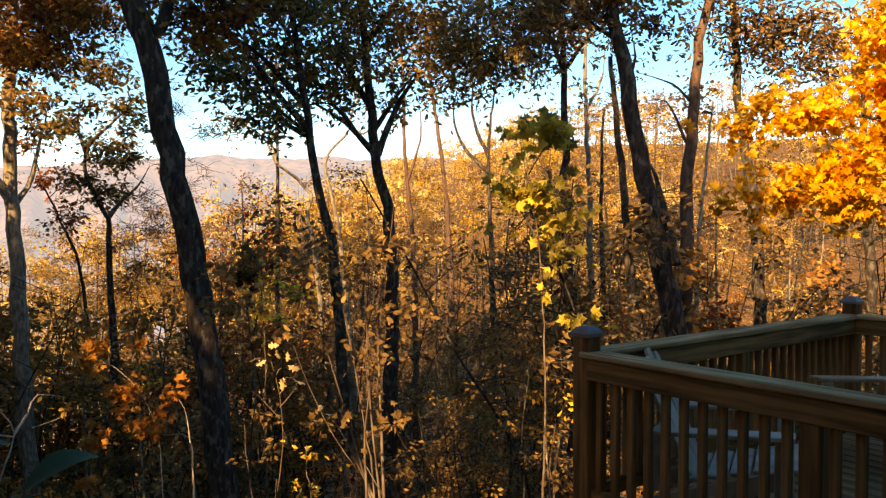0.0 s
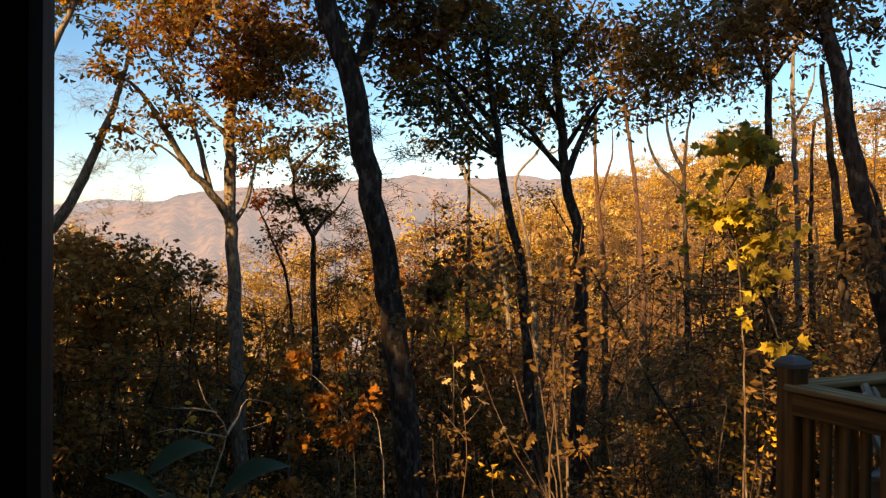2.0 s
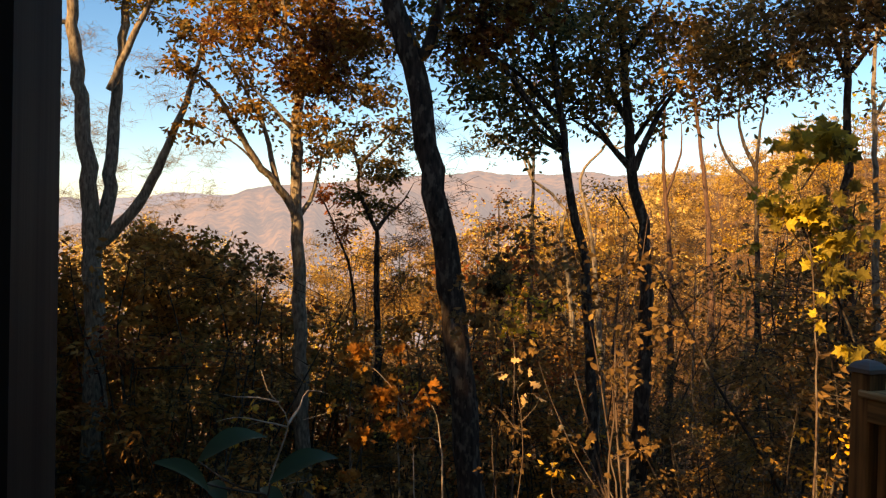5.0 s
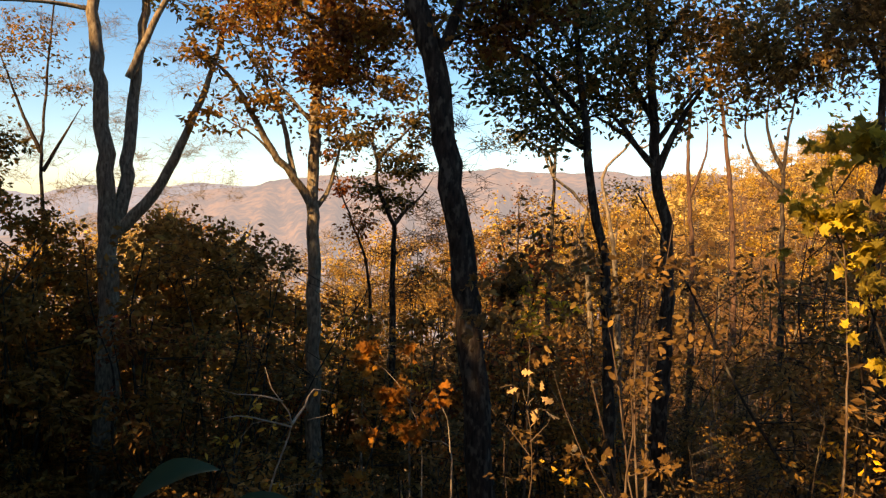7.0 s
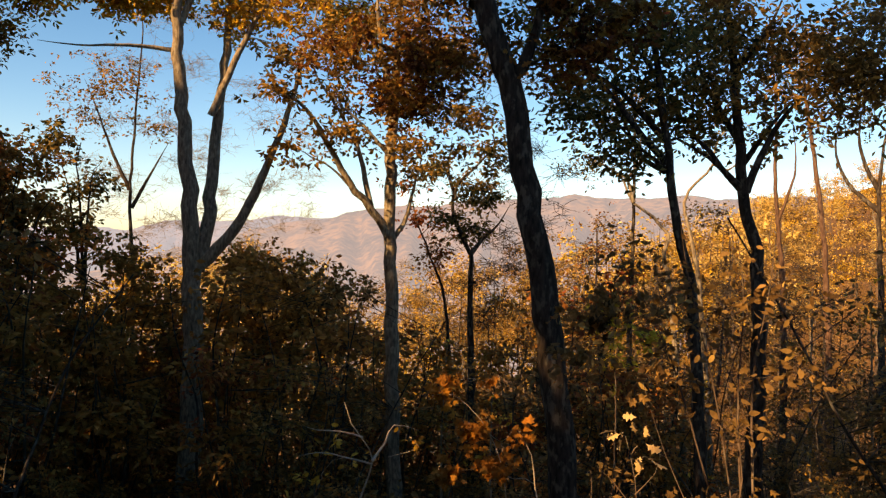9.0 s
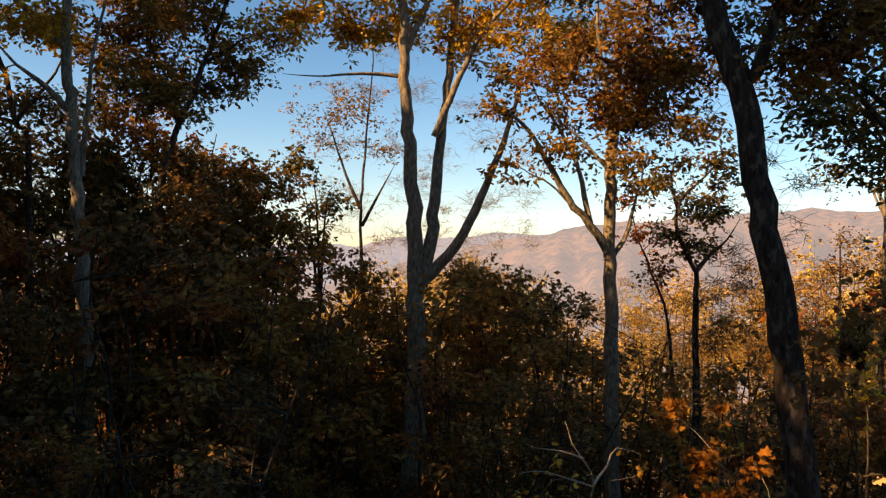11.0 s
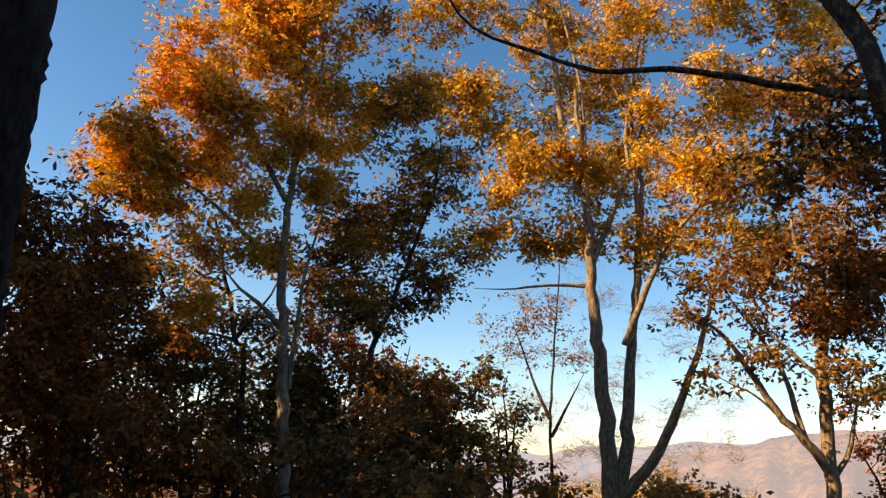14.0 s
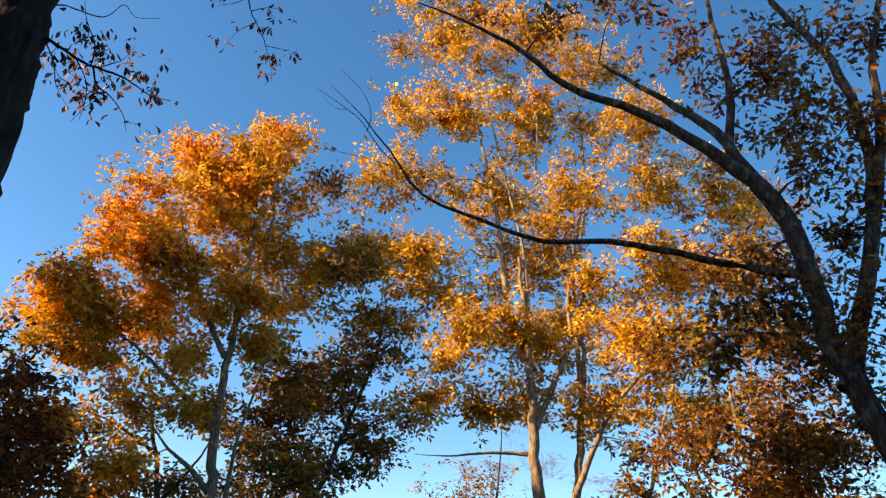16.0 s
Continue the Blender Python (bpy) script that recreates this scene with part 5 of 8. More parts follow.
grow("bushy_tree", "bushy tree with dense dark leaves in shade", [
    ([(-16.58, 15.16, -6.57), (-16.74, 14.97, 0.55), (-16.86, 14.83, 3.11), (-16.91, 14.78, 3.75), (-16.86, 14.84, 4.31)], 0.093, 0.012),
    ([(-16.74, 14.97, 0.55), (-17.24, 14.78, 3.30), (-17.62, 14.70, 3.96)], 0.054, 0.003),
    ([(-16.74, 14.97, 0.55), (-16.50, 14.86, 3.29), (-16.15, 14.88, 3.82)], 0.054, 0.003),
], [
    ((-16.89, 14.80, 4.08), 0.70, 0.56, 0.69, 13),
    ((-17.05, 14.61, 3.56), 0.74, 0.56, 0.72, 13),
    ((-16.69, 15.03, 3.45), 0.74, 0.56, 0.72, 13),
    ((-16.85, 14.84, 2.74), 0.93, 0.56, 0.82, 13),
    ((-16.84, 14.86, 2.15), 1.02, 0.46, 0.82, 13),
], OAK_BARK, GREEN_LEAF, per=34, leaf_size=0.14, spread=0.38, fine=1, group='dark trees in the shade')
grow("bushy_tree", "bushy tree with dense dark leaves in shade", [
    ([(-16.54, 9.75, -4.93), (-16.57, 9.69, -3.09), (-16.65, 9.55, -0.77), (-16.69, 9.48, 0.35), (-16.67, 9.51, 1.31)], 0.079, 0.010),
    ([(-16.57, 9.69, -3.09), (-17.09, 9.26, -0.47), (-17.53, 8.93, 0.63)], 0.046, 0.003),
    ([(-16.57, 9.69, -3.09), (-16.22, 9.81, -0.42), (-15.79, 10.03, 0.56)], 0.046, 0.003),
], [
    ((-16.69, 9.48, 0.91), 1.29, 1.03, 1.28, 33),
    ((-16.88, 9.13, 0.03), 1.38, 1.03, 1.32, 33),
    ((-16.44, 9.92, -0.21), 1.38, 1.03, 1.32, 33),
    ((-16.64, 9.58, -1.41), 1.72, 1.03, 1.51, 33),
    ((-16.61, 9.62, -2.44), 1.89, 0.86, 1.51, 33),
], OAK_BARK, DUSK_LEAF, per=34, leaf_size=0.14, spread=0.38, fine=1, group='dark trees in the shade')
grow("bushy_tree", "bushy tree with dense dark leaves in shade", [
    ([(-11.80, 16.15, -5.90), (-11.90, 16.08, -1.91), (-12.03, 15.98, 0.41), (-12.08, 15.94, 1.08), (-12.02, 15.99, 1.66)], 0.082, 0.010),
    ([(-11.90, 16.08, -1.91), (-12.44, 15.97, 0.57), (-12.88, 15.94, 1.24)], 0.048, 0.003),
    ([(-11.90, 16.08, -1.91), (-11.62, 15.97, 0.63), (-11.23, 15.95, 1.21)], 0.048, 0.003),
], [
    ((-12.05, 15.96, 1.41), 0.82, 0.58, 0.77, 23),
    ((-12.30, 15.77, 0.87), 0.88, 0.58, 0.80, 23),
    ((-11.77, 16.17, 0.76), 0.88, 0.58, 0.80, 23),
    ((-12.01, 15.99, 0.03), 1.10, 0.58, 0.92, 23),
    ((-12.00, 16.00, -0.59), 1.21, 0.48, 0.93, 23),
], OAK_BARK, DUSK_LEAF, per=34, leaf_size=0.14, spread=0.38, fine=1, group='dark trees in the shade')
grow("bushy_tree", "bushy tree with dense dark leaves in shade", [
    ([(-11.06, 17.51, -6.17), (-11.17, 17.44, -2.10), (-11.30, 17.36, 0.24), (-11.35, 17.32, 0.83), (-11.28, 17.37, 1.34)], 0.085, 0.011),
    ([(-11.17, 17.44, -2.10), (-11.62, 17.45, 0.39), (-11.95, 17.52, 0.97)], 0.050, 0.003),
    ([(-11.17, 17.44, -2.10), (-10.99, 17.26, 0.44), (-10.70, 17.15, 0.95)], 0.050, 0.003),
], [
    ((-11.32, 17.34, 1.13), 0.53, 0.51, 0.57, 13),
    ((-11.49, 17.23, 0.66), 0.57, 0.51, 0.59, 13),
    ((-11.13, 17.47, 0.55), 0.57, 0.51, 0.59, 13),
    ((-11.29, 17.36, -0.09), 0.71, 0.51, 0.67, 13),
    ((-11.27, 17.37, -0.64), 0.78, 0.43, 0.66, 13),
], OAK_BARK, BROWN_LEAF, per=34, leaf_size=0.14, spread=0.38, fine=1, group='dark trees in the shade')
grow("bushy_tree", "bushy tree with dense dark leaves in shade", [
    ([(-13.71, 15.22, -5.93), (-13.79, 15.15, -2.92), (-13.91, 15.04, -0.50), (-13.96, 14.99, 0.28), (-13.91, 15.04, 0.96)], 0.084, 0.011),
    ([(-13.79, 15.15, -2.92), (-14.36, 14.95, -0.31), (-14.83, 14.83, 0.46)], 0.049, 0.003),
    ([(-13.79, 15.15, -2.92), (-13.47, 15.10, -0.24), (-13.04, 15.15, 0.45)], 0.049, 0.003),
], [
    ((-13.94, 15.01, 0.68), 0.95, 0.68, 0.89, 20),
    ((-14.19, 14.76, 0.05), 1.01, 0.68, 0.93, 20),
    ((-13.64, 15.28, -0.09), 1.01, 0.68, 0.93, 20),
    ((-13.89, 15.05, -0.94), 1.27, 0.68, 1.07, 20),
    ((-13.87, 15.07, -1.67), 1.39, 0.56, 1.08, 20),
], OAK_BARK, DUSK_LEAF, per=34, leaf_size=0.14, spread=0.38, fine=1, group='dark trees in the shade')
grow("bushy_tree", "bushy tree with dense dark leaves in shade", [
    ([(-15.92, 12.82, -5.79), (-16.02, 12.69, -0.64), (-16.12, 12.56, 1.77), (-16.16, 12.50, 2.64), (-16.12, 12.55, 3.40)], 0.084, 0.011),
    ([(-16.02, 12.69, -0.64), (-16.55, 12.40, 2.00), (-17.00, 12.20, 2.89)], 0.049, 0.003),
    ([(-16.02, 12.69, -0.64), (-15.69, 12.69, 2.03), (-15.28, 12.81, 2.77)], 0.049, 0.003),
], [
    ((-16.15, 12.52, 3.08), 0.95, 0.76, 0.94, 20),
    ((-16.36, 12.24, 2.38), 1.01, 0.76, 0.98, 20),
    ((-15.89, 12.84, 2.22), 1.01, 0.76, 0.98, 20),
    ((-16.10, 12.57, 1.27), 1.27, 0.76, 1.11, 20),
    ((-16.09, 12.60, 0.47), 1.39, 0.63, 1.11, 20),
], OAK_BARK, DUSK_LEAF, per=34, leaf_size=0.14, spread=0.38, fine=1, group='dark trees in the shade')
grow("bushy_tree", "bushy tree with dense dark leaves in shade", [
    ([(-19.45, 6.56, -5.17), (-19.51, 6.35, -1.19), (-19.58, 6.10, 1.20), (-19.62, 5.98, 2.30), (-19.62, 5.98, 3.26)], 0.085, 0.011),
    ([(-19.51, 6.35, -1.19), (-19.95, 5.71, 1.50), (-20.32, 5.25, 2.59)], 0.050, 0.003),
    ([(-19.51, 6.35, -1.19), (-19.22, 6.43, 1.53), (-18.87, 6.71, 2.49)], 0.050, 0.003),
], [
    ((-19.62, 5.97, 2.86), 1.28, 1.02, 1.27, 30),
    ((-19.72, 5.61, 1.97), 1.37, 1.02, 1.31, 30),
    ((-19.47, 6.49, 1.77), 1.37, 1.02, 1.31, 30),
    ((-19.57, 6.15, 0.58), 1.71, 1.02, 1.50, 30),
    ((-19.55, 6.23, -0.43), 1.88, 0.85, 1.50, 30),
], OAK_BARK, GREEN_LEAF, per=34, leaf_size=0.14, spread=0.38, fine=1, group='dark trees in the shade')
grow("bushy_tree", "bushy tree with dense dark leaves in shade", [
    ([(-18.62, 4.17, -5.06), (-18.66, 3.95, -1.18), (-18.71, 3.69, 1.01), (-18.73, 3.56, 2.14), (-18.73, 3.54, 3.13)], 0.079, 0.010),
    ([(-18.66, 3.95, -1.18), (-19.02, 3.30, 1.31), (-19.34, 2.83, 2.44)], 0.046, 0.003),
    ([(-18.66, 3.95, -1.18), (-18.39, 4.02, 1.35), (-18.08, 4.29, 2.34)], 0.046, 0.003),
], [
    ((-18.73, 3.53, 2.72), 1.29, 1.11, 1.32, 30),
    ((-18.78, 3.22, 1.80), 1.38, 1.11, 1.37, 30),
    ((-18.64, 4.05, 1.59), 1.38, 1.11, 1.37, 30),
    ((-18.70, 3.75, 0.36), 1.72, 1.11, 1.56, 30),
    ((-18.68, 3.85, -0.67), 1.89, 0.93, 1.55, 30),
], OAK_BARK, RED_LEAF, per=34, leaf_size=0.14, spread=0.38, fine=1, group='dark trees in the shade')
grow("bushy_tree", "bushy tree with dense dark leaves in shade", [
    ([(-15.38, 12.70, -5.75), (-15.43, 12.64, -3.50), (-15.53, 12.51, -1.10), (-15.58, 12.45, -0.17), (-15.55, 12.50, 0.64)], 0.082, 0.010),
    ([(-15.43, 12.64, -3.50), (-16.05, 12.25, -0.87), (-16.57, 11.94, 0.04)], 0.048, 0.003),
    ([(-15.43, 12.64, -3.50), (-15.02, 12.74, -0.80), (-14.53, 12.95, 0.03)], 0.048, 0.003),
], [
    ((-15.57, 12.46, 0.30), 1.34, 0.82, 1.19, 30),
    ((-15.86, 12.09, -0.44), 1.43, 0.82, 1.24, 30),
    ((-15.22, 12.90, -0.63), 1.43, 0.82, 1.24, 30),
    ((-15.52, 12.53, -1.64), 1.78, 0.82, 1.43, 30),
    ((-15.50, 12.56, -2.50), 1.96, 0.69, 1.46, 30),
], OAK_BARK, DUSK_LEAF, per=34, leaf_size=0.14, spread=0.38, fine=1, group='dark trees in the shade')
grow("bushy_tree", "bushy tree with dense dark leaves in shade", [
    ([(-14.45, 14.79, -6.04), (-14.48, 14.76, -4.66), (-14.60, 14.64, -2.19), (-14.65, 14.58, -1.30), (-14.61, 14.63, -0.54)], 0.085, 0.011),
    ([(-14.48, 14.76, -4.66), (-15.14, 14.44, -1.99), (-15.69, 14.20, -1.14)], 0.050, 0.003),
    ([(-14.48, 14.76, -4.66), (-14.07, 14.81, -1.88), (-13.56, 14.95, -1.08)], 0.050, 0.003),
], [
    ((-14.64, 14.60, -0.86), 1.28, 0.77, 1.13, 23),
    ((-14.96, 14.25, -1.57), 1.37, 0.77, 1.17, 23),
    ((-14.25, 14.98, -1.73), 1.37, 0.77, 1.17, 23),
    ((-14.59, 14.65, -2.69), 1.71, 0.77, 1.36, 23),
    ((-14.56, 14.67, -3.51), 1.88, 0.64, 1.38, 23),
], OAK_BARK, DUSK_LEAF, per=34, leaf_size=0.14, spread=0.38, fine=1, group='dark trees in the shade')
grow("bushy_tree", "bushy tree with dense dark leaves in shade", [
    ([(-13.46, 13.47, -5.76), (-13.52, 13.41, -2.75), (-13.60, 13.32, -0.53), (-13.64, 13.27, 0.47), (-13.61, 13.30, 1.32)], 0.079, 0.010),
    ([(-13.52, 13.41, -2.75), (-14.03, 13.23, -0.27), (-14.46, 13.12, 0.71)], 0.046, 0.003),
    ([(-13.52, 13.41, -2.75), (-13.18, 13.39, -0.22), (-12.78, 13.43, 0.65)], 0.046, 0.003),
], [
    ((-13.63, 13.28, 0.96), 1.09, 0.95, 1.12, 26),
    ((-13.85, 13.05, 0.18), 1.16, 0.95, 1.16, 26),
    ((-13.37, 13.56, -0.03), 1.16, 0.95, 1.16, 26),
    ((-13.59, 13.33, -1.10), 1.46, 0.95, 1.32, 26),
    ((-13.57, 13.35, -2.03), 1.60, 0.79, 1.32, 26),
], OAK_BARK, DUSK_LEAF, per=34, leaf_size=0.14, spread=0.38, fine=1, group='dark trees in the shade')
grow("bushy_tree", "bushy tree with dense dark leaves in shade", [
    ([(-16.73, 10.78, -5.13), (-16.81, 10.67, -1.69), (-16.90, 10.51, 0.61), (-16.95, 10.43, 1.45), (-16.92, 10.48, 2.18)], 0.082, 0.010),
    ([(-16.81, 10.67, -1.69), (-17.37, 10.20, 0.82), (-17.85, 9.85, 1.65)], 0.048, 0.003),
    ([(-16.81, 10.67, -1.69), (-16.44, 10.77, 0.88), (-15.99, 11.01, 1.61)], 0.048, 0.003),
], [
    ((-16.94, 10.45, 1.87), 1.24, 0.74, 1.09, 26),
    ((-17.16, 10.06, 1.19), 1.32, 0.74, 1.13, 26),
    ((-16.66, 10.90, 1.05), 1.32, 0.74, 1.13, 26),
    ((-16.89, 10.53, 0.14), 1.65, 0.74, 1.31, 26),
    ((-16.87, 10.56, -0.63), 1.81, 0.62, 1.34, 26),
], OAK_BARK, GREEN_LEAF, per=34, leaf_size=0.14, spread=0.38, fine=1, group='dark trees in the shade')
grow("bushy_tree", "bushy tree with dense dark leaves in shade", [
    ([(-19.93, 4.78, -5.10), (-20.00, 4.41, 1.20), (-20.05, 4.15, 3.52), (-20.07, 4.02, 4.51), (-20.07, 4.02, 5.38)], 0.085, 0.011),
    ([(-20.00, 4.41, 1.20), (-20.37, 3.72, 3.79), (-20.70, 3.22, 4.77)], 0.050, 0.003),
    ([(-20.00, 4.41, 1.20), (-19.72, 4.52, 3.82), (-19.39, 4.84, 4.69)], 0.050, 0.003),
], [
    ((-20.07, 4.01, 5.02), 1.39, 0.94, 1.28, 26),
    ((-20.13, 3.64, 4.18), 1.48, 0.94, 1.33, 26),
    ((-19.97, 4.55, 4.06), 1.48, 0.94, 1.33, 26),
    ((-20.04, 4.20, 2.96), 1.85, 0.94, 1.53, 26),
    ((-20.02, 4.28, 2.05), 2.03, 0.78, 1.55, 26),
], OAK_BARK, BROWN_LEAF, per=34, leaf_size=0.14, spread=0.38, fine=1, group='dark trees in the shade')
grow("bushy_tree", "bushy tree with dense dark leaves in shade", [
    ([(-18.96, 7.37, -5.14), (-19.07, 7.06, 1.16), (-19.15, 6.83, 3.47), (-19.18, 6.74, 4.23), (-19.16, 6.78, 4.89)], 0.084, 0.011),
    ([(-19.07, 7.06, 1.16), (-19.52, 6.49, 3.68), (-19.90, 6.10, 4.44)], 0.049, 0.003),
    ([(-19.07, 7.06, 1.16), (-18.78, 7.13, 3.70), (-18.41, 7.40, 4.34)], 0.049, 0.003),
], [
    ((-19.17, 6.75, 4.61), 1.16, 0.68, 1.01, 20),
    ((-19.29, 6.39, 3.98), 1.24, 0.68, 1.05, 20),
    ((-19.02, 7.20, 3.88), 1.24, 0.68, 1.05, 20),
    ((-19.14, 6.86, 3.04), 1.55, 0.68, 1.22, 20),
    ((-19.12, 6.91, 2.35), 1.70, 0.56, 1.25, 20),
], OAK_BARK, DUSK_LEAF, per=34, leaf_size=0.14, spread=0.38, fine=1, group='dark trees in the shade')
grow("bushy_tree", "bushy tree with dense dark leaves in shade", [
    ([(-17.72, 10.09, -5.01), (-17.83, 9.88, 0.46), (-17.93, 9.70, 2.75), (-17.96, 9.63, 3.33), (-17.93, 9.69, 3.84)], 0.084, 0.011),
    ([(-17.83, 9.88, 0.46), (-18.34, 9.43, 2.91), (-18.76, 9.13, 3.50)], 0.049, 0.003),
    ([(-17.83, 9.88, 0.46), (-17.52, 9.93, 2.92), (-17.11, 10.14, 3.42)], 0.049, 0.003),
], [
    ((-17.95, 9.65, 3.63), 1.06, 0.51, 0.86, 20),
    ((-18.12, 9.31, 3.14), 1.13, 0.51, 0.90, 20),
    ((-17.74, 10.05, 3.06), 1.13, 0.51, 0.90, 20),
    ((-17.92, 9.72, 2.42), 1.41, 0.51, 1.05, 20),
    ((-17.90, 9.74, 1.88), 1.55, 0.42, 1.08, 20),
], OAK_BARK, GREEN_LEAF, per=34, leaf_size=0.14, spread=0.38, fine=1, group='dark trees in the shade')
grow("bushy_tree", "bushy tree with dense dark leaves in shade", [
    ([(-17.39, 12.51, -5.70), (-17.52, 12.32, 0.47), (-17.62, 12.17, 2.91), (-17.66, 12.11, 3.53), (-17.62, 12.17, 4.07)], 0.089, 0.011),
    ([(-17.52, 12.32, 0.47), (-18.03, 12.00, 3.09), (-18.45, 11.80, 3.72)], 0.052, 0.003),
    ([(-17.52, 12.32, 0.47), (-17.22, 12.31, 3.08), (-16.83, 12.43, 3.60)], 0.052, 0.003),
], [
    ((-17.65, 12.13, 3.84), 0.89, 0.53, 0.78, 13),
    ((-17.83, 11.85, 3.34), 0.95, 0.53, 0.81, 13),
    ((-17.43, 12.45, 3.23), 0.95, 0.53, 0.81, 13),
    ((-17.61, 12.18, 2.56), 1.18, 0.53, 0.94, 13),
    ((-17.60, 12.20, 1.99), 1.30, 0.44, 0.96, 13),
], OAK_BARK, DUSK_LEAF, per=34, leaf_size=0.14, spread=0.38, fine=1, group='dark trees in the shade')
grow("bushy_tree", "bushy tree with dense dark leaves in shade", [
    ([(-11.20, 15.70, -5.84), (-11.24, 15.68, -2.45), (-11.28, 15.64, -0.32), (-11.31, 15.62, 0.52), (-11.24, 15.67, 1.26)], 0.079, 0.010),
    ([(-11.24, 15.68, -2.45), (-11.77, 15.59, -0.13), (-12.28, 15.51, 0.70)], 0.046, 0.003),
    ([(-11.24, 15.68, -2.45), (-10.79, 15.68, -0.03), (-10.31, 15.71, 0.72)], 0.046, 0.003),
], [
    ((-11.28, 15.65, 0.95), 1.19, 0.79, 1.09, 26),
    ((-11.62, 15.39, 0.26), 1.27, 0.79, 1.14, 26),
    ((-10.94, 15.89, 0.13), 1.27, 0.79, 1.14, 26),
    ((-11.28, 15.64, -0.80), 1.59, 0.79, 1.31, 26),
    ((-11.28, 15.64, -1.57), 1.75, 0.66, 1.32, 26),
], OAK_BARK, DUSK_LEAF, per=34, leaf_size=0.14, spread=0.38, fine=1, group='dark trees in the shade')
grow("bushy_tree", "bushy tree with dense dark leaves in shade", [
    ([(-18.47, 7.26, -5.10), (-18.53, 7.07, -1.22), (-18.61, 6.85, 1.01), (-18.64, 6.75, 1.81), (-18.63, 6.79, 2.52)], 0.082, 0.010),
    ([(-18.53, 7.07, -1.22), (-18.99, 6.49, 1.22), (-19.38, 6.07, 2.02)], 0.048, 0.003),
    ([(-18.53, 7.07, -1.22), (-18.23, 7.17, 1.26), (-17.86, 7.45, 1.97)], 0.048, 0.003),
], [
    ((-18.64, 6.76, 2.22), 1.24, 0.74, 1.09, 23),
    ((-18.76, 6.39, 1.57), 1.32, 0.74, 1.13, 23),
    ((-18.47, 7.24, 1.43), 1.32, 0.74, 1.13, 23),
    ((-18.60, 6.88, 0.55), 1.65, 0.74, 1.31, 23),
    ((-18.58, 6.94, -0.19), 1.81, 0.62, 1.34, 23),
], OAK_BARK, BROWN_LEAF, per=34, leaf_size=0.14, spread=0.38, fine=1, group='dark trees in the shade')
grow("bushy_tree", "bushy tree with dense dark leaves in shade", [
    ([(-18.37, 9.27, -5.02), (-18.43, 9.13, -1.71), (-18.53, 8.93, 0.60), (-18.56, 8.85, 1.36), (-18.54, 8.89, 2.02)], 0.085, 0.011),
    ([(-18.43, 9.13, -1.71), (-18.93, 8.65, 0.79), (-19.33, 8.33, 1.54)], 0.050, 0.003),
    ([(-18.43, 9.13, -1.71), (-18.13, 9.17, 0.84), (-17.75, 9.39, 1.50)], 0.050, 0.003),
], [
    ((-18.56, 8.86, 1.74), 1.07, 0.68, 0.96, 20),
    ((-18.71, 8.53, 1.13), 1.14, 0.68, 1.00, 20),
    ((-18.36, 9.27, 0.99), 1.14, 0.68, 1.00, 20),
    ((-18.51, 8.96, 0.17), 1.42, 0.68, 1.16, 20),
    ((-18.50, 9.00, -0.53), 1.56, 0.57, 1.17, 20),
], OAK_BARK, DUSK_LEAF, per=34, leaf_size=0.14, spread=0.38, fine=1, group='dark trees in the shade')
grow("bushy_tree", "bushy tree with dense dark leaves in shade", [
    ([(-17.87, 7.36, -5.02), (-18.02, 6.92, 0.63), (-18.14, 6.60, 2.74), (-18.18, 6.47, 3.51), (-18.18, 6.46, 4.20)], 0.080, 0.010),
    ([(-18.02, 6.92, 0.63), (-18.52, 6.24, 2.94), (-18.92, 5.79, 3.71)], 0.047, 0.003),
    ([(-18.02, 6.92, 0.63), (-17.77, 6.89, 2.97), (-17.41, 7.13, 3.65)], 0.047, 0.003),
], [
    ((-18.19, 6.45, 3.91), 1.20, 0.72, 1.06, 20),
    ((-18.29, 6.12, 3.25), 1.28, 0.72, 1.10, 20),
    ((-18.01, 6.96, 3.16), 1.28, 0.72, 1.10, 20),
    ((-18.12, 6.66, 2.30), 1.60, 0.72, 1.28, 20),
    ((-18.09, 6.74, 1.60), 1.77, 0.60, 1.30, 20),
], OAK_BARK, DUSK_LEAF, per=34, leaf_size=0.14, spread=0.38, fine=1, group='dark trees in the shade')
grow("bushy_tree", "bushy tree with dense dark leaves in shade", [
    ([(-18.05, 9.39, -4.97), (-18.20, 9.07, 0.04), (-18.33, 8.79, 2.24), (-18.38, 8.68, 2.97), (-18.37, 8.70, 3.62)], 0.084, 0.011),
    ([(-18.20, 9.07, 0.04), (-18.75, 8.48, 2.43), (-19.18, 8.09, 3.15)], 0.049, 0.003),
    ([(-18.20, 9.07, 0.04), (-17.93, 9.06, 2.46), (-17.54, 9.27, 3.10)], 0.049, 0.003),
], [
    ((-18.38, 8.68, 3.34), 1.16, 0.68, 1.01, 20),
    ((-18.53, 8.34, 2.73), 1.24, 0.68, 1.05, 20),
    ((-18.16, 9.15, 2.63), 1.24, 0.68, 1.05, 20),
    ((-18.31, 8.83, 1.82), 1.55, 0.68, 1.22, 20),
    ((-18.28, 8.90, 1.16), 1.70, 0.56, 1.25, 20),
], OAK_BARK, GREEN_LEAF, per=34, leaf_size=0.14, spread=0.38, fine=1, group='dark trees in the shade')
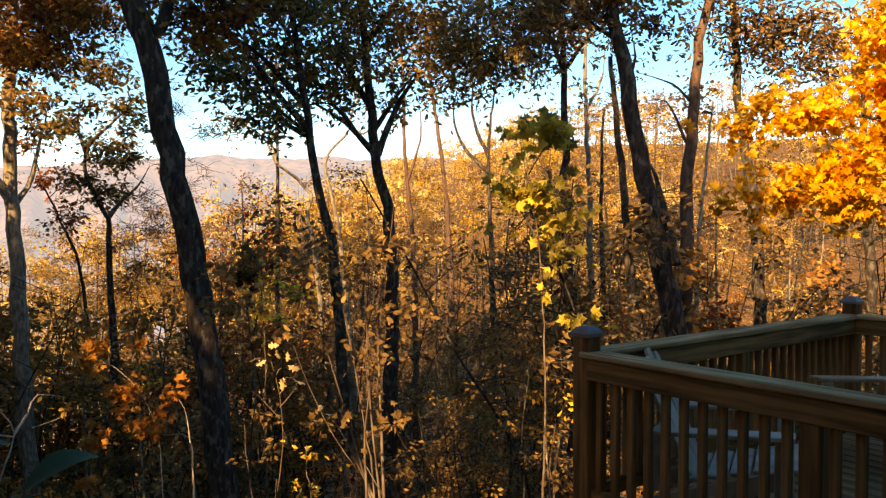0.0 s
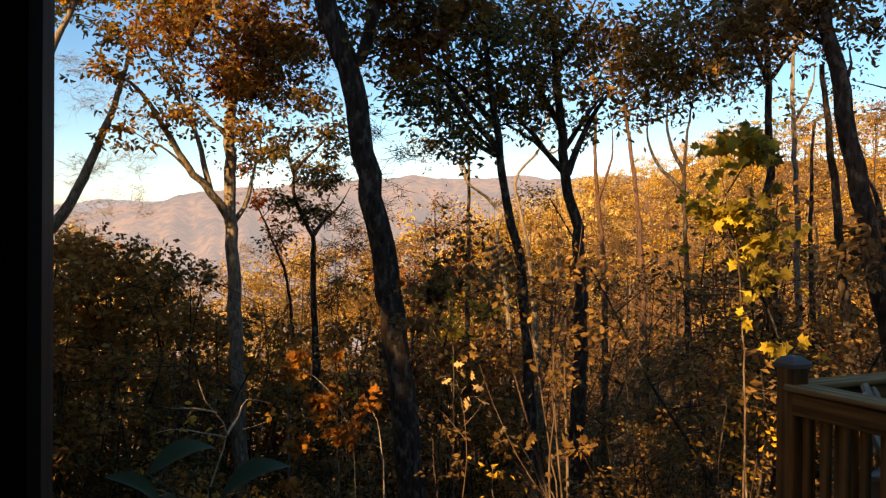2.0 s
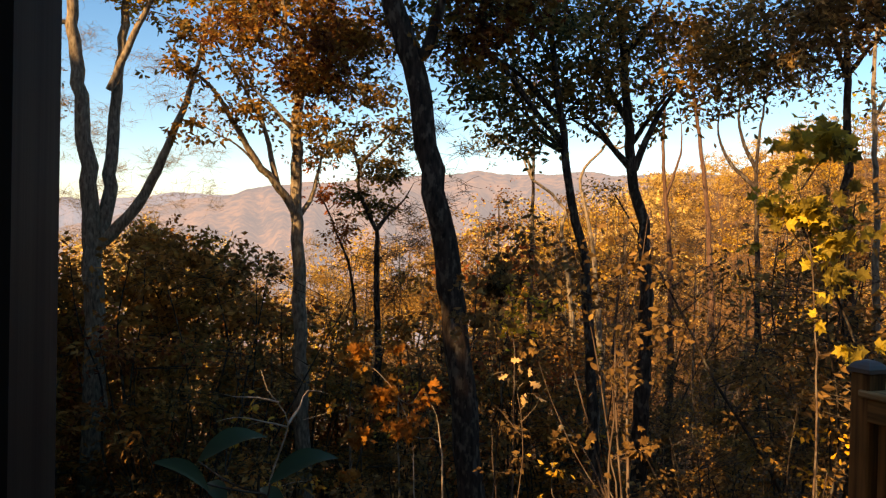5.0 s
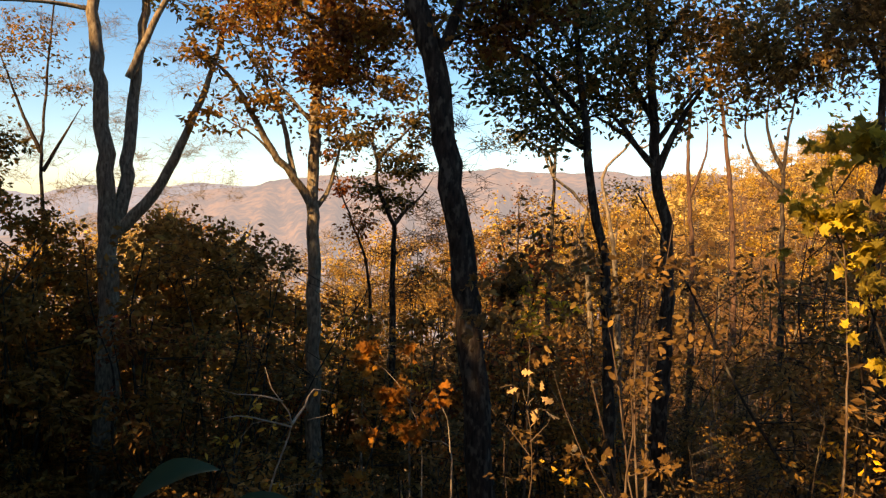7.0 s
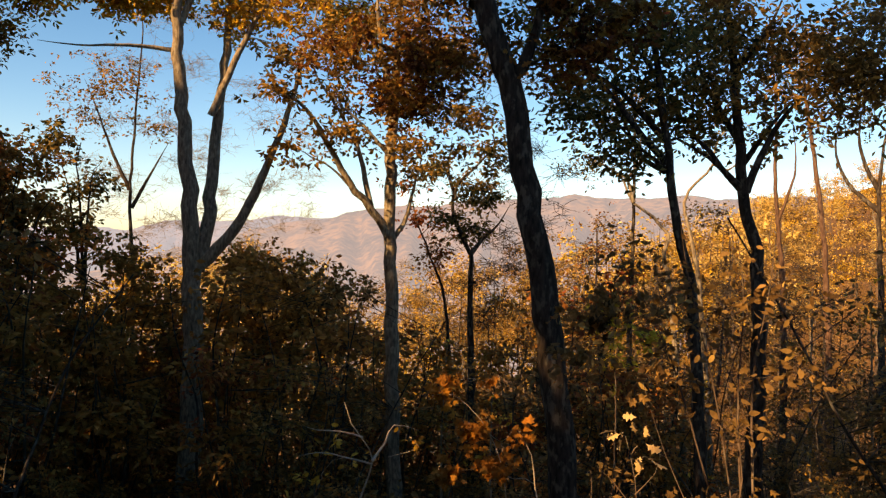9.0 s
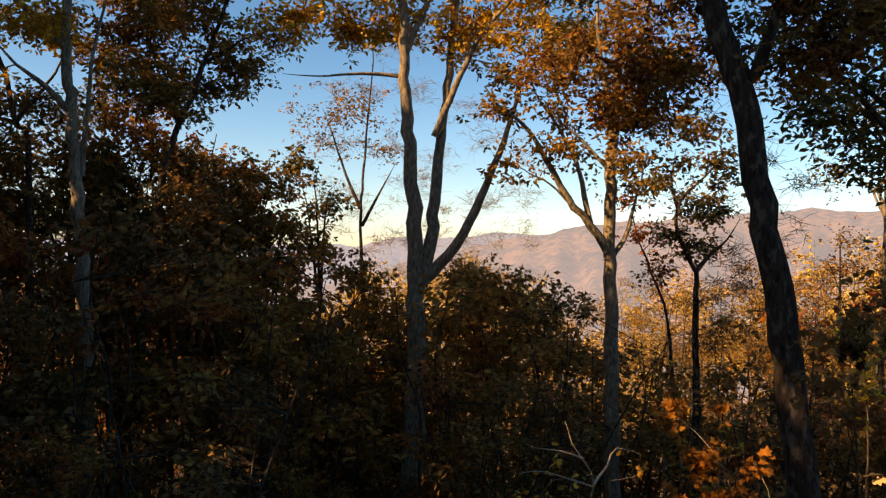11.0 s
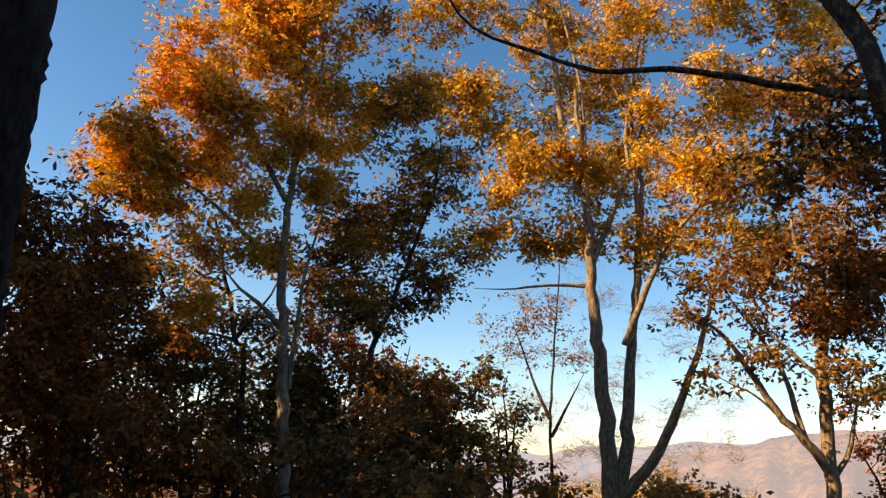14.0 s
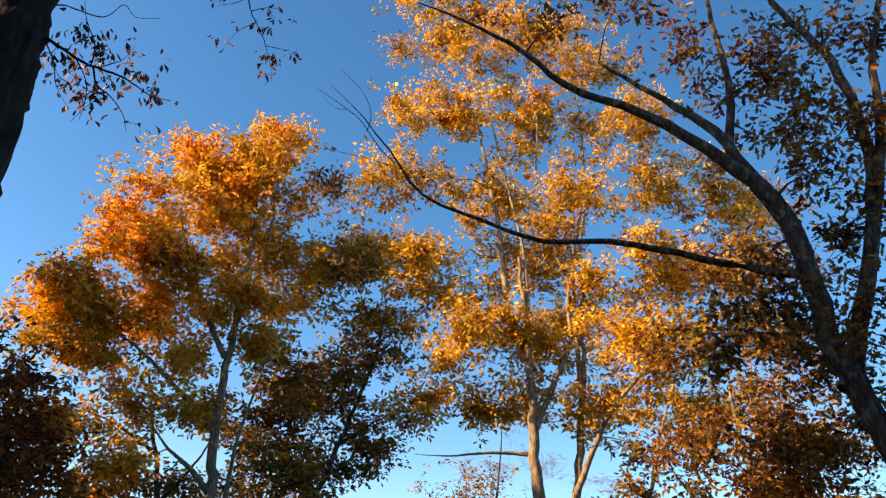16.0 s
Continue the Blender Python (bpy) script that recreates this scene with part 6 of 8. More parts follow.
grow("bushy_tree", "bushy tree with dense dark leaves in shade", [
    ([(-17.37, 11.02, -5.19), (-17.53, 10.73, 0.61), (-17.67, 10.51, 2.89), (-17.72, 10.42, 3.66), (-17.70, 10.45, 4.33)], 0.085, 0.011),
    ([(-17.53, 10.73, 0.61), (-18.10, 10.25, 3.10), (-18.55, 9.94, 3.87)], 0.050, 0.003),
    ([(-17.53, 10.73, 0.61), (-17.25, 10.72, 3.12), (-16.85, 10.89, 3.77)], 0.050, 0.003),
], [
    ((-17.72, 10.42, 4.05), 1.07, 0.68, 0.96, 20),
    ((-17.89, 10.11, 3.41), 1.14, 0.68, 1.00, 20),
    ((-17.47, 10.84, 3.30), 1.14, 0.68, 1.00, 20),
    ((-17.65, 10.54, 2.46), 1.42, 0.68, 1.16, 20),
    ((-17.62, 10.59, 1.77), 1.56, 0.57, 1.17, 20),
], OAK_BARK, RED_LEAF, per=34, leaf_size=0.14, spread=0.38, fine=1, group='dark trees in the shade')
grow("bushy_tree", "bushy tree with dense dark leaves in shade", [
    ([(-16.16, 12.43, -5.66), (-16.31, 12.22, 0.09), (-16.43, 12.06, 2.21), (-16.47, 12.00, 2.67), (-16.42, 12.06, 3.08)], 0.084, 0.011),
    ([(-16.31, 12.22, 0.09), (-16.85, 11.89, 2.33), (-17.28, 11.70, 2.79)], 0.049, 0.003),
    ([(-16.31, 12.22, 0.09), (-16.01, 12.20, 2.35), (-15.61, 12.32, 2.75)], 0.049, 0.003),
], [
    ((-16.45, 12.03, 2.91), 0.95, 0.42, 0.75, 13),
    ((-16.65, 11.74, 2.52), 1.01, 0.42, 0.79, 13),
    ((-16.22, 12.35, 2.46), 1.01, 0.42, 0.79, 13),
    ((-16.42, 12.07, 1.94), 1.27, 0.42, 0.93, 13),
    ((-16.40, 12.09, 1.52), 1.39, 0.35, 0.96, 13),
], OAK_BARK, DUSK_LEAF, per=34, leaf_size=0.14, spread=0.38, fine=1, group='dark trees in the shade')
grow("bushy_tree", "bushy tree with dense dark leaves in shade", [
    ([(-18.77, 6.33, -5.15), (-18.92, 5.78, 1.14), (-19.02, 5.42, 3.24), (-19.05, 5.28, 3.94), (-19.06, 5.28, 4.56)], 0.082, 0.010),
    ([(-18.92, 5.78, 1.14), (-19.35, 5.15, 3.43), (-19.69, 4.79, 4.13)], 0.048, 0.003),
    ([(-18.92, 5.78, 1.14), (-18.70, 5.63, 3.45), (-18.40, 5.79, 4.05)], 0.048, 0.003),
], [
    ((-19.06, 5.27, 4.30), 0.93, 0.66, 0.87, 16),
    ((-19.12, 5.04, 3.71), 0.99, 0.66, 0.91, 16),
    ((-18.95, 5.68, 3.62), 0.99, 0.66, 0.91, 16),
    ((-19.00, 5.48, 2.85), 1.24, 0.66, 1.04, 16),
    ((-18.98, 5.57, 2.21), 1.36, 0.55, 1.05, 16),
], OAK_BARK, DUSK_LEAF, per=34, leaf_size=0.14, spread=0.38, fine=1, group='dark trees in the shade')
grow("bushy_tree", "bushy tree with dense dark leaves in shade", [
    ([(-17.37, 10.99, -5.18), (-17.51, 10.75, -0.68), (-17.65, 10.50, 1.59), (-17.73, 10.37, 2.67), (-17.73, 10.37, 3.63)], 0.085, 0.011),
    ([(-17.51, 10.75, -0.68), (-18.10, 10.21, 1.87), (-18.59, 9.83, 2.95)], 0.050, 0.003),
    ([(-17.51, 10.75, -0.68), (-17.23, 10.73, 1.92), (-16.83, 10.90, 2.86)], 0.050, 0.003),
], [
    ((-17.74, 10.36, 3.23), 1.17, 1.02, 1.21, 20),
    ((-17.91, 10.05, 2.33), 1.25, 1.02, 1.25, 20),
    ((-17.46, 10.84, 2.15), 1.25, 1.02, 1.25, 20),
    ((-17.63, 10.55, 0.99), 1.56, 1.02, 1.42, 20),
    ((-17.58, 10.63, 0.03), 1.72, 0.85, 1.42, 20),
], OAK_BARK, DUSK_LEAF, per=34, leaf_size=0.14, spread=0.38, fine=1, group='dark trees in the shade')
grow("bushy_tree", "bushy tree with dense dark leaves in shade", [
    ([(-16.70, 12.53, -5.69), (-16.85, 12.31, -0.26), (-16.98, 12.12, 2.01), (-17.04, 12.04, 2.93), (-17.02, 12.07, 3.76)], 0.087, 0.011),
    ([(-16.85, 12.31, -0.26), (-17.41, 11.94, 2.25), (-17.87, 11.70, 3.19)], 0.051, 0.003),
    ([(-16.85, 12.31, -0.26), (-16.57, 12.27, 2.28), (-16.18, 12.38, 3.08)], 0.051, 0.003),
], [
    ((-17.04, 12.04, 3.41), 0.97, 0.87, 1.01, 16),
    ((-17.22, 11.78, 2.64), 1.04, 0.87, 1.05, 16),
    ((-16.78, 12.40, 2.49), 1.04, 0.87, 1.05, 16),
    ((-16.96, 12.15, 1.49), 1.30, 0.87, 1.19, 16),
    ((-16.92, 12.20, 0.66), 1.43, 0.72, 1.18, 16),
], OAK_BARK, GREEN_LEAF, per=34, leaf_size=0.14, spread=0.38, fine=1, group='dark trees in the shade')
grow("bushy_tree", "bushy tree with dense dark leaves in shade", [
    ([(-17.99, 9.49, -4.97), (-18.14, 9.16, -0.26), (-18.29, 8.85, 1.99), (-18.36, 8.69, 3.06), (-18.38, 8.67, 4.01)], 0.084, 0.011),
    ([(-18.14, 9.16, -0.26), (-18.70, 8.56, 2.27), (-19.14, 8.16, 3.35)], 0.049, 0.003),
    ([(-18.14, 9.16, -0.26), (-17.91, 9.06, 2.31), (-17.57, 9.20, 3.24)], 0.049, 0.003),
], [
    ((-18.38, 8.66, 3.61), 1.06, 1.01, 1.14, 20),
    ((-18.49, 8.41, 2.72), 1.13, 1.01, 1.18, 20),
    ((-18.15, 9.14, 2.55), 1.13, 1.01, 1.18, 20),
    ((-18.26, 8.92, 1.39), 1.41, 1.01, 1.33, 20),
    ((-18.21, 9.02, 0.44), 1.55, 0.84, 1.32, 20),
], OAK_BARK, BROWN_LEAF, per=34, leaf_size=0.14, spread=0.38, fine=1, group='dark trees in the shade')
grow("bushy_tree", "bushy tree with dense dark leaves in shade", [
    ([(-18.07, 10.44, -5.11), (-18.21, 10.19, 1.12), (-18.32, 9.98, 3.64), (-18.37, 9.88, 4.65), (-18.35, 9.92, 5.54)], 0.087, 0.011),
    ([(-18.21, 10.19, 1.12), (-18.78, 9.62, 3.93), (-19.26, 9.20, 4.95)], 0.051, 0.003),
    ([(-18.21, 10.19, 1.12), (-17.86, 10.29, 3.93), (-17.42, 10.57, 4.78)], 0.051, 0.003),
], [
    ((-18.36, 9.89, 5.16), 1.30, 0.87, 1.19, 22),
    ((-18.57, 9.48, 4.33), 1.39, 0.87, 1.24, 22),
    ((-18.09, 10.40, 4.18), 1.39, 0.87, 1.24, 22),
    ((-18.30, 10.01, 3.07), 1.73, 0.87, 1.43, 22),
    ((-18.27, 10.07, 2.16), 1.90, 0.72, 1.44, 22),
], OAK_BARK, DUSK_LEAF, per=34, leaf_size=0.14, spread=0.38, fine=1, group='dark trees in the shade')
grow("bushy_tree", "bushy tree with dense dark leaves in shade", [
    ([(-17.38, 12.48, -5.68), (-17.51, 12.28, 0.77), (-17.62, 12.12, 3.27), (-17.67, 12.05, 4.10), (-17.63, 12.11, 4.82)], 0.089, 0.011),
    ([(-17.51, 12.28, 0.77), (-18.03, 11.95, 3.51), (-18.46, 11.75, 4.36)], 0.052, 0.003),
    ([(-17.51, 12.28, 0.77), (-17.22, 12.26, 3.50), (-16.83, 12.38, 4.19)], 0.052, 0.003),
], [
    ((-17.65, 12.08, 4.52), 0.89, 0.71, 0.88, 13),
    ((-17.83, 11.80, 3.84), 0.95, 0.71, 0.91, 13),
    ((-17.43, 12.40, 3.70), 0.95, 0.71, 0.91, 13),
    ((-17.61, 12.14, 2.80), 1.18, 0.71, 1.04, 13),
    ((-17.59, 12.17, 2.05), 1.30, 0.59, 1.04, 13),
], OAK_BARK, GREEN_LEAF, per=34, leaf_size=0.14, spread=0.38, fine=1, group='dark trees in the shade')

# shrubs and saplings close to the porch
grow("hazel_shrub", "many-stemmed shrub with long thin bare stems and brown leaves", [
    ([(-0.22, 4.60, -2.73), (-0.39, 4.58, -0.02), (-0.44, 4.58, 0.37), (-0.51, 4.57, 0.83), (-0.59, 4.56, 1.22), (-0.67, 4.55, 1.54), (-0.72, 4.54, 1.83)], 0.010, 0.002),
    ([(-0.40, 4.58, -0.02), (-0.58, 4.68, 0.54), (-0.76, 4.78, 1.06), (-0.91, 4.88, 1.36), (-1.06, 4.97, 1.57), (-1.22, 5.05, 1.75)], 0.008, 0.001),
    ([(-0.36, 4.59, -0.02), (-0.43, 4.66, 0.62), (-0.45, 4.73, 1.07), (-0.44, 4.81, 1.47), (-0.49, 4.88, 1.84)], 0.008, 0.001),
    ([(-0.34, 4.59, -0.02), (-0.37, 4.71, 0.54), (-0.39, 4.83, 1.06), (-0.33, 4.96, 1.50), (-0.30, 5.09, 1.86)], 0.010, 0.001),
    ([(-0.37, 4.58, -0.02), (-0.61, 4.69, 0.41), (-0.81, 4.80, 0.62), (-1.05, 4.89, 0.91)], 0.008, 0.001),
], [
    ((-0.72, 4.54, 1.38), 0.19, 0.19, 0.21, 12),
    ((-0.96, 4.50, 1.54), 0.16, 0.13, 0.16, 10),
    ((-0.46, 4.58, 1.51), 0.19, 0.19, 0.21, 10),
    ((-0.59, 4.56, 0.96), 0.16, 0.16, 0.18, 8),
    ((-0.27, 4.59, 1.54), 0.16, 0.16, 0.18, 8),
    ((-0.14, 4.60, 1.09), 0.13, 0.16, 0.16, 7),
    ((-0.78, 4.53, 1.09), 0.16, 0.13, 0.16, 8),
    ((-1.05, 4.48, 1.23), 0.16, 0.13, 0.16, 8),
], TWIG_BARK, BROWN_LEAF, per=12, leaf_size=0.045, spread=0.16, twig=0.0, category='shrub', shape='oval')
grow("hazel_shrub", "pale leaning stems catching the sun", [
    ([(0.88, 3.99, -2.55), (-0.26, 3.89, 0.22), (-0.40, 3.88, 0.39), (-0.53, 3.86, 0.59), (-0.61, 3.85, 0.75), (-0.69, 3.84, 0.95), (-0.75, 3.83, 1.14)], 0.007, 0.001),
    ([(-0.37, 3.88, 0.22), (-0.38, 3.88, 0.59), (-0.36, 3.88, 0.78), (-0.39, 3.88, 1.03)], 0.008, 0.001),
], [
    ((-0.26, 3.89, 0.56), 0.11, 0.08, 0.11, 4),
    ((-0.61, 3.85, 0.64), 0.08, 0.05, 0.08, 3),
    ((-0.71, 3.83, 1.06), 0.08, 0.08, 0.09, 2),
], TWIG_BARK, BROWN_LEAF, per=9, leaf_size=0.045, spread=0.1, twig=0.0, category='shrub', shape='lobed', fine=1)
grow("maple_sapling", "slim sapling with a spray of pale sunlit leaves", [
    ([(-0.72, 2.71, -2.61), (-0.59, 2.74, 0.43), (-0.57, 2.74, 0.67), (-0.55, 2.74, 0.86), (-0.56, 2.74, 1.02), (-0.59, 2.74, 1.14)], 0.005, 0.001),
    ([(-0.56, 2.74, 0.98), (-0.51, 2.75, 1.04), (-0.50, 2.76, 1.08)], 0.002, 0.000),
    ([(-0.56, 2.74, 0.94), (-0.63, 2.73, 1.02), (-0.66, 2.72, 1.04)], 0.002, 0.000),
], [
    ((-0.54, 2.75, 1.09), 0.04, 0.03, 0.04, 2),
    ((-0.58, 2.74, 1.13), 0.04, 0.02, 0.03, 1),
], TWIG_BARK, PALE_LEAF, per=7, leaf_size=0.055, spread=0.07, twig=0.0, category='sapling', shape='oak', fine=2, droop=0.6)
grow("maple_sapling", "thin maple sapling with orange leaf sprays", [
    ([(-2.38, 6.91, -3.49), (-2.41, 6.90, -1.20), (-2.43, 6.89, -0.70), (-2.45, 6.88, -0.25), (-2.51, 6.86, -0.00), (-2.66, 6.80, 0.29), (-2.87, 6.71, 0.48), (-3.05, 6.63, 0.47)], 0.012, 0.002),
    ([(-2.18, 6.98, -1.18), (-2.21, 7.04, -0.71), (-2.26, 7.11, -0.28), (-2.46, 7.12, -0.26), (-2.61, 7.14, -0.23)], 0.015, 0.001),
    ([(-2.21, 6.97, -0.29), (-2.25, 6.95, 0.01), (-2.36, 6.92, 0.20)], 0.007, 0.001),
    ([(-2.61, 6.82, 0.19), (-2.49, 6.87, 0.10), (-2.40, 6.90, 0.20)], 0.005, 0.001),
], [
    ((-2.97, 6.67, 0.67), 0.20, 0.07, 0.15, 9),
    ((-3.00, 6.65, 0.47), 0.09, 0.08, 0.09, 6),
    ((-2.76, 6.76, -0.16), 0.27, 0.10, 0.20, 16),
    ((-2.57, 6.83, -0.13), 0.15, 0.09, 0.13, 9),
    ((-2.61, 6.82, 0.24), 0.20, 0.08, 0.15, 10),
    ((-2.77, 6.76, 0.13), 0.15, 0.08, 0.12, 7),
    ((-2.31, 6.93, 0.25), 0.12, 0.10, 0.12, 5),
    ((-2.92, 6.69, -0.54), 0.20, 0.06, 0.14, 7),
    ((-2.60, 6.82, 0.59), 0.15, 0.07, 0.12, 5),
], GREY_BARK, RUST_LEAF, per=9, leaf_size=0.07, spread=0.1, twig=0.0, category='sapling', shape='lobed', fine=1)
grow("dogwood_shrub", "forked grey shrub with few small yellow leaves", [
    ([(-3.19, 5.41, -3.25), (-3.13, 5.45, -0.80), (-3.11, 5.46, -0.38), (-3.06, 5.49, -0.17), (-2.98, 5.54, 0.16), (-3.04, 5.50, 0.31), (-3.12, 5.46, 0.43), (-3.16, 5.43, 0.58)], 0.019, 0.003),
    ([(-2.98, 5.54, 0.16), (-2.95, 5.67, 0.27), (-2.94, 5.78, 0.38), (-2.81, 5.96, 0.32)], 0.013, 0.001),
    ([(-2.98, 5.53, 0.14), (-3.09, 5.35, 0.21), (-3.20, 5.16, 0.27), (-3.27, 5.00, 0.26)], 0.008, 0.001),
    ([(-3.04, 5.50, 0.33), (-3.18, 5.42, 0.37), (-3.32, 5.33, 0.38), (-3.40, 5.27, 0.41)], 0.008, 0.001),
    ([(-2.88, 5.59, 0.19), (-2.75, 5.66, 0.23), (-2.68, 5.70, 0.27)], 0.004, 0.000),
], [
    ((-3.22, 5.40, 0.31), 0.13, 0.06, 0.10, 3),
    ((-3.02, 5.51, -0.26), 0.17, 0.06, 0.13, 4),
    ((-2.88, 5.59, -0.30), 0.13, 0.06, 0.10, 3),
    ((-3.27, 5.36, -0.00), 0.13, 0.08, 0.12, 3),
    ((-2.79, 5.64, 0.29), 0.13, 0.05, 0.10, 3),
    ((-3.07, 5.48, 0.12), 0.08, 0.05, 0.07, 2),
], GREY_BARK, ORANGE_LEAF, per=6, leaf_size=0.05, spread=0.09, twig=0.0, category='shrub', shape='oval', fine=1)
grow("maple_sapling", "sapling with large yellow-green leaves", [
    ([(0.85, 6.95, -2.94), (0.87, 6.95, -0.86), (0.89, 6.94, 0.13), (0.86, 6.95, 1.02), (0.81, 6.95, 1.61), (0.71, 6.96, 2.10), (0.64, 6.97, 2.53)], 0.017, 0.002),
    ([(0.84, 6.95, 1.46), (0.60, 6.82, 1.80), (0.38, 6.69, 1.86)], 0.007, 0.001),
    ([(0.79, 6.96, 1.70), (1.00, 6.93, 1.90), (1.19, 6.90, 1.95)], 0.007, 0.001),
    ([(0.74, 6.96, 2.05), (0.93, 7.09, 2.35), (1.09, 7.22, 2.47)], 0.007, 0.001),
], [
    ((0.47, 6.98, 1.88), 0.20, 0.07, 0.15, 7),
    ((0.71, 6.96, 1.95), 0.25, 0.13, 0.21, 10),
    ((0.71, 6.96, 2.39), 0.27, 0.14, 0.22, 12),
    ((1.00, 6.93, 1.90), 0.20, 0.15, 0.19, 8),
    ((1.05, 6.92, 1.51), 0.25, 0.20, 0.24, 9),
    ((0.81, 6.95, 1.31), 0.20, 0.20, 0.22, 7),
    ((1.15, 6.90, 0.83), 0.08, 0.08, 0.09, 4),
    ((0.95, 6.93, 2.38), 0.20, 0.12, 0.17, 6),
], TWIG_BARK, DULL_YELLOW_LEAF, per=8, leaf_size=0.1, spread=0.15, twig=0.0, category='sapling', shape='lobed', fine=1)
grow("maple_sapling", "sapling with dull gold leaves hanging in shade", [
    ([(-1.27, 4.86, -3.07), (-1.19, 4.88, -0.04), (-1.15, 4.89, 0.58), (-1.19, 4.88, 1.07), (-1.22, 4.87, 1.46), (-1.30, 4.86, 1.71)], 0.010, 0.002),
], [
    ((-1.22, 4.87, 1.46), 0.19, 0.10, 0.16, 7),
    ((-1.14, 4.89, 1.24), 0.19, 0.13, 0.17, 9),
    ((-1.33, 4.85, 1.06), 0.16, 0.10, 0.14, 7),
], TWIG_BARK, BROWN_LEAF, per=10, leaf_size=0.05, spread=0.1, twig=0.0, category='sapling', shape='lobed', fine=1)
grow("young_tree", "slender bare sapling stem with few leaves", [
    ([(-1.83, 7.79, -3.63), (-1.86, 7.78, -1.49), (-1.88, 7.78, -0.93), (-1.91, 7.77, -0.71), (-1.94, 7.76, -0.26)], 0.020, 0.004),
], [
    ((-1.89, 7.77, -0.37), 0.17, 0.23, 0.22, 4),
    ((-1.84, 7.78, -0.71), 0.17, 0.34, 0.28, 4),
], TWIG_BARK, BROWN_LEAF, per=10, leaf_size=0.08, spread=0.2, twig=0.0, category='sapling', group='bare stems', fine=1)
grow("young_tree", "slender bare sapling stem with few leaves", [
    ([(-1.43, 8.89, -3.66), (-1.46, 8.88, -1.93), (-1.48, 8.88, -1.29), (-1.52, 8.87, -1.19), (-1.52, 8.87, -0.84)], 0.022, 0.005),
], [
    ((-1.50, 8.87, -0.97), 0.19, 0.25, 0.24, 4),
    ((-1.44, 8.88, -1.20), 0.19, 0.38, 0.31, 4),
], PALE_BARK, GOLD_LEAF, per=10, leaf_size=0.08, spread=0.2, twig=0.0, category='sapling', group='bare stems', fine=1)
grow("young_tree", "slender bare sapling stem with few leaves", [
    ([(1.24, 8.91, -3.04), (1.22, 8.92, -1.94), (1.19, 8.92, -1.30), (1.15, 8.93, -0.73), (1.17, 8.92, 0.10)], 0.022, 0.005),
], [
    ((1.16, 8.92, -0.03), 0.19, 0.25, 0.24, 4),
    ((1.23, 8.92, -0.73), 0.19, 0.38, 0.31, 4),
], PALE_BARK, ORANGE_LEAF, per=10, leaf_size=0.08, spread=0.2, twig=0.0, category='sapling', group='bare stems', fine=1)
grow("young_tree", "slender bare sapling stem with few leaves", [
    ([(1.15, 7.92, -3.01), (1.12, 7.92, -1.55), (1.10, 7.92, -0.98), (1.06, 7.93, -0.81), (1.11, 7.92, -0.41)], 0.020, 0.004),
], [
    ((1.07, 7.93, -0.53), 0.17, 0.23, 0.22, 4),
    ((1.13, 7.92, -0.81), 0.17, 0.34, 0.28, 4),
], TWIG_BARK, BROWN_LEAF, per=10, leaf_size=0.08, spread=0.2, twig=0.0, category='sapling', group='bare stems', fine=1)
grow("young_tree", "slender bare sapling stem with few leaves", [
    ([(0.95, 15.97, -4.75), (0.91, 15.97, -3.60), (0.84, 15.98, -1.32), (0.76, 15.98, 1.39)], 0.039, 0.008),
], [
    ((0.86, 15.98, 1.17), 0.34, 0.45, 0.43, 4),
    ((0.97, 15.97, -1.32), 0.34, 0.68, 0.56, 4),
], PALE_BARK, GOLD_LEAF, per=10, leaf_size=0.08, spread=0.2, twig=0.0, category='sapling', group='bare stems', fine=1)
grow("young_tree", "slender bare sapling stem with few leaves", [
    ([(-0.01, 17.00, -5.15), (-0.06, 17.00, -3.93), (-0.13, 17.00, -1.57), (-0.14, 17.00, 1.26)], 0.042, 0.009),
], [
    ((-0.11, 17.00, 1.02), 0.36, 0.48, 0.46, 4),
    ((0.01, 17.00, -1.57), 0.36, 0.72, 0.59, 4),
], PALE_BARK, ORANGE_LEAF, per=10, leaf_size=0.08, spread=0.2, twig=0.0, category='sapling', group='bare stems', fine=1)
grow("young_tree", "slender bare sapling stem with few leaves", [
    ([(1.71, 17.92, -5.52), (1.65, 17.92, -4.23), (1.57, 17.93, -1.87), (1.62, 17.93, 0.99)], 0.044, 0.010),
], [
    ((1.59, 17.93, 0.73), 0.38, 0.51, 0.49, 4),
    ((1.72, 17.92, -1.87), 0.38, 0.76, 0.63, 4),
], TWIG_BARK, BROWN_LEAF, per=10, leaf_size=0.08, spread=0.2, twig=0.0, category='sapling', group='bare stems', fine=1)
grow("young_tree", "slender bare sapling stem with few leaves", [
    ([(-1.54, 13.92, -4.39), (-1.54, 13.91, -3.93), (-1.58, 13.91, -2.93), (-1.63, 13.90, -1.63), (-1.54, 13.91, 0.04)], 0.034, 0.007),
], [
    ((-1.61, 13.91, -0.15), 0.30, 0.39, 0.38, 4),
    ((-1.52, 13.92, -1.64), 0.30, 0.59, 0.49, 4),
], PALE_BARK, GOLD_LEAF, per=10, leaf_size=0.08, spread=0.2, twig=0.0, category='sapling', group='bare stems', fine=1)
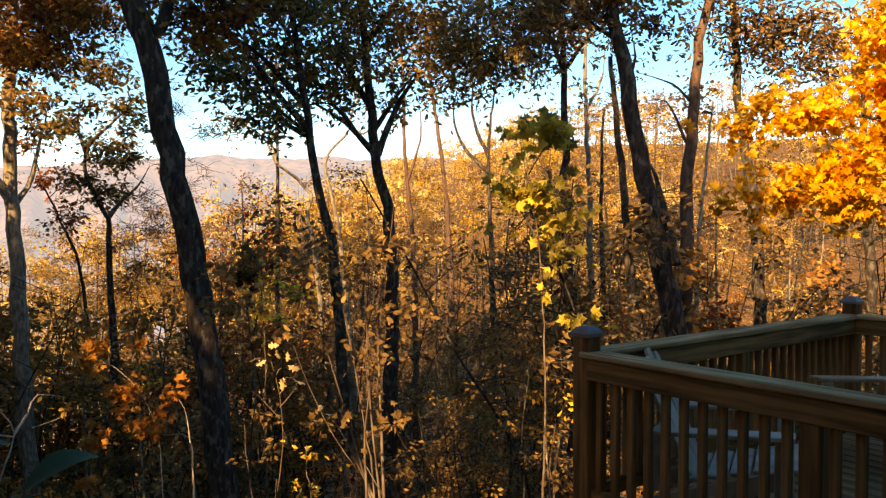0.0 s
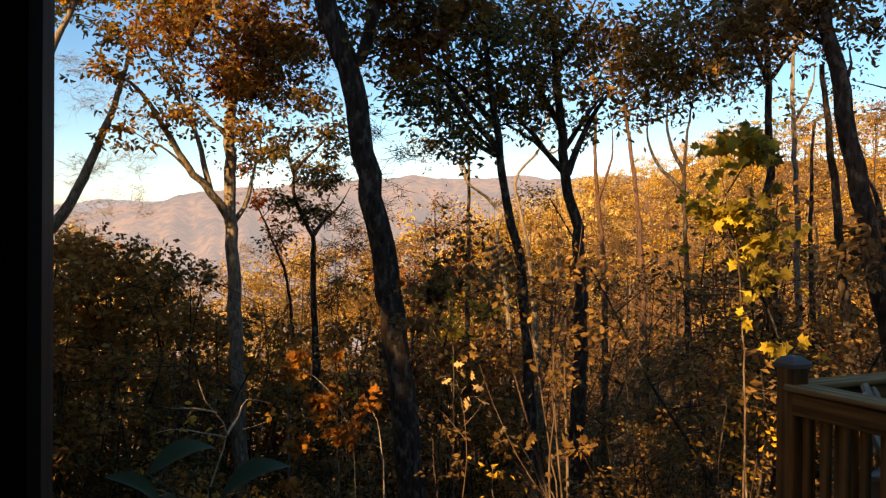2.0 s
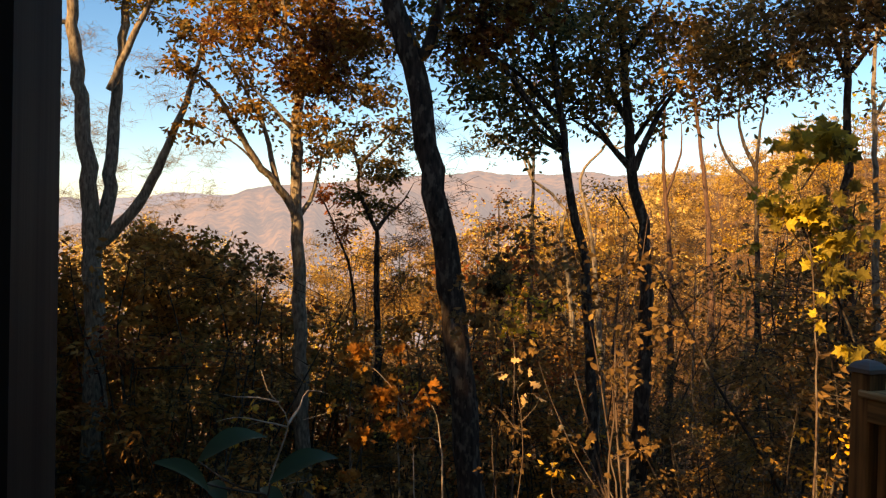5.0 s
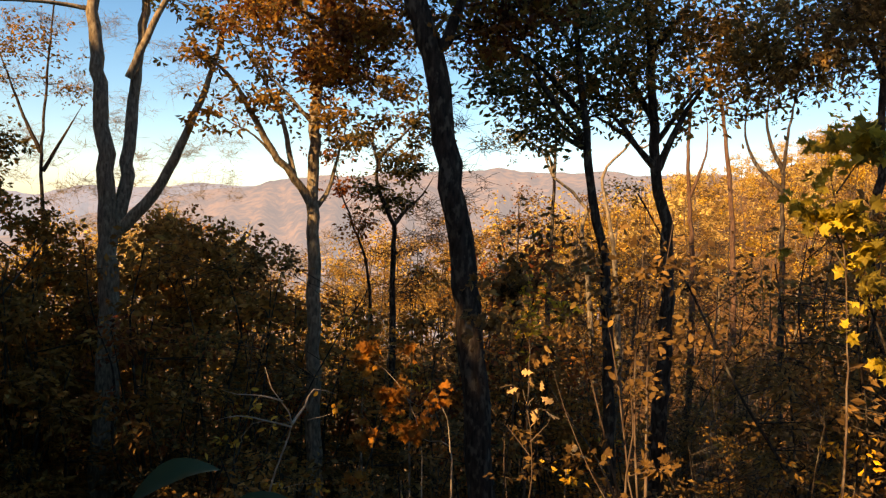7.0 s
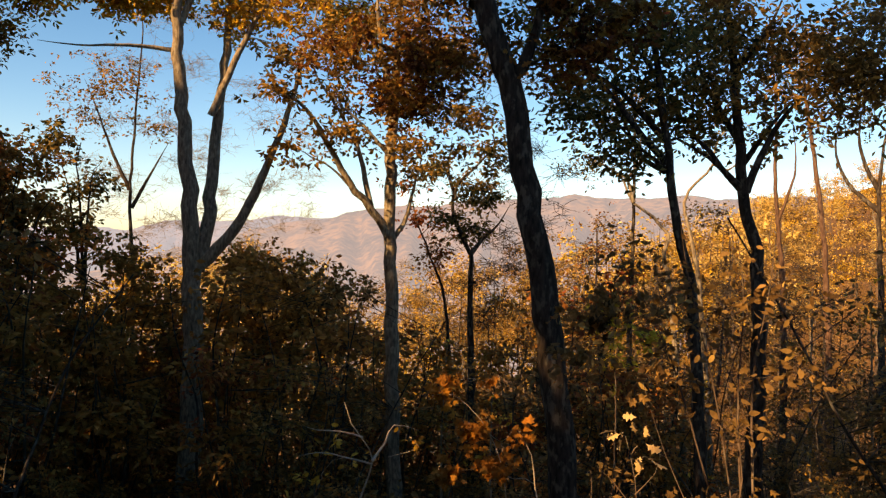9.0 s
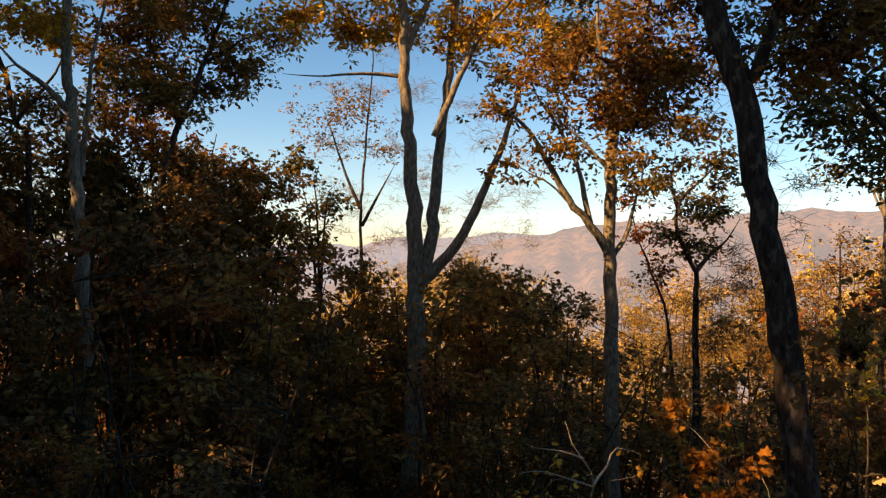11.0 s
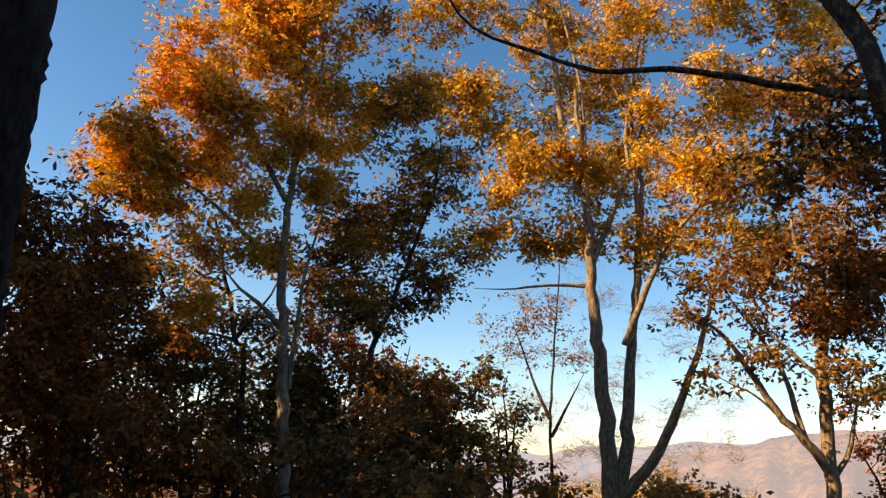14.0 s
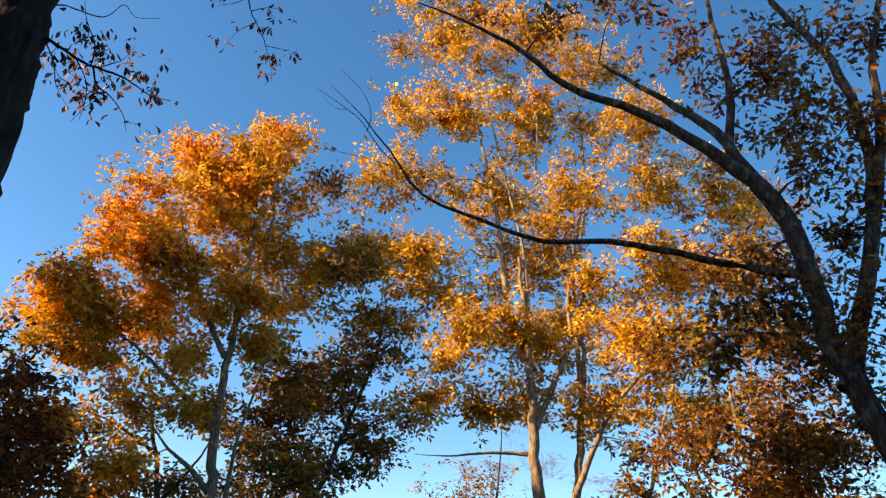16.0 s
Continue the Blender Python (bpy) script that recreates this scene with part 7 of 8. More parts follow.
grow("young_tree", "slender bare sapling stem with few leaves", [
    ([(6.62, 23.07, -4.95), (6.61, 23.07, -4.26), (6.53, 23.09, -2.62), (6.42, 23.12, -0.01), (6.31, 23.16, 3.25)], 0.059, 0.013),
], [
    ((6.43, 23.12, 2.92), 0.51, 0.68, 0.65, 4),
    ((6.60, 23.07, -0.00), 0.51, 1.01, 0.84, 4),
], PALE_BARK, ORANGE_LEAF, per=10, leaf_size=0.08, spread=0.2, twig=0.0, category='sapling', group='bare stems', fine=1)
grow("young_tree", "slender bare sapling stem with few leaves", [
    ([(7.29, 20.76, -4.66), (7.27, 20.76, -3.68), (7.20, 20.79, -2.20), (7.11, 20.82, -0.07), (7.07, 20.83, 2.64)], 0.054, 0.012),
], [
    ((7.11, 20.82, 2.35), 0.46, 0.62, 0.60, 4),
    ((7.26, 20.77, -0.06), 0.46, 0.93, 0.77, 4),
], TWIG_BARK, BROWN_LEAF, per=10, leaf_size=0.08, spread=0.2, twig=0.0, category='sapling', group='bare stems', fine=1)
grow("young_tree", "slender bare sapling stem with few leaves", [
    ([(8.93, 20.11, -4.48), (8.89, 20.12, -2.65), (8.83, 20.15, -1.23), (8.74, 20.19, -0.09), (8.77, 20.18, 1.62)], 0.054, 0.012),
], [
    ((8.75, 20.18, 1.34), 0.46, 0.62, 0.60, 4),
    ((8.89, 20.13, -0.08), 0.46, 0.93, 0.77, 4),
], PALE_BARK, GOLD_LEAF, per=10, leaf_size=0.08, spread=0.2, twig=0.0, category='sapling', group='bare stems', fine=1)
grow("young_tree", "slender bare sapling stem with few leaves", [
    ([(10.43, 21.61, -4.76), (10.40, 21.63, -2.97), (10.33, 21.66, -1.44), (10.24, 21.71, 0.17), (10.33, 21.67, 2.38)], 0.059, 0.013),
], [
    ((10.24, 21.71, 2.08), 0.51, 0.68, 0.65, 4),
    ((10.39, 21.64, 0.17), 0.51, 1.01, 0.84, 4),
], PALE_BARK, ORANGE_LEAF, per=10, leaf_size=0.08, spread=0.2, twig=0.0, category='sapling', group='bare stems', fine=1)
grow("young_tree", "slender bare sapling stem with few leaves", [
    ([(9.97, 19.61, -4.53), (9.92, 19.64, -2.55), (9.86, 19.67, -1.16), (9.78, 19.71, 0.65), (9.68, 19.75, 3.01)], 0.054, 0.012),
], [
    ((9.78, 19.71, 2.73), 0.46, 0.62, 0.60, 4),
    ((9.91, 19.64, 0.65), 0.46, 0.93, 0.77, 4),
], TWIG_BARK, BROWN_LEAF, per=10, leaf_size=0.08, spread=0.2, twig=0.0, category='sapling', group='bare stems', fine=1)
grow("young_tree", "slender bare sapling stem with few leaves", [
    ([(-4.54, 12.18, -4.77), (-4.56, 12.18, -3.24), (-4.58, 12.17, -2.36), (-4.62, 12.15, -1.57), (-4.61, 12.15, -0.45)], 0.032, 0.007),
], [
    ((-4.59, 12.16, -0.62), 0.27, 0.37, 0.35, 4),
    ((-4.53, 12.19, -1.58), 0.27, 0.55, 0.45, 4),
], PALE_BARK, GOLD_LEAF, per=10, leaf_size=0.08, spread=0.2, twig=0.0, category='sapling', group='bare stems', fine=1)
grow("young_tree", "slender bare sapling stem with few leaves", [
    ([(-6.09, 13.71, -5.03), (-6.10, 13.70, -3.84), (-6.12, 13.69, -2.86), (-6.16, 13.68, -1.58), (-6.11, 13.70, 0.07)], 0.037, 0.008),
], [
    ((-6.13, 13.69, -0.13), 0.32, 0.42, 0.41, 4),
    ((-6.06, 13.72, -1.59), 0.32, 0.63, 0.52, 4),
], PALE_BARK, ORANGE_LEAF, per=10, leaf_size=0.08, spread=0.2, twig=0.0, category='sapling', group='bare stems', fine=1)
laurel = grow("laurel_shrub", "dark green laurel with long glossy leaves close to the porch", [
    ([(-0.673, 1.229, -2.35), (-0.673, 1.229, 0.910), (-0.669, 1.232, 1.094), (-0.646, 1.210, 1.180)], 0.006, 0.002),
], [], TWIG_BARK, LAUREL_LEAF, category="shrub")


def laurel_blade(base, tip):
    """One long leathery leaf with a raised midrib and a drooping end, on its own stalk from the stem."""
    a, b = np.array(base), np.array(tip)
    along = b - a
    size = np.linalg.norm(along)
    across = np.cross(along, (0.25, -0.3, 1.0))
    across /= np.linalg.norm(across)
    lift = np.cross(across, along / size)
    rows = []
    for q in np.linspace(0, 1, 9):
        half = 0.17 * size * math.sin(math.pi * min(1.0, q * 0.97 + 0.03)) ** 0.8
        mid = a + along * q + lift * size * (0.14 * math.sin(math.pi * q) - 0.05 * q)
        rows += [mid - across * half + lift * half * 0.45, mid, mid + across * half + lift * half * 0.45]
    faces = [(3 * k + c, 3 * k + c + 1, 3 * k + c + 4, 3 * k + c + 3) for k in range(8) for c in (0, 1)]
    foot = np.array(laurel.location)
    raw_part("leaf", np.array(rows) - foot, faces, LAUREL_LEAF, laurel)
    root = np.array((-0.646, 1.210, 1.180))
    path = spline([root, (a + root) / 2 + (0, 0, -0.01), a], 0.02)
    v, f = tube(path - foot, np.full(len(path), 0.0016), 5)
    raw_part("stalk", v, f, TWIG_BARK, laurel)


for base, tip in (
    ((-0.630, 1.196, 1.203), (-0.562, 1.307, 1.228)),
    ((-0.810, 1.263, 1.202), (-0.750, 1.392, 1.227)),
    ((-0.749, 1.062, 1.259), (-0.670, 1.091, 1.219)),
    ((-0.696, 1.170, 1.163), (-0.776, 1.226, 1.181)),
    ((-0.635, 1.250, 1.135), (-0.716, 1.297, 1.159)),
):
    laurel_blade(base, tip)


# ---- the woods behind them ----
CAP = [(-40, 11), (-25, 10.5), (-13, 9.3), (-9.7, 8.9), (-5, 8.2), (-2.4, 6.9), (0, 6.4), (2.8, 5.3), (4.8, 4.8), (7, 3.9), (9, 3.4), (11, 3.4), (15, 2.5), (19, 1.2), (22, 0.4), (27, -1.0), (31, -2.8),
       (33, -0.8), (36, 1.2), (39.5, 1.7), (44, 0.3), (47, 1.5), (50, 5), (60, 7), (90, 8)]


def room_above(bearing, r, z, drop=0.0):
    """How tall a tree may be at a place before it would hide the view over the valley."""
    cap = np.interp(bearing, [c[0] for c in CAP], [c[1] for c in CAP]) - drop
    return 1.6 + math.tan(radians(cap)) * r - z


def wild_tree(name, label, height, crown_from, width, clumps, per, leaf_size, bark_mat, leaf_mat, group, stems=1, radius=None, bare=0.0, twig=0.008, spread=None, fine=0):
    """A tree grown at the origin, to be copied over the slopes."""
    limbs = []
    for s in range(stems):
        lean = rng.normal(size=2) * 0.05 * height * (1 + (stems > 1) * 2.4)
        sway = rng.normal(size=(6, 2)) * 0.018 * height
        sway[0] = 0
        limbs.append(([(0.05 * s + lean[0] * q ** 1.4 + a[0], lean[1] * q ** 1.4 + a[1], height * q * 0.97 - 0.4 * (1 - q)) for q, a in zip((0, 0.2, 0.4, 0.6, 0.8, 1.0), sway)],
                      (radius or height * 0.012) * (1 if s == 0 else 0.7), 0.008))
    blobs = []
    levels = 4
    for i in range(levels):
        h = height * (crown_from + (1 - crown_from) * (i + 0.6) / levels)
        w = width * (1.0 - 0.55 * (i / levels) ** 1.5)
        a = rng.uniform(0, 6.28)
        blobs.append(((math.cos(a) * w * 0.25 + 0.001, math.sin(a) * w * 0.25, h), w, height * 0.17, w, clumps // levels))
    return grow(name, label, limbs, blobs, bark_mat, leaf_mat, leaf_size, per, "plain", spread or width * 0.2, "tree", group, bare, 1.0, 5, twig, 0.03, fine, step=max(0.6, height * 0.07), clump=0.3)


def scatter(kinds, count, r_range, b_range, heights, seed, respect=True, clear=lambda x, y: True, power=1.0, drop=0.0):
    """Copies of the given trees over a part of the slope."""
    g = random.Random(seed)
    placed = 0
    for _ in range(count * 6):
        if placed >= count:
            break
        r = r_range[0] + (r_range[1] - r_range[0]) * g.random() ** power
        b = g.uniform(*b_range)
        x, y = -math.sin(radians(b)) * r, math.cos(radians(b)) * r
        z = float(ground_height(x, y))
        h = g.uniform(*heights)
        if respect:
            h = min(h, room_above(b, r, z, drop) * g.uniform(0.85, 1.0))
        if h < heights[0] * 0.45 or not clear(x, y):
            continue
        kind, tall = g.choice(kinds)
        s = h / tall
        copy_thing(kind, Matrix.LocRotScale((x, y, z), Euler((0, 0, g.uniform(0, 6.28))), (s * g.uniform(0.9, 1.15), s * g.uniform(0.9, 1.15), s)))
        placed += 1


def park(ob):
    """The grown original of a copied tree takes a place of its own far down the slope."""
    park.n += 1
    b, r = 8.0 + park.n * 2.1, 150.0 + 9.0 * (park.n % 4)
    x, y = -math.sin(radians(b)) * r, math.cos(radians(b)) * r
    ob.location = (x, y, float(ground_height(x, y)))


park.n = 0
DECK_K, DECK_U, DECK_V = Vector((0.79, 4.39, 0)), Vector((0.613, -0.790, 0)), Vector((0.790, 0.613, 0))


def off_deck(x, y):
    d = Vector((x, y, 0)) - DECK_K
    u, v = d.dot(DECK_U), d.dot(DECK_V)
    return not (-0.6 < u < 8 and -0.8 < v < 4.0) and not (u > 1.5 and v > -10)


def open_lane(x, y):
    """Keeps the feet of the big trees in view."""
    b, r = math.degrees(math.atan2(-x, y)), math.hypot(x, y)
    return off_deck(x, y) and not any(abs(b - c) < 26.0 / r + 0.8 and r < d for c, d in ((41.5, 18.0), (27.3, 15.5), (15.5, 9.3), (8.5, 12.4), (3.8, 13.4)))


far_kinds, mid_kinds, low_kinds, bush_kinds, shade_kinds, thick_kinds = [], [], [], [], [], []
for mat, tone in ((BROWN_LEAF, "brown"), (GOLD_LEAF, "golden"), (TAN_LEAF, "tan"), (BRONZE_LEAF, "bronze"), (TAN_LEAF, "thin tan")):
    t = wild_tree("forest_tree", "distant forest tree with " + tone + " autumn leaves", 12.0, 0.28, 2.8, 40, 22, 0.24, TWIG_BARK if tone != "bronze" else PALE_BARK, mat, "distant woods", spread=0.42, radius=0.14, fine=0)
    far_kinds.append((t, 12.0))
for mat, tone in ((BROWN_LEAF, "brown"), (GOLD_LEAF, "golden"), (BRONZE_LEAF, "bronze"), (ORANGE_LEAF, "orange")):
    t = wild_tree("woodland_tree", "slender woodland tree with " + tone + " leaves", 11.0, 0.3, 1.9, 48, 22, 0.14, OAK_BARK if tone != "golden" else PALE_BARK, mat, "woodland trees on the slope", radius=0.1, fine=0, spread=0.36)
    mid_kinds.append((t, 11.0))
for mat, tone, bare in ((BROWN_LEAF, "brown", 0.2), (GOLD_LEAF, "golden", 0.2), (BROWN_LEAF, "withered brown", 0.5), (BRONZE_LEAF, "bronze", 0.2), (YELLOW_LEAF, "yellow", 0.3), (ORANGE_LEAF, "orange", 0.3), (BROWN_LEAF, "dull brown", 0.1)):
    t = wild_tree("sapling", "thin sapling with " + tone + " leaves on bare stems", 4.5, 0.15, 1.1, 44, 15, 0.1, OAK_BARK, mat, "saplings under the trees", stems=2, radius=0.025, bare=bare, twig=0.002, spread=0.2, fine=0)
    low_kinds.append((t, 4.5))
for mat, tone in ((DUSK_LEAF, "brown"), (BROWN_LEAF, "dull brown"), (BROWN_LEAF, "withered")):
    t = wild_tree("shrub", "dense woodland shrub with " + tone + " leaves", 2.4, 0.05, 1.2, 44, 20, 0.1, OAK_BARK, mat, "shrubs on the forest floor", stems=4, radius=0.016, bare=0.1, twig=0.001, spread=0.2, fine=0)
    bush_kinds.append((t, 2.4))
# kinds whose copies stand unseen behind the camera, only to cast shade
for mat, tone in ((BROWN_LEAF, "brown"), (BRONZE_LEAF, "bronze")):
    t = wild_tree("shade_caster_tree", "added shade-casting tree with " + tone + " leaves up the slope", 13.0, 0.12, 2.0, 70, 15, 0.62, OAK_BARK, mat, "tall trees behind the house", radius=0.16, fine=0, spread=0.5)
    shade_kinds.append((t, 13.0))
for mat, tone in ((BROWN_LEAF, "withered brown"), (DUSK_LEAF, "dark brown"), (DUSK_LEAF, "dull russet"), (RED_LEAF, "dark red")):
    t = wild_tree("thicket_tree", "low dense tree with " + tone + " leaves in shade", 5.5, 0.06, 1.7, 48, 24, 0.16, OAK_BARK, mat, "thicket in the shade", stems=3, radius=0.05, fine=0, spread=0.34)
    thick_kinds.append((t, 5.5))
for t, _ in far_kinds + mid_kinds + low_kinds + bush_kinds + shade_kinds + thick_kinds:
    park(t)
scatter(far_kinds, 60, (60, 120), (-36, 6), (8, 15), 11)
scatter(far_kinds, 36, (115, 175), (-36, 6), (10, 16), 21)
scatter(far_kinds, 60, (50, 110), (1, 15), (15, 21), 36)
scatter(far_kinds, 68, (52, 110), (8, 47), (20, 26), 12)
scatter(far_kinds, 50, (46, 95), (-13, 5), (6, 10), 41)
scatter(far_kinds, 40, (40, 75), (-24, -4), (6, 9), 42)
# brown and bronze kinds only; darker leaves stand in for shade on these woods
dim_kinds = [mid_kinds[0], mid_kinds[2]]
scatter(dim_kinds, 34, (30, 55), (6, 33), (12, 16), 27, power=1.3)
scatter(dim_kinds, 14, (22, 60), (-34, -7), (8, 13), 13, clear=off_deck)
scatter(dim_kinds, 16, (28, 60), (-9, 12), (5, 11), 28, drop=4.0)
scatter(far_kinds, 56, (85, 165), (-11, 7), (9, 15), 29)
scatter(mid_kinds, 20, (26, 50), (12, 48), (6, 12), 14)
scatter(mid_kinds, 6, (24, 42), (48, 92), (7, 10), 15)
# dull brown kinds behind the deck, leaf colour standing in for shade
scatter([low_kinds[0], low_kinds[2], low_kinds[6]], 18, (9, 26), (-30, -9), (2.5, 5.5), 16, clear=off_deck)
scatter(thick_kinds, 12, (11, 22), (-32, -8), (3.0, 5.0), 33, clear=off_deck)
brown_kinds = [low_kinds[0], low_kinds[2], low_kinds[3], low_kinds[6]]
scatter(brown_kinds, 52, (7, 26), (-9, 11), (2.0, 5.0), 30, clear=open_lane, drop=4.0)
scatter(brown_kinds, 44, (7.5, 26), (10, 32), (1.8, 4.5), 26, clear=open_lane, drop=4.5)
scatter(brown_kinds, 26, (9, 26), (28, 85), (2.5, 5.0), 17, clear=open_lane)
scatter(bush_kinds, 52, (6, 22), (-14, 85), (1.4, 2.6), 19, clear=open_lane)
scatter(thick_kinds, 26, (15, 24), (47, 90), (4.5, 6.5), 22, clear=open_lane)
scatter(thick_kinds, 16, (18, 26), (31, 46), (3.0, 5.5), 23, drop=1.0, clear=open_lane)
scatter(thick_kinds, 16, (21, 32), (44, 92), (5, 8), 37, drop=2.0)
scatter(thick_kinds, 10, (19, 25), (36, 60), (4, 6), 38, drop=4.0)
scatter(thick_kinds, 42, (14.5, 20.5), (8, 46), (2.5, 6.5), 31, drop=2.2, clear=open_lane)
scatter(thick_kinds, 26, (12, 18), (49, 82), (1.6, 3.2), 39, drop=6.0, clear=open_lane)
scatter(thick_kinds, 26, (20, 28), (40, 80), (3.6, 5.5), 40, drop=4.0)

# tall woods added up the slope behind, out of view, to throw the long shade: places across the sunlight, and the height
# of their tops
across, along = Vector((0.927, -0.375, 0)), Vector((0.375, 0.927, 0))
g = random.Random(5)
for q, top in ((-21.4, 9.5), (-20.2, 8.5), (-18.4, 7.0), (-16.9, 7.6), (-15.2, 12.8), (-14, 12.8), (-12.8, 11.4), (-11.6, 10.8), (-10.4, 10.8), (-9.2, 11.5), (-8, 14.0)):
    for row, w in enumerate((-8.0, -9.8, -11.6)):
        at = across * (q + g.uniform(-0.3, 0.3) + row * 0.4) + along * (w + g.uniform(-0.6, 0.6))
        z = float(ground_height(at.x, at.y))
        kind, tall = g.choice(shade_kinds)
        s = (top + row * 0.9 - z) / tall
        copy_thing(kind, Matrix.LocRotScale((at.x, at.y, z), Euler((0, 0, g.uniform(0, 6.28))), (s * 0.75, s * 0.75, s)))
# slimmer trees, also added to shape the light, leave two narrow gaps under high crowns, through which the sun reaches
# the shrubs by the porch
high_shade_kind = wild_tree("shade_caster_tree", "added tree with a long bare trunk and a high brown crown to block the sun", 14.0, 0.7, 1.5, 60, 14, 0.55, OAK_BARK, BROWN_LEAF, "tall trees behind the house", radius=0.12, fine=0, spread=0.4)
park(high_shade_kind)
for q, top, slim in ((-6.9, 16.5, 0.5), (-6.1, 17.5, 0.4), (-5.5, 15.0, 0.3), (-4.9, 14, 0.16), (-3.6, 16, 0.3), (-3.1, 16, 0.4), (-2.6, 13.5, 0.28), (-2.5, 13.5, 0.14), (-0.9, 11.5, 0.22), (-0.35, 11.2, 0.35), (0.4, 10.6, 0.6), (1.4, 10.3, 0.65), (2.5, 10.7, 0.65), (-4.5, 18, 0), (-1.5, 19, 0)):
    for w in (-8.2, -10.0):
        at = across * q + along * w
        z = float(ground_height(at.x, at.y))
        kind, tall = g.choice(shade_kinds) if slim else (high_shade_kind, 14.0)
        s = (top - z) / tall
        wide = s * slim if slim else 0.5
        copy_thing(kind, Matrix.LocRotScale((at.x, at.y, z), Euler((0, 0, q)), (wide, wide, s)))


# ---- the deck ----
RAIL_WOOD_X = wood("rail_wood", (0.09, 0.042, 0.013), (0.31, 0.155, 0.05), 0)
RAIL_WOOD_Z = wood("post_wood", (0.085, 0.037, 0.012), (0.28, 0.13, 0.042), 2)
CAP_WOOD = wood("weathered_cap_wood", (0.2, 0.115, 0.046), (0.48, 0.31, 0.14), 0)
FLOOR_WOOD = wood("deck_board_wood", (0.13, 0.065, 0.028), (0.3, 0.17, 0.075), 0)
METAL, mn, ml, mb = material("grey_metal", 0.35)
mb.inputs["Base Color"].default_value, mb.inputs["Metallic"].default_value = (0.16, 0.145, 0.125, 1), 0.3


def box(size, at=(0, 0, 0), bevel=0.004, m=None):
    bm = bmesh.new()
    bmesh.ops.create_cube(bm, size=1.0)
    bmesh.ops.scale(bm, vec=size, verts=bm.verts)
    if bevel:
        bmesh.ops.bevel(bm, geom=bm.edges[:], offset=bevel, segments=1, affect="EDGES")
    bmesh.ops.translate(bm, vec=at, verts=bm.verts)
    if m is not None:
        bmesh.ops.transform(bm, matrix=m, verts=bm.verts)
    return bm


def deck_pose(u, v, z, turn=0.0):
    """A pose on the deck, with x along its front rail."""
    at = DECK_K + DECK_U * u + DECK_V * v
    return Matrix.LocRotScale((at.x, at.y, z), Euler((0, 0, math.atan2(DECK_U.y, DECK_U.x) + radians(turn))), None)


def post_cap(parent, at):
    """A small pyramid of weathered metal on a post."""
    bm = bmesh.new()
    bmesh.ops.create_cube(bm, size=1.0)
    bmesh.ops.scale(bm, vec=(0.13, 0.13, 0.02), verts=bm.verts)
    top = max(bm.faces, key=lambda f: f.calc_center_median().z)
    for k, (s, lift) in enumerate(((0.8, 0.018), (0.66, 0.014), (0.5, 0.007))):
        ext = bmesh.ops.extrude_discrete_faces(bm, faces=[top])["faces"][0]
        top = ext
        c = top.calc_center_median()
        for vtx in top.verts:
            vtx.co = c + (vtx.co - c) * s + Vector((0, 0, lift))
    bmesh.ops.translate(bm, vec=(*at[:2], at[2] + 0.01), verts=bm.verts)
    part("post_cap", bm, METAL, parent, "weathered grey metal post cap")


def railing(name, label, pose_m, length, posts, first_gap=0.1):
    """A rail run along x: cap board, top and bottom rails, square balusters, posts."""
    root = empty(name)
    root.matrix_world = pose_m
    tagged(root, label, "railing", "railings round the deck")
    part("cap_rail", box((length, 0.14, 0.036), (length / 2, 0, 0.902), 0.008), CAP_WOOD, root, "weathered flat handrail board")
    part("top_rail", box((length, 0.038, 0.088), (length / 2, 0.03, 0.838), 0.005), RAIL_WOOD_X, root)
    part("front_board", box((length, 0.038, 0.11), (length / 2, -0.035, 0.825), 0.005), RAIL_WOOD_X, root)
    part("bottom_rail", box((length, 0.04, 0.085), (length / 2, 0.0, 0.125), 0.005), RAIL_WOOD_X, root)
    for x, kind in posts:
        w = 0.11 if kind == "corner" else 0.095
        tall = 1.0 if kind == "corner" else 0.80
        p = part("post", box((w, w, tall + 1.2), (x, 0, (tall - 1.2) / 2), 0.007), RAIL_WOOD_Z, root)
        if kind == "corner":
            post_cap(p, (x, 0, tall))
    bal = None
    n = int(length / 0.106)
    for i in range(n):
        x = first_gap + i * 0.106
        if x > length - 0.03 or any(abs(x - px) < 0.075 for px, _ in posts):
            continue
        if bal is None:
            bal = part("baluster", box((0.038, 0.038, 0.66), (0, 0, 0), 0.003), RAIL_WOOD_Z, root)
            ob = bal
        else:
            ob = new("baluster", bal.data)
            ob.parent = root
        ob.location = (x, 0.0, 0.475)
    return root


railing("deck_railing", "brown wooden deck railing with square balusters and a weathered cap", deck_pose(0, 0, 0), 4.4, [(0.0, "corner"), (1.28, "line"), (2.6, "line"), (4.2, "line")])
railing("deck_railing", "brown wooden deck railing along the woods", deck_pose(0, 0, 0, 90), 3.05, [(1.5, "line"), (3.05, "corner")], 0.13)
railing("deck_railing", "brown wooden deck railing on the far side", deck_pose(0, 3.05, 0), 4.4, [(1.5, "line"), (3.0, "line"), (4.3, "line")], 0.13)

deck = empty("deck_floor")
deck.matrix_world = deck_pose(0, 0, 0)
tagged(deck, "deck floor of weathered brown boards", "floor", "", "structure")
part("joist_frame", box((4.4, 3.0, 0.19), (2.2, 1.53, -0.106), 0.004), RAIL_WOOD_X, deck)
board = None
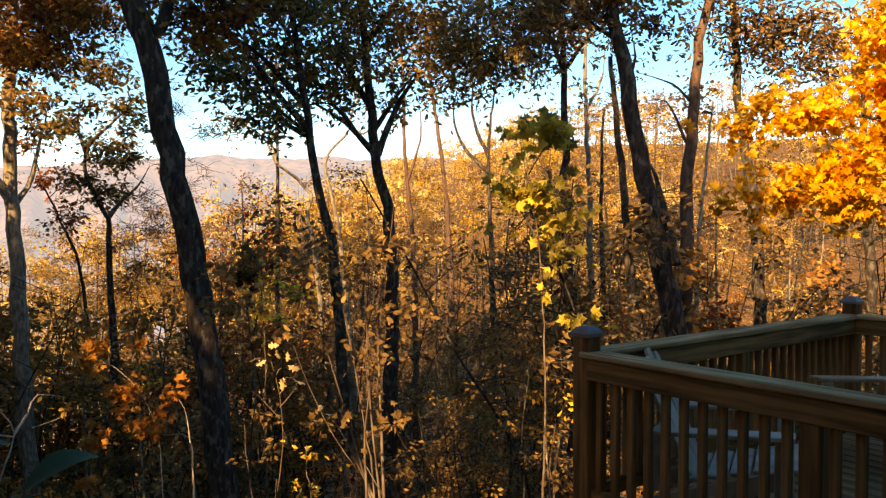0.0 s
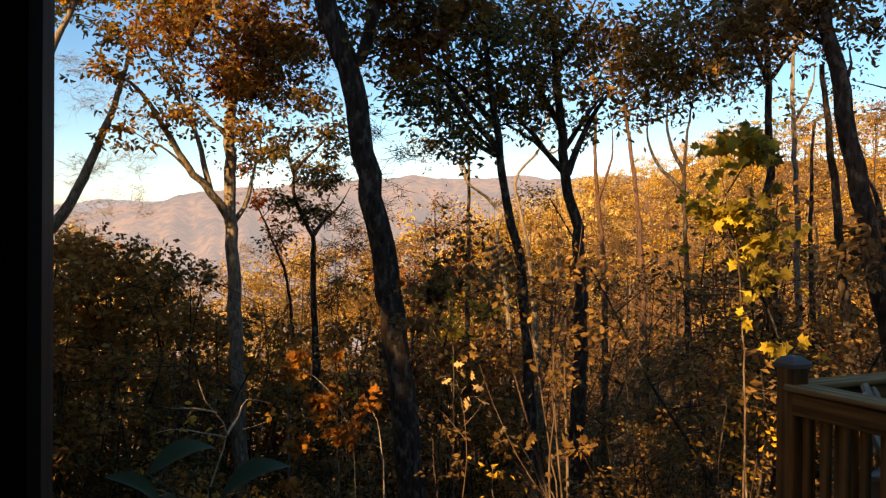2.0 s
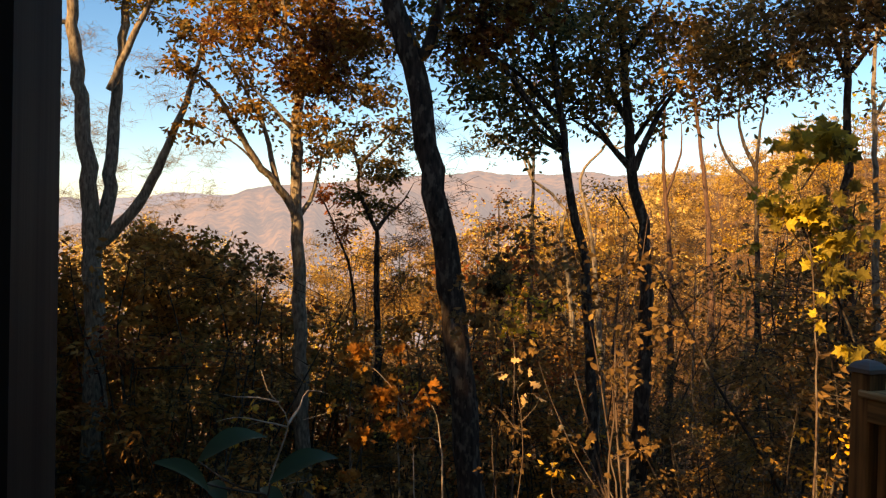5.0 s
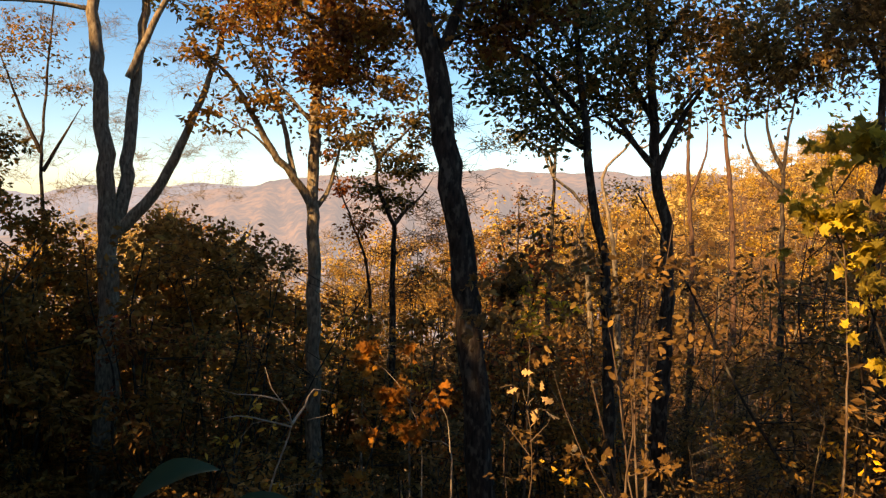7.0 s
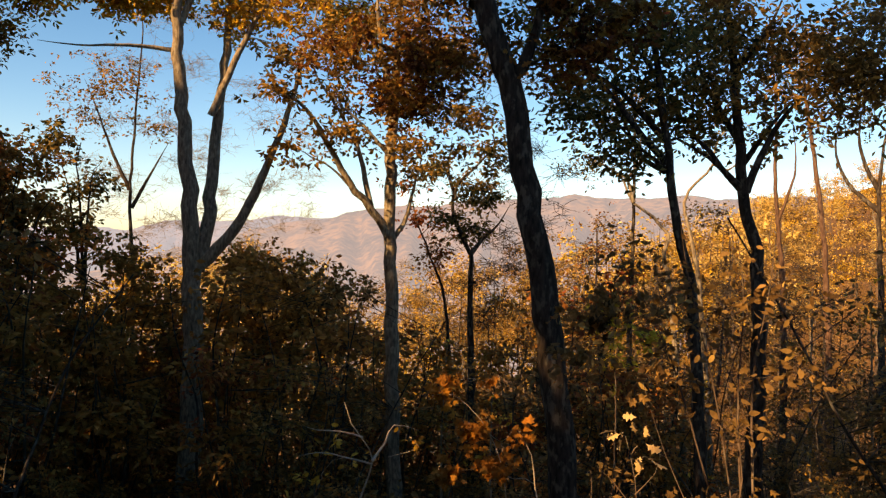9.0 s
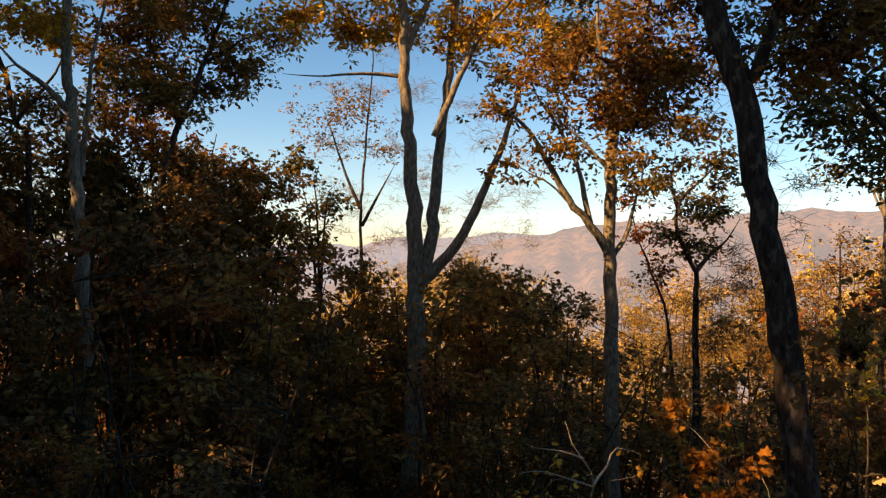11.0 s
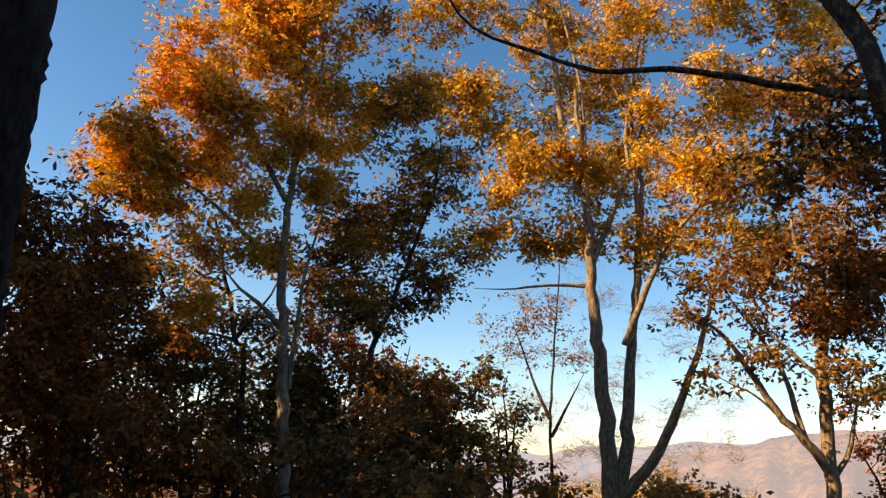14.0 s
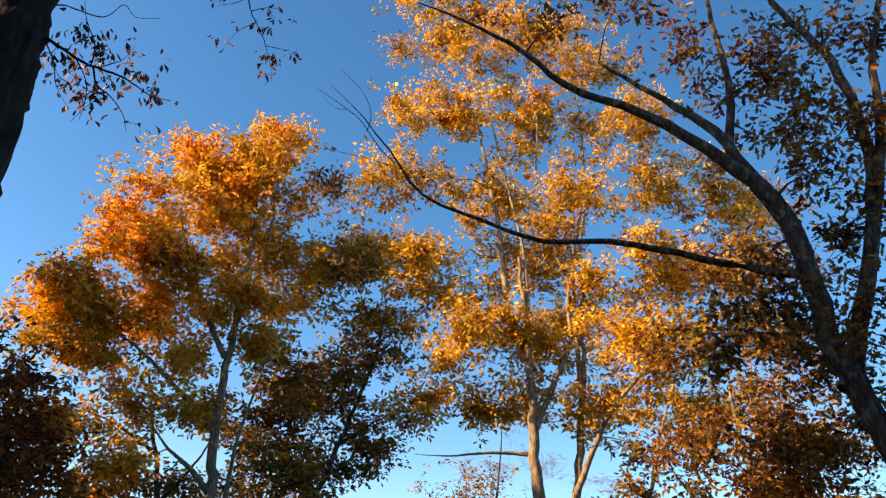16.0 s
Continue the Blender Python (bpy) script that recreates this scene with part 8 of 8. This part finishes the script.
for i in range(21):
    if board is None:
        board = part("deck_board", box((4.4, 0.138, 0.034), (0, 0, 0), 0.004), FLOOR_WOOD, deck)
        ob = board
    else:
        ob = new("deck_board", board.data)
        ob.parent = deck
    ob.location = (2.2, 0.09 + i * 0.145, -0.02)
for u, v in ((0.3, 0.3), (4.0, 0.3), (0.3, 2.8), (4.0, 2.8)):
    part("footing_post", box((0.14, 0.14, 3.4), (u, v, -1.93), 0.006), RAIL_WOOD_Z, deck)


# ---- chairs on the deck ----
def chair_plastic(name, c):
    m, n, l, b = material(name, 0.45)
    dirt = noise_node(n, l, 7.0, 5.0)
    r = ramp(n, [(0.35, tuple(x * 0.6 for x in c)), (0.6, c)])
    l.new(dirt.outputs[0], r.inputs[0])
    l.new(r.outputs[0], b.inputs["Base Color"])
    return m


def slat(parent, name, a, b, width, thick, mat, side=(0, 1, 0), round_top=False):
    """A board from a to b, its width along side."""
    a, b, s = Vector(a), Vector(b), Vector(side)
    x = (b - a).normalized()
    z = x.cross(s).normalized()
    y = z.cross(x)
    m = Matrix((x, y, z)).transposed().to_4x4()
    m.translation = (a + b) / 2
    bm = box(((b - a).length, width, thick), (0, 0, 0), 0.005)
    if round_top:
        for vtx in bm.verts:
            if vtx.co.x > 0:
                k = abs(vtx.co.y) / (width / 2)
                vtx.co.x -= 0.5 * width * k * k * 0.5
    bmesh.ops.transform(bm, matrix=m, verts=bm.verts)
    return part(name, bm, mat, parent)


def adirondack(label, mat, pose_m):
    """A low garden chair with a fan back and broad arms; it faces +x."""
    root = empty("garden_chair")
    root.matrix_world = pose_m
    tagged(root, label, "chair", "chairs on the deck")
    tops = (0.83, 0.89, 0.92, 0.89, 0.83)
    for i in range(5):
        y = (i - 2) * 0.105
        slat(root, "back_slat", (-0.12, y * 0.85, 0.26), (-0.36 - 0.02 * (2 - abs(i - 2)), y * 1.2, tops[i]), 0.1, 0.022, mat, (0, 1, 0), True)
    for i in range(5):
        x = -0.1 + i * 0.115
        slat(root, "seat_slat", (x, -0.27, 0.26 + i * 0.026), (x, 0.27, 0.26 + i * 0.026), 0.1, 0.022, mat, (1, 0, 0))
    for s in (-1, 1):
        slat(root, "armrest", (-0.3, s * 0.34, 0.52), (0.42, s * 0.36, 0.56), 0.13, 0.024, mat, (0, 1, 0), True)
        slat(root, "front_leg", (0.34, s * 0.3, 0.0), (0.34, s * 0.3, 0.54), 0.09, 0.025, mat, (1, 0, 0))
        slat(root, "side_rail", (-0.45, s * 0.27, 0.05), (0.38, s * 0.27, 0.33), 0.1, 0.025, mat, (0, 0, 1))
        slat(root, "arm_brace", (-0.27, s * 0.33, 0.2), (-0.27, s * 0.33, 0.51), 0.07, 0.025, mat, (1, 0, 0))
    slat(root, "back_brace", (-0.28, -0.36, 0.5), (-0.28, 0.36, 0.5), 0.06, 0.025, mat, (0, 0, 1))
    slat(root, "front_apron", (0.37, -0.28, 0.32), (0.37, 0.28, 0.32), 0.08, 0.022, mat, (0, 0, 1))
    return root


WHITE_PLASTIC = chair_plastic("white_plastic", (0.46, 0.4, 0.31))
TAN_PLASTIC = chair_plastic("tan_wood_plastic", (0.42, 0.3, 0.18))
adirondack("white plastic garden chair with broad arms on the deck", WHITE_PLASTIC, pose(1.52, 4.40, 0.003, 0, 0, -24))
adirondack("tan garden chair with a rounded back on the deck", TAN_PLASTIC, pose(3.02, 5.22, 0.003, 0, 0, -165))


# ---- the assumed house and its covered porch, behind the camera ----
def siding():
    m, n, l, b = material("dark_brown_siding", 0.8)
    g = noise_node(n, l, 1.0, 5.0, (2, 2, 20))
    r = ramp(n, [(0.3, (0.05, 0.032, 0.022)), (0.7, (0.1, 0.066, 0.045))])
    l.new(g.outputs[0], r.inputs[0])
    l.new(r.outputs[0], b.inputs["Base Color"])
    return m


SIDING = siding()
DARK_POST = wood("dark_stained_wood", (0.007, 0.0055, 0.0045), (0.02, 0.016, 0.013), 2)
house = empty("house")
house.matrix_world = deck_pose(0, 0, 0)
tagged(house, "assumed dark brown wooden house with a covered porch, sized to shade the deck", "house")
# unseen walls and roof, their extent set to shade the deck
part("wall", box((7.0, 11.3, 8.2), (7.96, -2.6, 1.9), 0.0), SIDING, house)
bm = bmesh.new()
ring = [bm.verts.new(p) for p in ((4.1, -8.5, 6.0), (11.8, -8.5, 6.0), (7.95, -8.5, 8.6), (4.1, 3.4, 6.0), (11.8, 3.4, 6.0), (7.95, 3.4, 8.6))]
for f in ((0, 2, 1), (3, 4, 5), (0, 3, 5, 2), (1, 2, 5, 4), (0, 1, 4, 3)):
    bm.faces.new([ring[i] for i in f])
part("roof", bm, SIDING, house)
porch = empty("porch")
porch.matrix_world = deck_pose(0, 0, 0)
tagged(porch, "covered porch with a dark wooden post", "porch", "", "structure")
part("porch_floor", box((1.98, 7.0, 0.16), (3.46, -5.2, -0.085), 0.004), FLOOR_WOOD, porch)
# roof and beam out of view, added to keep daylight off the post
part("porch_roof", box((1.98, 7.4, 0.1), (3.47, -5.2, 2.56), 0.004), SIDING, porch)
part("beam", box((0.14, 7.2, 0.2), (2.60, -5.2, 2.405), 0.004), DARK_POST, porch)
part("porch_post", box((0.14, 0.14, 2.30), (2.602, -3.372, 1.15), 0.004), DARK_POST, porch)
part("porch_post", box((0.14, 0.14, 2.30), (2.602, -8.6, 1.15), 0.004), DARK_POST, porch)
